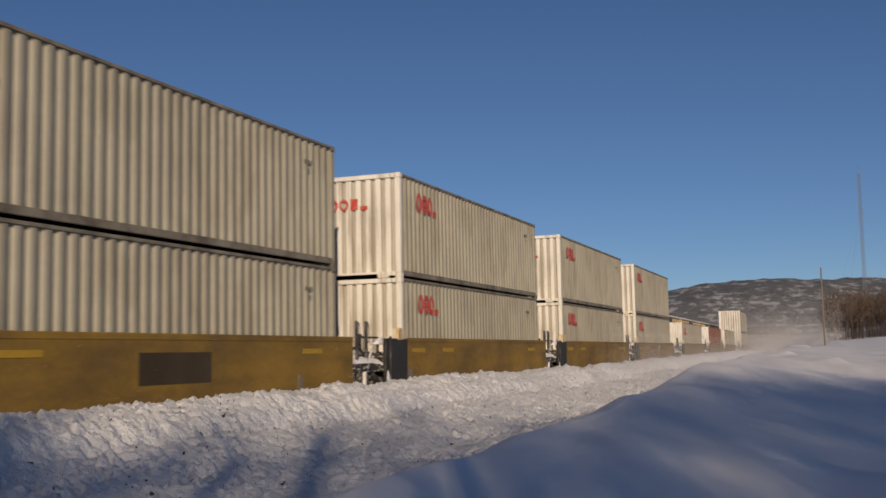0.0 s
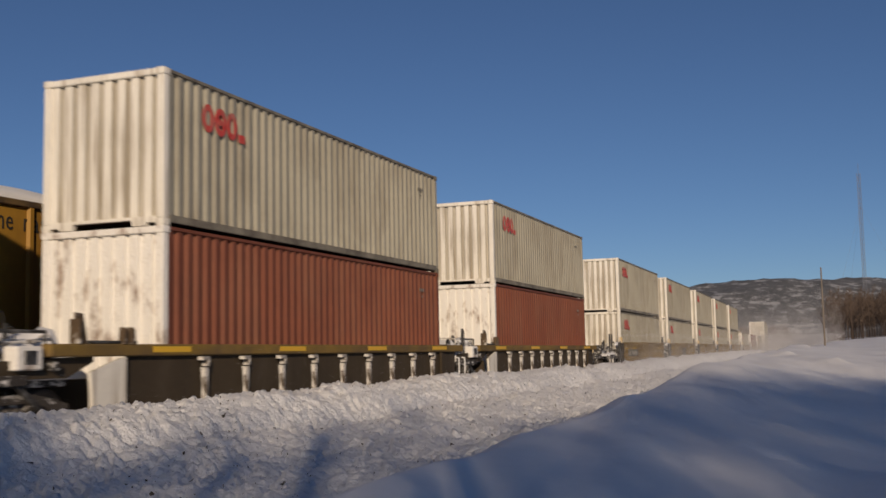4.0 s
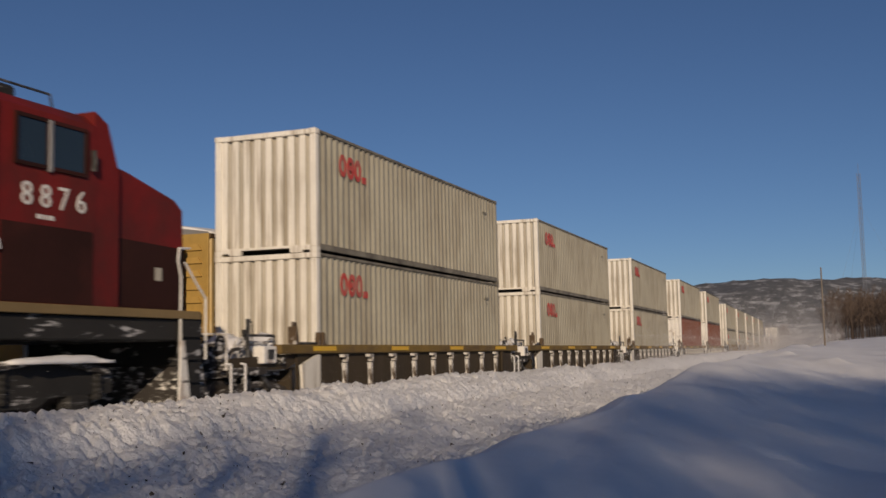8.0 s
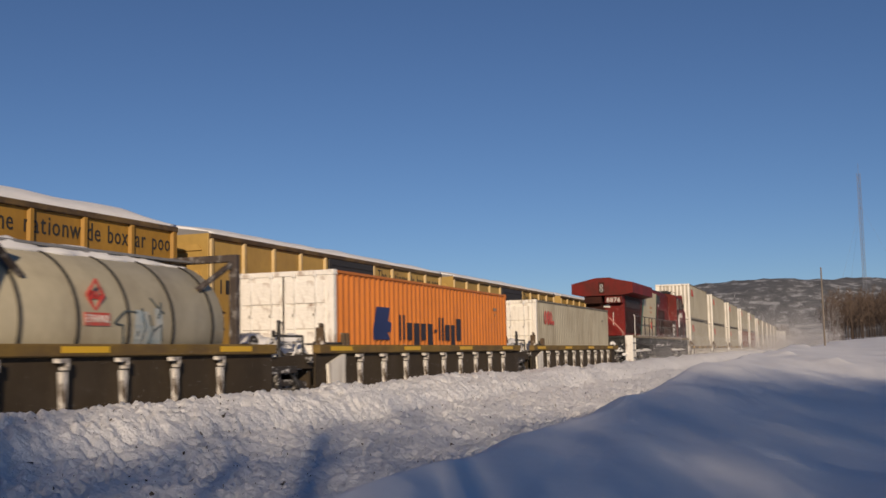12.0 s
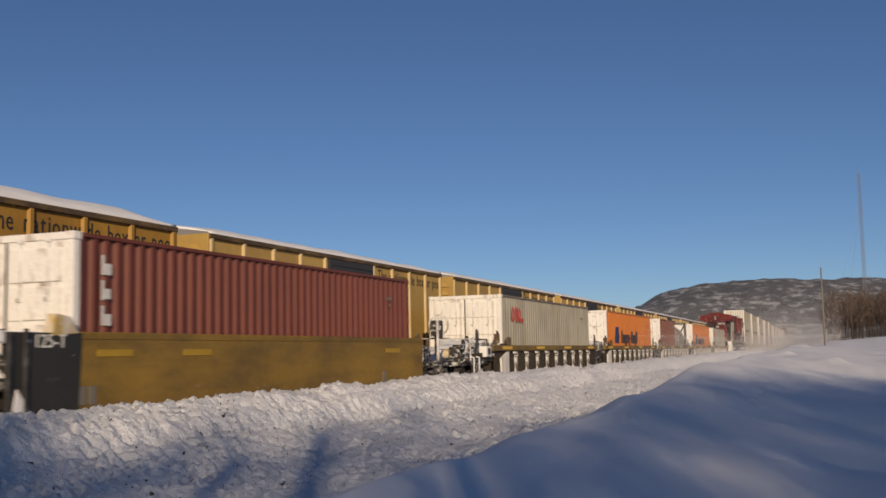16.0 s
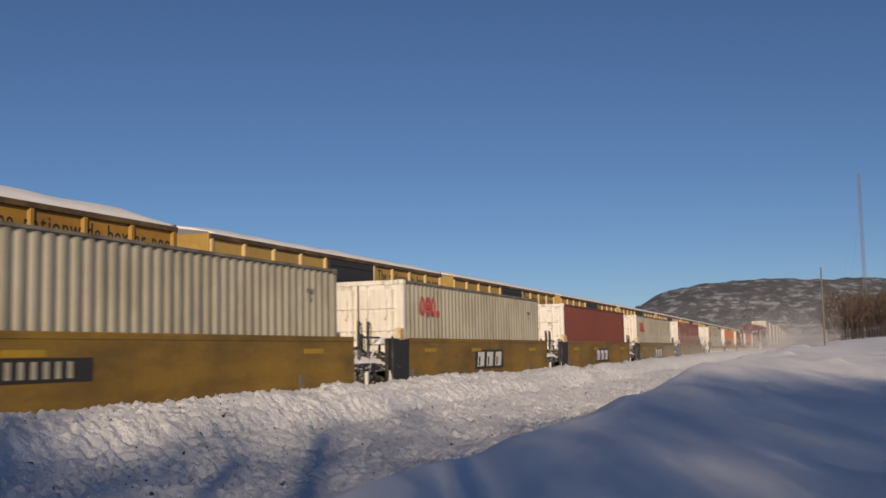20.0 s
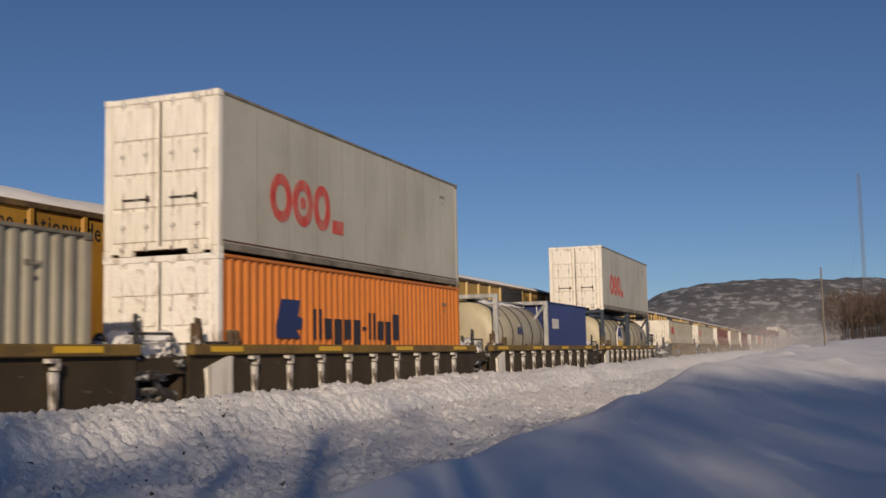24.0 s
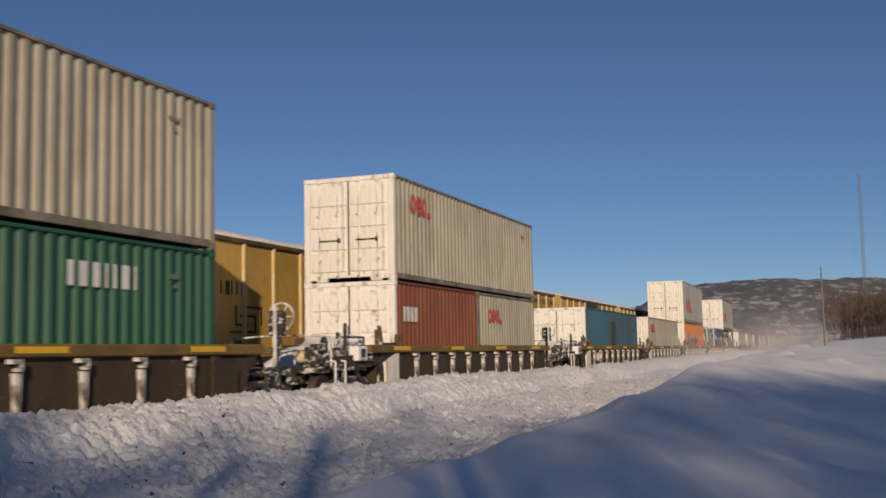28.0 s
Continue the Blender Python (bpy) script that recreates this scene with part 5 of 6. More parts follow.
# ---- locomotive ----
m_lred = mat("deep_red_locomotive_paint", (0.17, 0.014, 0.012), 0.6, vary=0.25, scale=1.5, second=(0.05, 0.02, 0.015), amount=0.75, mask_scale=(0.7, 0.7, 0.6), mask_at=0.53, spec=0.2)
# darkened version of m_lred for hood sides, low panels and fittings
m_ldark = mat("darkened_red_locomotive_paint", (0.034, 0.012, 0.009), 0.7, vary=0.3, scale=2, spec=0.15, second=(0.085, 0.022, 0.017), amount=0.6, mask_scale=(0.8, 0.8, 0.6), mask_at=0.58)
m_faded_rail = mat("pale_red_rail_paint", (0.45, 0.22, 0.18), 0.6, vary=0.2)
m_lfaded = mat("faded_red_lettering", (0.42, 0.25, 0.15), 0.6, vary=0.2, scale=6)
m_lcream = mat("grimy_cream_locomotive_paint", (0.55, 0.48, 0.33), 0.55, vary=0.16, scale=1.5, second=(0.34, 0.25, 0.13), amount=0.6, mask_scale=(0.6, 0.6, 0.5), mask_at=0.58)
m_lgreen = mat("dark_green_stripe_paint", (0.02, 0.13, 0.085), 0.5, vary=0.1)
m_lgrime = mat("black_underframe_grime", (0.018, 0.017, 0.016), 0.8, vary=0.3, scale=4, second=(0.60, 0.60, 0.61), amount=0.8, mask_scale=(1.6, 3.0, 7.5), mask_at=0.63, soft=0.04)
m_lgrille = mat("dark_intake_grille", (0.022, 0.016, 0.014), 0.6, vary=0.2, scale=8)
m_glass = mat("dark_cab_glass", (0.02, 0.03, 0.035), 0.06, vary=0.05, spec=0.8)
m_sill = mat("grimy_sill_stripe", (0.21, 0.145, 0.06), 0.6, vary=0.25, scale=3)


def locomotive(u0):
    """Root on rail level; the nose points along +x, the rear end sheet stands at x = 0.95."""
    A, B = 0.95, 22.1
    r = thing("locomotive", "dark red and cream diesel locomotive with white road number", "locomotive")
    F = 1.96                                    # walkway level
    part("underframe", Shape().box(A + 0.1, B - 0.1, -1.46, 1.46, 1.5, F - 0.12, 0.02), m_lgrime, r, "grimy black underframe")
    for sy in (-1, 1):
        part("sill_stripe", Shape().box(A + 0.1, B - 0.1, *sorted((sy * 1.54, sy * 1.462)), F - 0.12, F + 0.01, 0.008), m_sill, r, "grimy sill stripe")
    part("walkway", Shape().box(A, B, -1.46, 1.46, F - 0.118, F - 0.02), m_lgrime, r)
    W = 0.98
    part("radiator_hood", Shape().box(1.82, 7.2, -W, W, F, 4.2, 0.03), m_lred, r, "red rear hood")
    part("radiator_wing", Shape().prism([(-1.55, 4.08), (-1.55, 4.60), (-0.35, 4.86), (0.35, 4.86), (1.55, 4.60), (1.55, 4.08), (0.98, 3.98), (-0.98, 3.98)], 1.2, 7.15, "x"), m_lred, r, "overhanging red radiator")
    part("radiator_screen", Shape().box(1.6, 6.9, -0.34, 0.34, 4.85, 4.90), m_lgrille, r)
    part("engine_hood", Shape().prism([(-W, F), (-W, 4.48), (-0.75, 4.66), (0.75, 4.66), (W, 4.48), (W, F)], 7.14, 11.6, "x"), m_lcream, r, "grimy cream engine hood")
    part("blower_hood", Shape().prism([(-W, F), (-W, 4.52), (-0.8, 4.74), (0.8, 4.74), (W, 4.52), (W, F)], 11.6, 16.8, "x"), m_lred, r, "red blower hood")
    for sy in (-1, 1):
        y = sy * (W + 0.004)
        ya, yb = sorted((y, y + sy * 0.008))
        yc, yd = sorted((y, y + sy * 0.016))
        part("slant_panel", Shape().prism([(6.45, F + 0.02), (7.14, F + 0.02), (7.14, 3.3)], ya, yb), m_lcream, r, "slanting cream panel")
        part("slant_red_panel", Shape().prism([(7.16, 3.86), (7.16, 3.3), (7.5, 3.86)], ya, yb), m_lred, r, "slanting red panel")
        part("slant_stripe", Shape().prism([(6.1, F + 0.02), (6.45, F + 0.02), (7.75, 4.2), (7.5, 4.2)], yc, yd), m_lgreen, r, "green slanting stripe")
        part("slant_red_panel", Shape().prism([(11.18, F + 0.02), (11.6, F + 0.02), (11.6, 3.2)], ya, yb), m_lred, r, "slanting red panel")
        part("slant_panel", Shape().prism([(11.6, 4.5), (11.6, 3.2), (12.1, 4.5)], ya, yb), m_lcream, r, "slanting cream panel")
        part("slant_stripe", Shape().prism([(11.1, F + 0.02), (11.26, F + 0.02), (12.22, 4.5), (12.06, 4.5)], yc, yd), m_lgreen, r, "green slanting stripe")
        # hood side doors and panel are darker than the hood's rear end
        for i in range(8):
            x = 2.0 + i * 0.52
            part("hood_door", cached(("ldoor", sy), lambda: Shape().box(0, 0.47, -0.012, 0.012, 2.1, 3.25, 0.004).box(0.36, 0.4, -0.03, 0.03, 2.6, 2.72).mesh("hood_door")), m_ldark, r, "dark red access door").location = (x, y, 0)
        part("soot_panel", Shape().box(1.95, 6.3, ya, yb, 3.27, 4.0), m_ldark, r, "dark red side panel")
        part("intake_grille", Shape().box(2.2, 6.2, yc, yd, 3.40, 3.80), m_lgrille, r)
        for k in range(9):
            part("slat", cached("gslat", lambda: Shape().box(-0.02, 0.02, -0.026, 0.026, 3.38, 3.82).mesh("slat")), m_ldark, r).location = (2.4 + k * 0.5, y, 0)
        for i in range(6):
            x = 7.8 + i * 0.56
            part("hood_door", cached(("cdoor", sy), lambda: Shape().box(0, 0.52, -0.010, 0.010, 2.1, 3.2, 0.004).box(0.4, 0.44, -0.03, 0.03, 2.6, 2.72).mesh("hood_door")), m_lcream, r, "cream access door").location = (x, y, 0)
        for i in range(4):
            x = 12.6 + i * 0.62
            part("hood_door", cached(("bdoor2", sy), lambda: Shape().box(0, 0.58, -0.010, 0.010, 2.2, 3.6, 0.004).mesh("hood_door")), m_ldark, r, "dark red access door").location = (x, y, 0)
        part("intake_grille", Shape().box(12.3, 13.3, yc, yd, 3.95, 4.45), m_lgrille, r)
        part("battery_box", Shape().box(14.9, 16.75, sy * 1.22 - 0.25, sy * 1.22 + 0.25, F, 3.0, 0.02), m_ldark, r, "sooty red equipment box")
        part("notice", Shape().box(15.1, 15.16, *sorted((sy * 1.474, sy * 1.49)), 2.1, 2.75).box(15.16, 15.7, *sorted((sy * 1.474, sy * 1.49)), 2.68, 2.75).box(15.16, 15.7, *sorted((sy * 1.474, sy * 1.49)), 2.42, 2.48).box(15.16, 15.7, *sorted((sy * 1.474, sy * 1.49)), 2.1, 2.17).box(15.7, 15.76, *sorted((sy * 1.474, sy * 1.49)), 2.1, 2.75), m_logo_white, r, "white lined notice")
        part("notice", Shape().box(12.6, 12.75, *sorted((sy * (W + 0.02), sy * (W + 0.028))), 3.75, 3.9), m_logo_white, r, "white notice plate")
    # cab and nose
    part("cab", Shape().prism([(-1.5, F), (-1.5, 4.52), (-1.3, 4.68), (-0.6, 4.80), (0.6, 4.80), (1.3, 4.68), (1.5, 4.52), (1.5, F)], 16.78, 19.45, "x"), m_lred, r, "red cab")
    part("cab_front", Shape().prism([(19.44, F), (19.44, 4.74), (19.72, 4.6), (19.98, 3.92), (19.98, F)], -1.49, 1.49), m_lred, r, "sloping red cab front")
    part("nose", Shape().prism([(19.97, F), (19.97, 4.04), (20.25, 4.0), (21.45, 3.72), (21.66, 3.58), (21.72, F)], -1.40, 1.40), m_lred, r, "red nose")
    for sy in (-1, 1):
        y = sy * 1.502
        for k, (x0, x1, za, zb) in enumerate(((16.95, 17.42, 3.8, 4.36), (17.92, 18.46, 3.8, 4.38), (18.56, 19.2, 3.8, 4.38))):
            ya, yb = sorted((y - sy * 0.01, y + sy * (0.03 if k == 0 else 0.012)))
            w = part("window", Shape().box(x0, x1, ya, yb, za, zb), m_glass, r, "dark cab side window")
            yo = sorted((y, y + sy * 0.035))
            part("frame", Shape().box(x0 - 0.05, x0, *yo, za - 0.05, zb + 0.05).box(x1, x1 + 0.05, *yo, za - 0.05, zb + 0.05).box(x0, x1, *yo, zb, zb + 0.05).box(x0, x1, *yo, za - 0.05, za), m_ldark if k else m_steel, w)
        part("mirror", Shape().box(19.3, 19.34, *sorted((sy * 1.53, sy * 1.62)), 3.85, 4.15, 0.01), m_black, r, "dark wing mirror")
        part("cab_door", Shape().box(16.84, 17.6, *sorted((sy * 1.502, sy * 1.518)), F + 0.1, 4.5, 0.006), m_ldark, r, "snow-dusted cab door")
        part("cab_panel", Shape().box(17.66, 19.4, *sorted((sy * 1.502, sy * 1.51)), F + 0.02, 3.0, 0.003), m_ldark, r, "sooty lower cab panel")
        part("snow_patch", cached(("doorsnow", sy), lambda: Shape().prism([(17.15, 2.62), (17.62, 2.62), (17.6, 2.74), (17.5, 2.8), (17.52, 3.3), (17.44, 3.42), (17.4, 2.95), (17.3, 2.82), (17.26, 3.15), (17.2, 3.1), (17.22, 2.74)], *sorted((sy * 1.515, sy * 1.56))).mesh("snow_patch")), m_loose, r, "snow stuck by the cab door")
        part("nose_grime", Shape().prism([(19.99, F + 0.02), (21.68, F + 0.02), (21.67, 2.96), (19.99, 3.0)], *sorted((sy * 1.402, sy * 1.408))), m_ldark, r, "sooty lower nose panel")
        part("nose_notice", Shape().box(20.95, 21.12, *sorted((sy * 1.402, sy * 1.412)), 2.42, 2.62), m_logo_dull, r, "dull white notice plate")
        part("nose_rail", Shape().rail([(21.72, sy * 1.42, 2.75), (22.02, sy * 1.42, 2.45), (22.3, sy * 1.42, 2.2), (22.3, sy * 1.42, 1.2)], 0.022), m_logo_white, r, "white nose hand rail")
        part("pilot_plate", Shape().prism([(21.38, 0.35), (21.72, 0.30), (21.52, 1.5), (21.44, 1.5)], *sorted((sy * 1.52, sy * 1.56))), m_caked, r, "snow-plastered pilot step plate")
        for k, digit in enumerate("8876"):
            t = part("road_number_digit", cached(("num", digit), lambda: text_mesh(digit, 0.33, 0.008)), m_logo_white, r, "white road number digit " + digit)
            if sy < 0:
                t.location = (18.0 + 0.345 * k, -1.506, 3.24)
            else:
                t.location, t.rotation_euler = (19.3 - 0.345 * k, 1.506, 3.24), (0, 0, math.pi)
        part("window_post", Shape().box(18.47, 18.55, *sorted((sy * 1.50, sy * 1.55)), 3.72, 4.42, 0.008), m_steel, r, "bare grey window post")
        bars(r, 18.3, 3.08, (1.6, 0.9, 1.8), 0.06, -1.508 if sy < 0 else 1.502, m_logo_white, gap=0.5)
    for k in (-1, 1):
        part("windscreen", Shape().prism([(19.75, 4.55), (19.97, 3.98), (20.0, 3.98), (19.78, 4.55)], *sorted((k * 0.12, k * 1.3))), m_glass, r, "dark windscreen")
    # brand lettering on the cream hood as plain bars
    bars(r, 9.5, 3.56, (0.8, 0.6, 0.7, 0.6, 0.7, 0.2, 0.6, 0.7), 0.13, -W - 0.012, m_lfaded, gap=0.3)
    bars(r, 9.5, 3.30, (0.8, 0.6, 0.7, 0.2, 0.6, 0.3, 0.7), 0.13, -W - 0.012, m_lfaded, gap=0.3)
    # rear end
    for z in (4.46, 4.25):
        part("tail_lamp", turned(ring_shape(0, z, 0.085, 0.085, 0.02, 0, 0.03), -90, 1.16, 0.02), m_logo_white, r, "white lamp ring")
        part("lamp_glass", Shape().lathe([(1.15, 0.06), (1.2, 0.06)], "x", 14, (0, 0.02, z)), m_glass, r, "dark lamp glass")
    part("lamp_panel", Shape().box(1.18, 1.22, -0.12, 0.16, 4.08, 4.64, 0.01), m_ldark, r, "sooty lamp panel")
    # the far board and its digits are darkened: shade put into the paint
    for k, y in ((0, -0.12), (1, 0.92)):
        part("number_board", Shape().box(1.36, 1.84, y - 0.84, y + 0.02, 3.60, 3.965, 0.01), m_lred if k == 0 else m_ldark, r, "red number board")
        t = part("rear_number", cached(("rearnum", k), lambda: text_mesh("8876", 0.24, 0.008, 1.1)), m_ldark if k else m_logo_white, r, "road number 8876")
        t.rotation_euler, t.location = (0, 0, -math.pi / 2), (1.352, y - 0.06, 3.64)
    # thin dark sheet paints the shade on the rear's far half
    part("rear_recess", Shape().box(1.808, 1.83, 0.0, 0.96, F + 0.02, 3.6, 0.004), m_ldark, r, "red rear panel darkened for shade")
    part("rear_door", Shape().box(1.78, 1.83, -0.80, -0.05, F + 0.02, 3.56, 0.006), m_lred, r, "red rear door")
    part("rear_notice", Shape().prism([(-0.30, 3.38), (0.06, 3.42), (0.06, 3.52), (-0.20, 3.54)], 1.762, 1.776, "x"), m_logo_white, r, "white notice plate")
    part("door_rod", Shape().tube((1.76, -0.42, 2.5), (1.76, -0.42, 3.15), 0.015, 6), m_logo_white, r, "white door bar")
    part("end_sheet", Shape().box(A + 0.12, A + 0.2, -1.2, 1.5, 1.1, F - 0.02, 0.02), m_lgrime, r, "grimy black end sheet")
    part("end_beam", Shape().box(A - 0.02, A + 0.12, -0.25, 1.45, 1.66, F - 0.01, 0.03), m_loose, r, "snow-covered end beam")
    for i, path in enumerate(([(0.9, -0.3, 1.6), (0.8, -0.35, 1.2), (0.72, -0.5, 0.8)], [(0.9, -0.6, 1.6), (0.75, -0.62, 1.3), (0.78, -0.9, 0.9)], [(0.9, 0.3, 1.55), (0.75, 0.35, 1.2), (0.7, 0.25, 0.7)], [(0.9, 0.7, 1.5), (0.78, 0.72, 1.1), (0.75, 0.5, 0.7)], [(0.92, -0.95, 1.7), (0.8, -1.0, 1.4), (0.82, -0.7, 1.05)])):
        part("brake_hose", Shape().rail(path, 0.035), m_caked_dark, r, "snow-caked brake hose")
    for i, (y, z) in enumerate(((-0.85, 1.2), (-0.5, 1.55), (-0.65, 0.85), (0.15, 0.95), (-1.05, 1.0), (0.6, 1.25))):
        part("snow_clump", mound(140 + i, 0.78, 1.08, y - 0.13, y + 0.13, z, 0.15, 0.0, 8, 8), m_loose, r, "snow stuck to the end")
    part("end_sheet", Shape().box(B - 0.1, B, -1.5, 1.5, 1.1, F, 0.02), m_lgrime, r)
    part("plough", Shape().prism([(B - 0.05, 0.2), (B + 0.4, 0.2), (B + 0.05, 1.1), (B - 0.05, 1.1)], -1.45, 1.45), m_caked_dark, r, "snow-caked plough")
    part("rear_plough", Shape().prism([(A + 0.1, 0.22), (A - 0.15, 0.22), (A + 0.05, 0.75), (A + 0.1, 0.75)], -1.45, 1.45), m_lgrime, r, "grimy rear pilot")
    part("step_plate", Shape().box(A - 0.02, A + 0.06, -1.5, -1.12, 0.35, F, 0.02), m_caked, r, "snow-plastered step plate")
    for sx, x in ((-1, A + 0.3), (1, B - 0.35)):
        for sy in (-1, 1):
            st = part("step_well", Shape().box(x - 0.3, x + 0.3, *sorted((sy * 1.5, sy * 1.46)), 0.4, 1.86, 0.01), m_caked if sx < 0 else m_lgrime, r, "snow-packed step well" if sx < 0 else "")
            for k in range(4):
                part("tread", Shape().box(x - 0.28, x + 0.28, *sorted((sy * 1.56, sy * 1.30)), 0.48 + k * 0.36, 0.52 + k * 0.36), m_lgrime, st)
            part("grab_rail", Shape().rail([(x - sx * 0.3, sy * 1.52, 0.9), (x - sx * 0.28, sy * 1.52, 2.5), (x - sx * 0.36, sy * 1.52, 2.75), (x - sx * 0.33, sy * 1.52, 2.95), (x - sx * 0.05, sy * 1.52, 2.97)], 0.02), m_logo_white, r, "white grab rail")
    part("snow_drift", mound(77, A, 1.75, 0.2, 1.3, F - 0.03, 0.10, 0.1), m_loose, r, "snow on the rear platform")
    for sy in (-1, 1):
        for x in (2.2, 3.6, 5.0, 6.4, 7.35, 8.75, 10.3, 11.8, 13.2, 14.6):
            part("rail_post", cached("lpost", lambda: Shape().tube((0, 0, F - 0.1), (0, 0, 2.95), 0.024, 6).mesh("rail_post")), m_ldark, r, "dark rail post").location = (x, sy * 1.44, 0)
        for z in (2.95, 2.5):
            part("hand_rail", Shape().tube((2.2, sy * 1.44, z), (14.6, sy * 1.44, z), 0.024, 6), m_black, r, "dark hand rail")
    for k in (-1, 1):
        part("end_rail", Shape().rail([(A + 0.1, k * 1.02, F), (A + 0.1, k * 0.95, 2.2), (A + 0.1, k * 0.28, 2.92), (A + 0.14, k * 0.12, 2.9), (A + 0.3, k * 0.1, 2.4)], 0.016), m_logo_white if k > 0 else m_faded_rail, r, "thin end rail")
        part("end_rail", Shape().rail([(A + 0.3, k * 1.05, F), (A + 0.3, k * 0.98, 2.15), (A + 0.3, k * 0.35, 2.85)], 0.016), m_faded_rail, r, "thin end rail")
    part("roof_panel", Shape().box(11.3, 16.7, -0.82, 0.82, 4.735, 4.78, 0.02), m_lgrille, r, "sooty black roof panel")
    part("hand_wheel", ring_shape(6.9, 2.55, 0.13, 0.2, 0.018, -1.48, 0.03), m_logo_red, r, "red hand wheel")
    # roof gear
    part("exhaust", Shape().box(9.0, 10.2, -0.4, 0.4, 4.62, 4.78, 0.02), m_lgrime, r)
    part("air_conditioner", Shape().box(16.9, 18.5, -0.95, 0.95, 4.74, 4.95, 0.05), m_lgrime, r)
    part("roof_rail", Shape().rail([(16.9, -1.15, 4.72), (16.95, -1.15, 4.9), (18.9, -1.15, 4.9), (18.95, -1.15, 4.72)], 0.018), m_black, r, "dark roof grab rail")
    part("horn", Shape().tube((17.0, 0.3, 4.95), (17.6, 0.3, 5.0), 0.05, 8, 0.1), m_steel, r)
    part("horn_bracket", Shape().box(17.1, 17.2, 0.22, 0.38, 4.7, 4.98), m_steel, r)
    # tank and trucks
    part("fuel_tank", Shape().prism([(-1.42, 0.72), (-1.42, 1.5), (1.42, 1.5), (1.42, 0.72), (1.1, 0.35), (-1.1, 0.35)], 8.4, 14.0, "x"), m_lgrime, r, "grimy fuel tank with packed snow")
    part("air_reservoir", Shape().lathe([(7.4, 0.05), (7.45, 0.2), (8.25, 0.2), (8.3, 0.05)], "x", 12, (0, -1.25, 1.3)), m_lgrime, r)
    for i, (xa, xb, z) in enumerate(((8.6, 9.9, 1.52), (10.6, 11.2, 1.50), (12.1, 13.8, 1.52), (2.6, 3.9, 1.18), (4.9, 6.6, 1.22), (15.6, 16.9, 1.2), (18.0, 19.9, 1.22))):
        part("snow_ledge", mound(90 + i, xa, xb, -1.46, -1.2, z, 0.09, 0.0, 12, 4), m_loose, r, "snow packed on the ledge")
    for cx in (4.7, 17.6):
        tr = part("truck_frame", Shape().prism([(cx - 2.6, 0.75), (cx - 2.6, 1.1), (cx - 2.2, 1.16), (cx + 2.2, 1.16), (cx + 2.6, 1.1), (cx + 2.6, 0.75), (cx + 1.3, 0.72), (cx + 1.1, 0.6), (cx - 1.1, 0.6), (cx - 1.3, 0.72)], -1.22, -1.02)
                  .prism([(cx - 2.6, 0.75), (cx - 2.6, 1.1), (cx + 2.6, 1.1), (cx + 2.6, 0.75)], 1.02, 1.22).box(cx - 0.3, cx + 0.3, -1.02, 1.02, 0.8, 1.1), m_lgrime, r, "grimy truck frame with packed snow")
        for k in (-1.85, 0.0, 1.85):
            part("axle", cached("laxle", lambda: Shape().tube((0, -1.0, 0.53), (0, 1.0, 0.53), 0.09, 10).mesh("axle")), m_wheel, tr).location = (cx + k, 0, 0)
            for sy in (-1, 1):
                w = part("wheel", wheel_mesh(0.53), m_wheel, tr, "worn steel wheel")
                w.location = (cx + k, sy * 0.7525, 0.53)
                if sy > 0:
                    w.rotation_euler = (0, 0, math.pi)
                part("journal_box", cached("journal", lambda: Shape().box(-0.22, 0.22, -0.12, 0.12, 0.36, 0.74, 0.04).mesh("journal_box")), m_lgrime, tr).location = (cx + k, sy * 1.16, 0)
                part("coil_spring", cached("lspring", lambda: Shape().lathe([(0.66 + 0.04 * i, 0.10 if i % 2 else 0.08) for i in range(12)], "z", 10).mesh("coil_spring")), m_lgrime, tr).location = (cx + k + 0.42, sy * 1.2, 0)
        for sy in (-1, 1):
            part("brake_rod", Shape().rail([(cx - 2.4, sy * 1.28, 1.2), (cx - 1.0, sy * 1.30, 1.0), (cx + 1.2, sy * 1.30, 1.25), (cx + 2.4, sy * 1.28, 1.05)], 0.05), m_caked_dark, tr, "snow-caked brake rod")
            part("brake_cylinder", Shape().tube((cx - 0.9, sy * 1.32, 0.95), (cx - 0.4, sy * 1.32, 0.95), 0.13, 10), m_caked_dark, tr, "snow-caked brake cylinder")
    part("coupler", Shape().box(A - 0.75, A + 0.2, -0.1, 0.1, 0.78, 0.98, 0.03).box(A - 0.95, A - 0.65, -0.2, 0.2, 0.74, 1.02, 0.05), m_black, r)
    return roll(r, u0)


locomotive(80.95)


# ---- parked boxcars on the siding ----
# darker copy for the first car, with its shadow put into the colour
m_box = mat("shaded_golden_boxcar_paint", (0.37, 0.20, 0.025), 0.6, vary=0.25, scale=1.2, second=(0.20, 0.095, 0.02), amount=0.6, mask_scale=(0.5, 0.5, 0.3), mask_at=0.56, rnd=0.14)
m_boxpale = mat("faded_yellow_boxcar_paint", (0.44, 0.285, 0.075), 0.6, vary=0.22, scale=1.2, second=(0.26, 0.15, 0.045), amount=0.6, mask_scale=(0.5, 0.5, 0.3), mask_at=0.56, rnd=0.12)
m_boxeave = mat("dark_rusty_eave_paint", (0.07, 0.045, 0.025), 0.75, vary=0.3, second=(0.30, 0.19, 0.06), amount=0.6, mask_scale=(1, 1, 2), mask_at=0.58)
m_boxrib = mat("frosted_yellow_rib_paint", (0.46, 0.30, 0.085), 0.65, vary=0.2, scale=3, second=(0.62, 0.52, 0.34), amount=0.7, mask_scale=(3, 3, 1.2), mask_at=0.52)
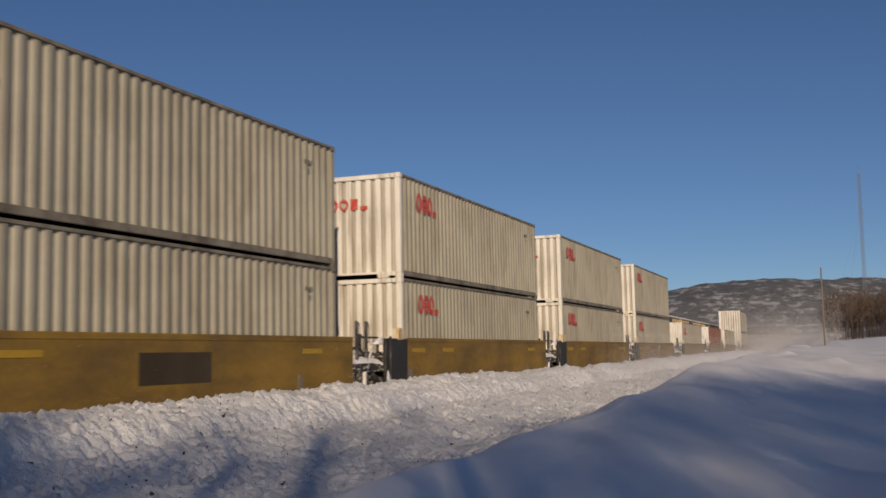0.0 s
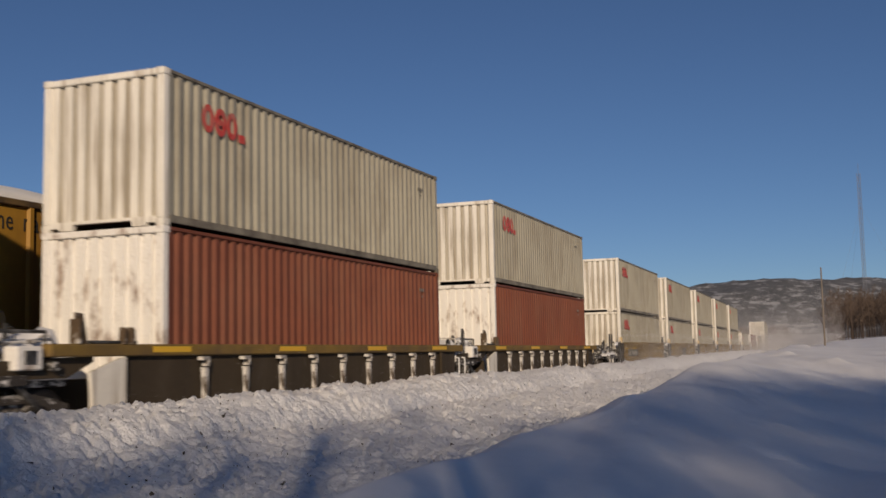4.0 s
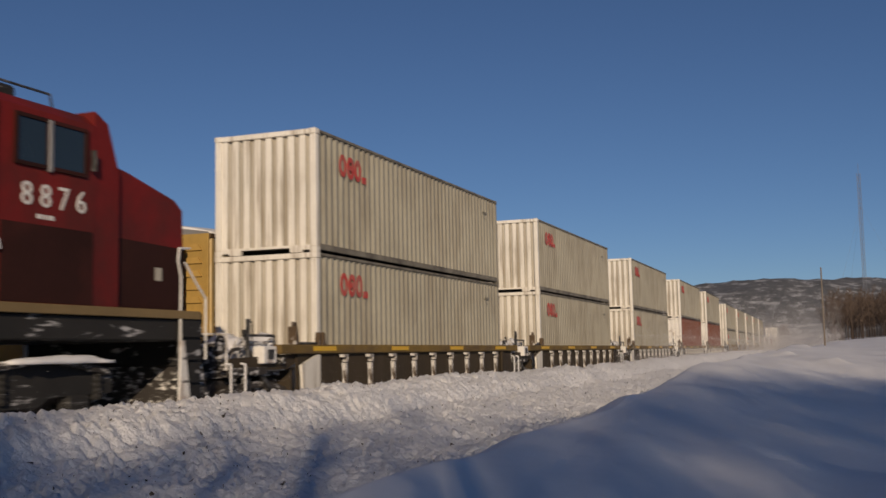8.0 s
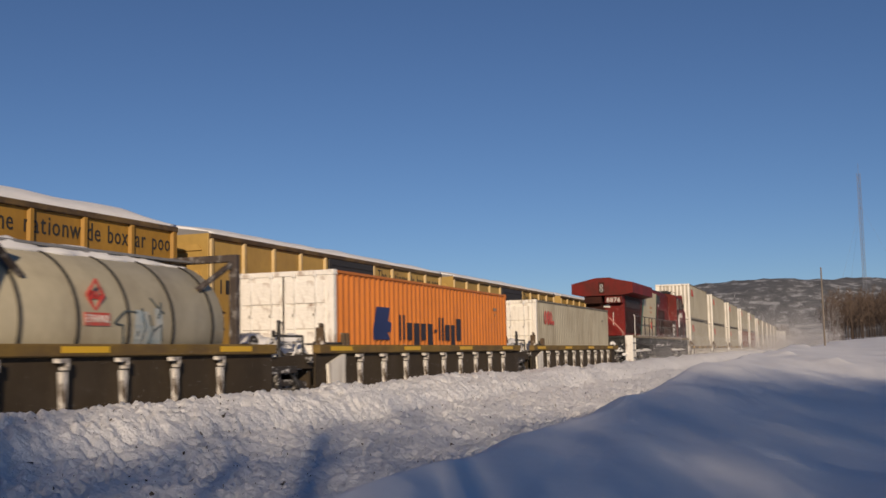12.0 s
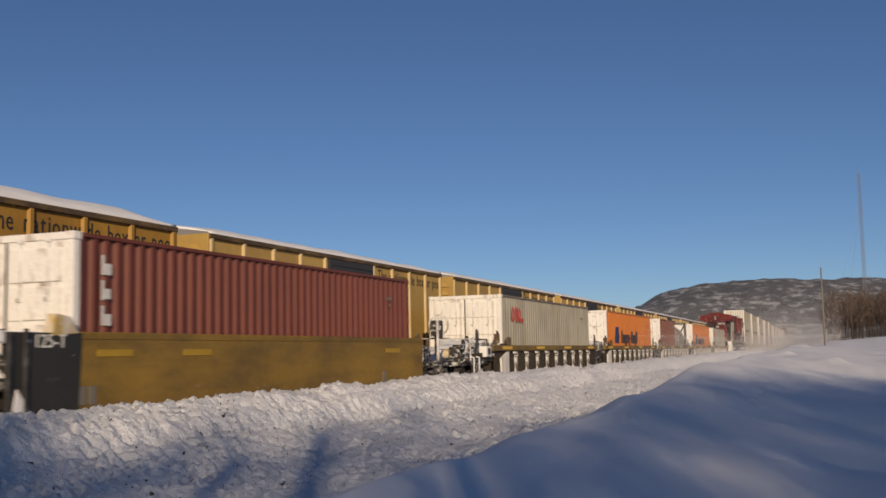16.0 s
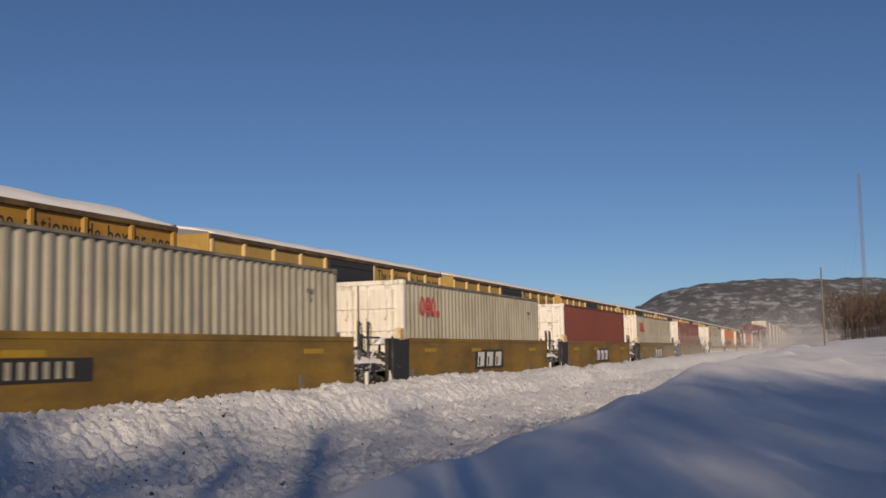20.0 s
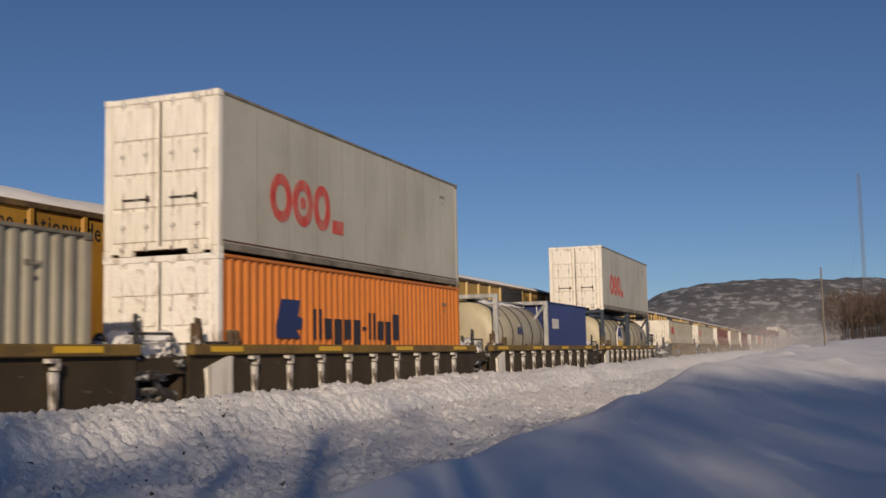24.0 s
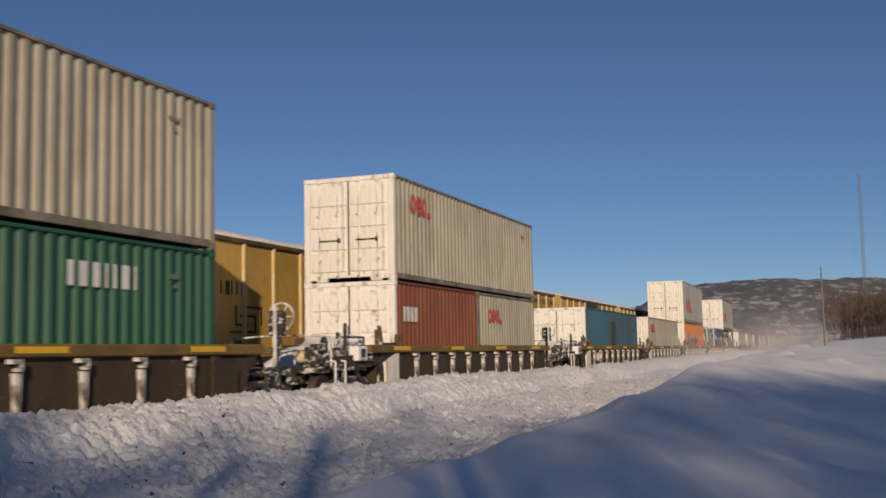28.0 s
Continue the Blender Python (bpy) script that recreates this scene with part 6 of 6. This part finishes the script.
m_boxdoor = mat("black_boxcar_door", (0.030, 0.030, 0.032), 0.65, vary=0.25, scale=2)


def boxcar(pale):
    L, hw, z0, z1 = 15.4, 1.53, 1.05, 4.12
    r = thing("boxcar", "golden yellow ribbed boxcar with black door and snowy roof", "boxcar", "parked boxcars")
    hl = L / 2
    paint, rib = (m_boxpale, m_boxrib) if pale else (m_box, m_box)
    body = part("body", Shape().box(-hl, hl, -hw + 0.06, hw - 0.06, z0, z1), paint, r)
    for sy in (-1, 1):
        part("side_sill", cached(("bsill", pale), lambda: Shape().prism([(-hl, 1.08), (hl, 1.08), (hl, 0.98), (2.6, 0.82), (-2.6, 0.82), (-hl, 0.98)], -0.04, 0.04).mesh("side_sill")), paint, r).location = (0, sy * (hw - 0.05), 0)
        part("eave", cached(("beave", pale), lambda: Shape().box(-hl, hl, -0.05, 0.05, 4.04, 4.16, 0.015).mesh("eave")), m_boxeave, r).location = (0, sy * (hw - 0.03), 0)
        for i in range(5):
            for s2 in (-1, 1):
                part("side_rib", cached(("brib", pale), lambda: Shape().prism([(-0.075, -0.0), (0.075, -0.0), (0.045, -0.07), (-0.045, -0.07)], 1.06, 4.05, "z").mesh("side_rib")), rib, r).matrix_basis = pose(s2 * (1.68 + i * 1.475), sy * (hw - 0.062), 0, 0, 0, 0 if sy < 0 else 180)
        d = part("door", cached(("bdoor", pale), lambda: Shape().box(-1.53, 1.53, -0.03, 0.03, 1.06, 4.03, 0.01).mesh("door")), m_boxdoor, r, "black sliding door")
        d.location = (0, sy * (hw + 0.0), 0)
        for k in range(7):
            part("door_rib", cached(("bdrib", pale), lambda: Shape().box(-1.45, 1.45, -0.05, 0.05, -0.03, 0.03, 0.008).mesh("door_rib")), m_boxdoor, d).location = (0, 0, 1.35 + k * 0.42)
        part("door_track", cached(("btrack", pale), lambda: Shape().box(-1.6, 4.6, -0.05, 0.05, 0.98, 1.05, 0.01).mesh("door_track")), m_boxdoor, r).location = (0, sy * (hw + 0.02), 0)
    for sx in (-1, 1):
        e = part("end_wall", cached(("bend", pale), lambda: Shape().box(-0.03, 0.03, -hw + 0.02, hw - 0.02, 1.0, 4.16, 0.02).mesh("end_wall")), paint, r, "corrugated yellow end")
        e.location = (sx * (hl + 0.0), 0, 0)
        for k in range(9):
            part("end_rib", cached(("berib", pale), lambda: Shape().prism([(-1.35, -0.07), (-1.25, 0.07), (1.25, 0.07), (1.35, -0.07)], -0.07, 0.07, "x").mesh("end_rib")), paint, e).location = (sx * 0.01, 0, 1.35 + k * 0.31)
        for sy in (-1, 1):
            for k in range(5):
                part("rung", cached(("brung", pale), lambda: Shape().box(-0.2, 0.2, -0.02, 0.02, -0.012, 0.012).mesh("rung")), paint, r).location = (sx * (hl - 0.3), sy * (hw + 0.06), 0.8 + k * 0.4)
    part("roof", cached(("broof", pale), lambda: Shape().prism([(-hw, 4.14), (-hw + 0.05, 4.2), (0, 4.42), (hw - 0.05, 4.2), (hw, 4.14)], -hl, hl, "x").mesh("roof")), m_steel, r, "galvanised roof")

    def cap():
        rng = np.random.RandomState(5)
        s = Shape()
        n, m = 60, 13
        pts = []
        for j in range(m):
            f = j / (m - 1)
            y = -hw + 0.02 + f * (2 * hw - 0.04)
            for i in range(n):
                x2 = -hl + 0.02 + (L - 0.04) * i / (n - 1)
                e = min(1, 6 * min(f, 1 - f)) * min(1, 10 * min(i, n - 1 - i) / n + 0.2)
                pts.append((x2, y, 4.43 - 0.25 * abs(2 * f - 1) + 0.03 + e * ((0.06 if pale else 0.14) + 0.08 * float(soft_noise(np.array([x2 * 0.9 + 50]), np.array([y * 1.5 + 9]), 61)[0]))))
        s.add(pts, [(j * n + i, j * n + i + 1, j * n + n + i + 1, j * n + n + i) for j in range(m - 1) for i in range(n - 1)])
        base = len(s.v)
        edge = [i for i in range(n)] + [j * n + n - 1 for j in range(1, m)] + [(m - 1) * n + i for i in range(n - 2, -1, -1)] + [j * n for j in range(m - 2, 0, -1)]
        s.v += [(s.v[i][0], s.v[i][1], 4.14 + 0.22 * (1 - abs(s.v[i][1]) / hw)) for i in edge]
        k = len(edge)
        s.f += [(edge[i], edge[(i + 1) % k], base + (i + 1) % k, base + i) for i in range(k)]
        return s.mesh("roof_snow", True)
    part("roof_snow", cached(("roofsnow", pale), cap), m_loose, r, "wind-packed snow on the roof")
    part("underframe", cached(("bunder", pale), lambda: Shape().box(-hl, hl, -0.3, 0.3, 0.62, 1.04, 0.02).box(-3, 3, -0.9, 0.9, 0.6, 0.9, 0.05).mesh("underframe")), m_black, r)
    for sx in (-1, 1):
        bogie(r, sx * (hl - 2.0))
        part("coupler", cached(("bcoup", pale), lambda: Shape().box(-0.62, 0.62, -0.1, 0.1, 0.78, 0.98, 0.03).mesh("coupler")), m_black, r).location = (sx * hl, 0, 0)
    # slogan high on the side, brand name as bars lower down
    for word, x0, wide in (("The", 2.05, 0.72), ("nationwide", 2.98, 2.2), ("boxcar", 5.35, 1.3), ("pool", 6.82, 0.8)):
        meshes = [cached(("letter", ch), lambda: text_mesh(ch, 0.38, 0.004)) for ch in word]
        spans = [max(v.co.x for v in me.vertices) + 0.05 for me in meshes]
        k, x = wide / sum(spans), x0
        for me, w in zip(meshes, spans):
            t = part("slogan_letter", me, m_logo_black, r, "black painted slogan letter")
            t.location, t.scale = (x, -hw + 0.052, 3.60), (k, 1, 1)
            x += w * k
    bars(r, -hl + 0.55, 2.75, (0.16, -0.1, 0.5, 0.16, -0.1, 0.14, -0.1, 0.14), 0.34, -hw + 0.052, m_logo_black, gap=0.22)
    for path in ([(0.0, 0.0), (1.15, 0.0), (1.15, 0.40), (0.45, 0.40)], [(0.25, 0.62), (0.25, 0.18), (0.8, 0.18)], [(0.6, 0.62), (1.45, 0.62), (1.45, 0.2)]):      # emblem of bent strokes
        for (xa, za), (xb, zb) in zip(path, path[1:]):
            part("emblem_stroke", Shape().box(-hl + 1.0 + min(xa, xb) - 0.03, -hl + 1.0 + max(xa, xb) + 0.03, -hw + 0.046, -hw + 0.054, 1.85 + min(za, zb) - 0.03, 1.85 + max(za, zb) + 0.03), m_logo_black, r, "black emblem stroke")
    for k in range(3):
        bars(r, -hl + 1.0 + 0.1 * k, 1.25 + 0.16 * k, (1.2, 2.0, 0.8), 0.08, -hw + 0.052, m_logo_black, gap=0.5)
    return r


first, bx = boxcar(False), boxcar(True)
for i in range(11):
    x = 12.3 + i * 16.67
    b = (first, bx)[i] if i < 2 else copy_thing(bx, Matrix())
    b.matrix_world = on_track(x, SIDING_Y)


# ---- snow dust whirled up along the train ----
m_dust = mat("airborne_snow_grains", (0.50, 0.50, 0.53), 1.0, vary=0.02, spec=0.0)


def dust(name, seed, n, length, y0, y1, z_scale, grain, label, z0=0.05, z_max=6.0):
    """A swarm of loose snow grains as small chips, thinning upwards."""
    rng = np.random.RandomState(seed)
    c = np.stack([rng.uniform(0, length, n), rng.uniform(y0, y1, n), np.minimum(z_max, z0 + rng.exponential(z_scale, n) * (0.6 + 0.8 * rng.uniform(0, 1, n)))], 1)
    lump = soft_noise(c[:, 0] / 2.3, c[:, 2] / 1.1, seed + 1)
    c[:, 2] = np.where(c[:, 2] >= z_max, z0 + (c[:, 2] * 7.31) % (z_max - z0) * 0.5, c[:, 2])
    c = c[rng.uniform(0, 1, n) < 0.45 + 0.75 * (lump - 0.2)]
    n = len(c)
    d = rng.normal(0, 1, (n, 3, 3)) * (grain * rng.uniform(0.5, 1.2, (n, 1, 1)))
    v = (c[:, None, :] + d).reshape(-1, 3)
    me = bpy.data.meshes.new(name)
    me.vertices.add(3 * n), me.vertices.foreach_set("co", v.ravel().astype(np.float32))
    me.loops.add(3 * n), me.loops.foreach_set("vertex_index", np.arange(3 * n, dtype=np.int32))
    me.polygons.add(n), me.polygons.foreach_set("loop_start", np.arange(0, 3 * n, 3, dtype=np.int32))
    me.update()
    me.materials.append(m_dust)
    return tagged(new(name, me), label, "snow dust", "snow dust along the train", "stuff")


piece = dust("snow_dust", 11, 13000, 24.0, -2.7, -1.35, 0.38, 0.004, "fine snow dust whirled up beside the cars", 0.05, 1.5)
for k in range(24):
    roll(piece if k == 0 else copy_thing(piece, Matrix()), -196.0 + 24.0 * k)
DRIFT = dust("snow_plume", 31, 900000, 210.0, -12.5, 1.5, 2.2, 0.0225, "drifting plume of snow dust behind the train's head", 0.3, 7.5)
HAZE = dust("snow_plume", 37, 640000, 90.0, -3.9, -1.4, 0.95, 0.0065, "thin veil of snow dust over the berm", 0.3, 3.6)


# ---- unseen trees by the road behind, added for their shadows on the snow ----
m_needles = mat("dark_spruce_needles", (0.035, 0.055, 0.035), 0.8, vary=0.3, scale=3, second=(0.7, 0.7, 0.72), amount=0.5, mask_scale=(2, 2, 2), mask_at=0.6)


def shade_tree(x, y, h, seed, limbs=30, twigs=9, tip=0.003):
    z = float(snow_height(np.array([x]), np.array([y]))[0])
    rng = random.Random(seed)
    root = thing("roadside_tree", "tall leafless roadside tree in deep snow", "tree", "roadside trees")
    root.location = (x, y, z)
    part("trunk", Shape().tube((0, 0, -0.4), (rng.uniform(-.3, .3), rng.uniform(-.3, .3), h * 0.97), 0.02 * h, 8, tip * h), m_bark, root)
    crown = Shape()
    bare_tree(rng, crown, 0, 0, 0.1, h * 0.97, limbs, twigs, 0.7)
    part("crown", crown, m_bark, root)


def spruce(x, y, h, seed):
    """Trunk with whorls of drooping, ragged needle boughs."""
    z = float(snow_height(np.array([x]), np.array([y]))[0])
    rng = random.Random(seed)
    root = thing("spruce_tree", "dark snow-dusted spruce by the road", "tree", "roadside trees")
    root.location = (x, y, z)
    part("trunk", Shape().tube((0, 0, -0.4), (0, 0, h), 0.014 * h, 8, 0.003 * h), m_bark, root)
    s = Shape()
    levels = 20
    for k in range(levels):
        t = 0.12 + 0.86 * k / levels
        reach = (1 - t) ** 0.6 * h * 0.17 + 0.12
        n = 5 + int(6 * (1 - t))
        for i in range(n):
            a = 6.283 * (i + rng.random()) / n
            l = reach * rng.uniform(0.65, 1.15)
            c, d = math.cos(a), math.sin(a)
            zb = h * t + rng.uniform(-0.1, 0.1)
            for j in range(3):
                f0, f1, w = j / 3, (j + 1) / 3 + 0.06, l * 0.33 * (1 - j * 0.22) * rng.uniform(0.7, 1.2)
                p0 = (c * l * f0, d * l * f0, zb - 0.30 * l * f0)
                p1 = (c * l * f1 + rng.uniform(-.1, .1), d * l * f1 + rng.uniform(-.1, .1), zb - 0.34 * l * f1 - 0.05)
                s.add([p0, (p1[0] - d * w, p1[1] + c * w, p1[2] - 0.06), p1, (p1[0] + d * w, p1[1] - c * w, p1[2] - 0.06), (p0[0], p0[1], p0[2] - 0.05)],
                      [(0, 1, 2), (0, 2, 3), (4, 2, 1), (4, 3, 2), (0, 4, 1), (0, 3, 4)])
    part("crown", s, m_needles, root)


def thicket_tree(x, y, h, seed, twigs=190):
    """Tall bare tree of a dense stand: a trunk and a narrow crown of thin branches in its upper third."""
    z = float(snow_height(np.array([x]), np.array([y]))[0])
    rng = random.Random(seed)
    root = thing("roadside_tree", "tall slender leafless tree in an unseen shading stand", "tree", "roadside trees")
    root.location = (x, y, z)
    h -= z
    part("trunk", Shape().tube((0, 0, -0.4), (0, 0, h * 0.97), 0.11, 7, 0.02), m_bark, root)
    s = Shape()
    for i in range(twigs):
        f = rng.random()
        t, a = h * (0.70 + 0.29 * f), rng.uniform(0, 6.283)
        r0, l = 0.9 * (1 - f) * rng.random(), rng.uniform(0.45, 1.0)
        p = (math.cos(a) * r0, math.sin(a) * r0, t - 0.3)
        s.tube(p, (p[0] + math.cos(a) * l * 0.6, p[1] + math.sin(a) * l * 0.6, p[2] + l), 0.022, 3, 0.01)
    part("crown", s, m_bark, root)


rng_s = random.Random(12)
ca, sa = math.cos(radians(SUN_AZ)), math.sin(radians(SUN_AZ))


def stand(c, a):
    """A place c metres across the light and a metres along it."""
    return a * ca - c * sa, a * sa + c * ca


shade_line = [(-12.0, 21.6), (-9.0, 20.9), (-7.4, 20.5), (-6.4, 20.7), (-5.4, 20.8), (-2.9, 19.3), (-1.6, 18.45), (-0.7, 17.7), (0.0, 16.8)]
tall_line = [(-12.0, 22.2), (-9.0, 21.7), (-6.0, 21.2), (-4.5, 21.0), (-3.0, 21.0), (-0.8, 20.2), (0.5, 19.7), (1.7, 18.8), (3.0, 18.4), (4.5, 18.0)]


def level(c, line):
    return float(np.interp(c, [k[0] for k in line], [k[1] for k in line]))


for i in range(46):                      # an unseen dense stand of bare trees, in two rows, added as shade
    c, row = -0.2 - 0.25 * i, i % 2
    thicket_tree(*stand(c, -45.0 - 3.0 * row), level(c, shade_line) + 0.95 * row + rng_s.uniform(-0.6, 0.1), 70 + i, int((92 if c < -3 else 74) + 70 * math.sin(1.9 * i) * rng_s.random()))
for i in range(52):                      # taller slender trees among them, added to thin the sunlight
    c, row = 5.6 - 0.33 * i, i % 2
    thicket_tree(*stand(c, -42.0 - 4.0 * row), level(c, tall_line) - 0.95 + 1.26 * row + rng_s.uniform(-1.1, 0.5), 150 + i, 230 if c > 2.2 else 100 if c > -0.4 else 85 if c > -1.5 else 45 if c > -6 else 110)
for c, h, seed in ((1.42, 8.4, 50), (0.36, 9.0, 51), (-0.42, 7.8, 52), (3.9, 8.4, 53)):      # single young trees nearer the road
    shade_tree(*stand(c, -12.0), h, seed, 4, 2, 0.010)
spruce(*stand(3.35, -13.0), 8.0, 54)


# ---- motion ----
def motions():
    times = [0.5 * i for i in range(57)]
    for ob, u, z in MOVING:
        walk(ob, [(t, on_track(u + run(t), TRACK_Y, z)) for t in times[::2]])
    walk(DRIFT, [(t, on_track(112 + 0.5 * t, TRACK_Y)) for t in (0, 7, 14, 21, 28)])
    walk(HAZE, [(t, on_track(44 + 0.4 * t, TRACK_Y)) for t in (0, 7, 14, 21, 28)])
    # wheels roll on the rails; alike wheels share their keys
    turns = {}
    for w in [o for o in scene.objects if o.name.split(".")[0] == "wheel"]:
        x, y, z = w.location
        key = (round(x, 2), round(y, 2), round(z, 2))
        if key not in turns:
            turns[key] = w
            walk(w, [(i / 30, pose(x, y, z, 0, math.degrees(run(i / 30) / z) % 360, 0) if y < 0 else
                      pose(x, y, z, 0, -(math.degrees(run(i / 30) / z) % 360), 180)) for i in range(841)])
        else:
            w.rotation_mode = "QUATERNION"
            made, source = w.animation_data_create(), turns[key].animation_data
            made.action, made.action_slot = source.action, source.action_slot


motions()
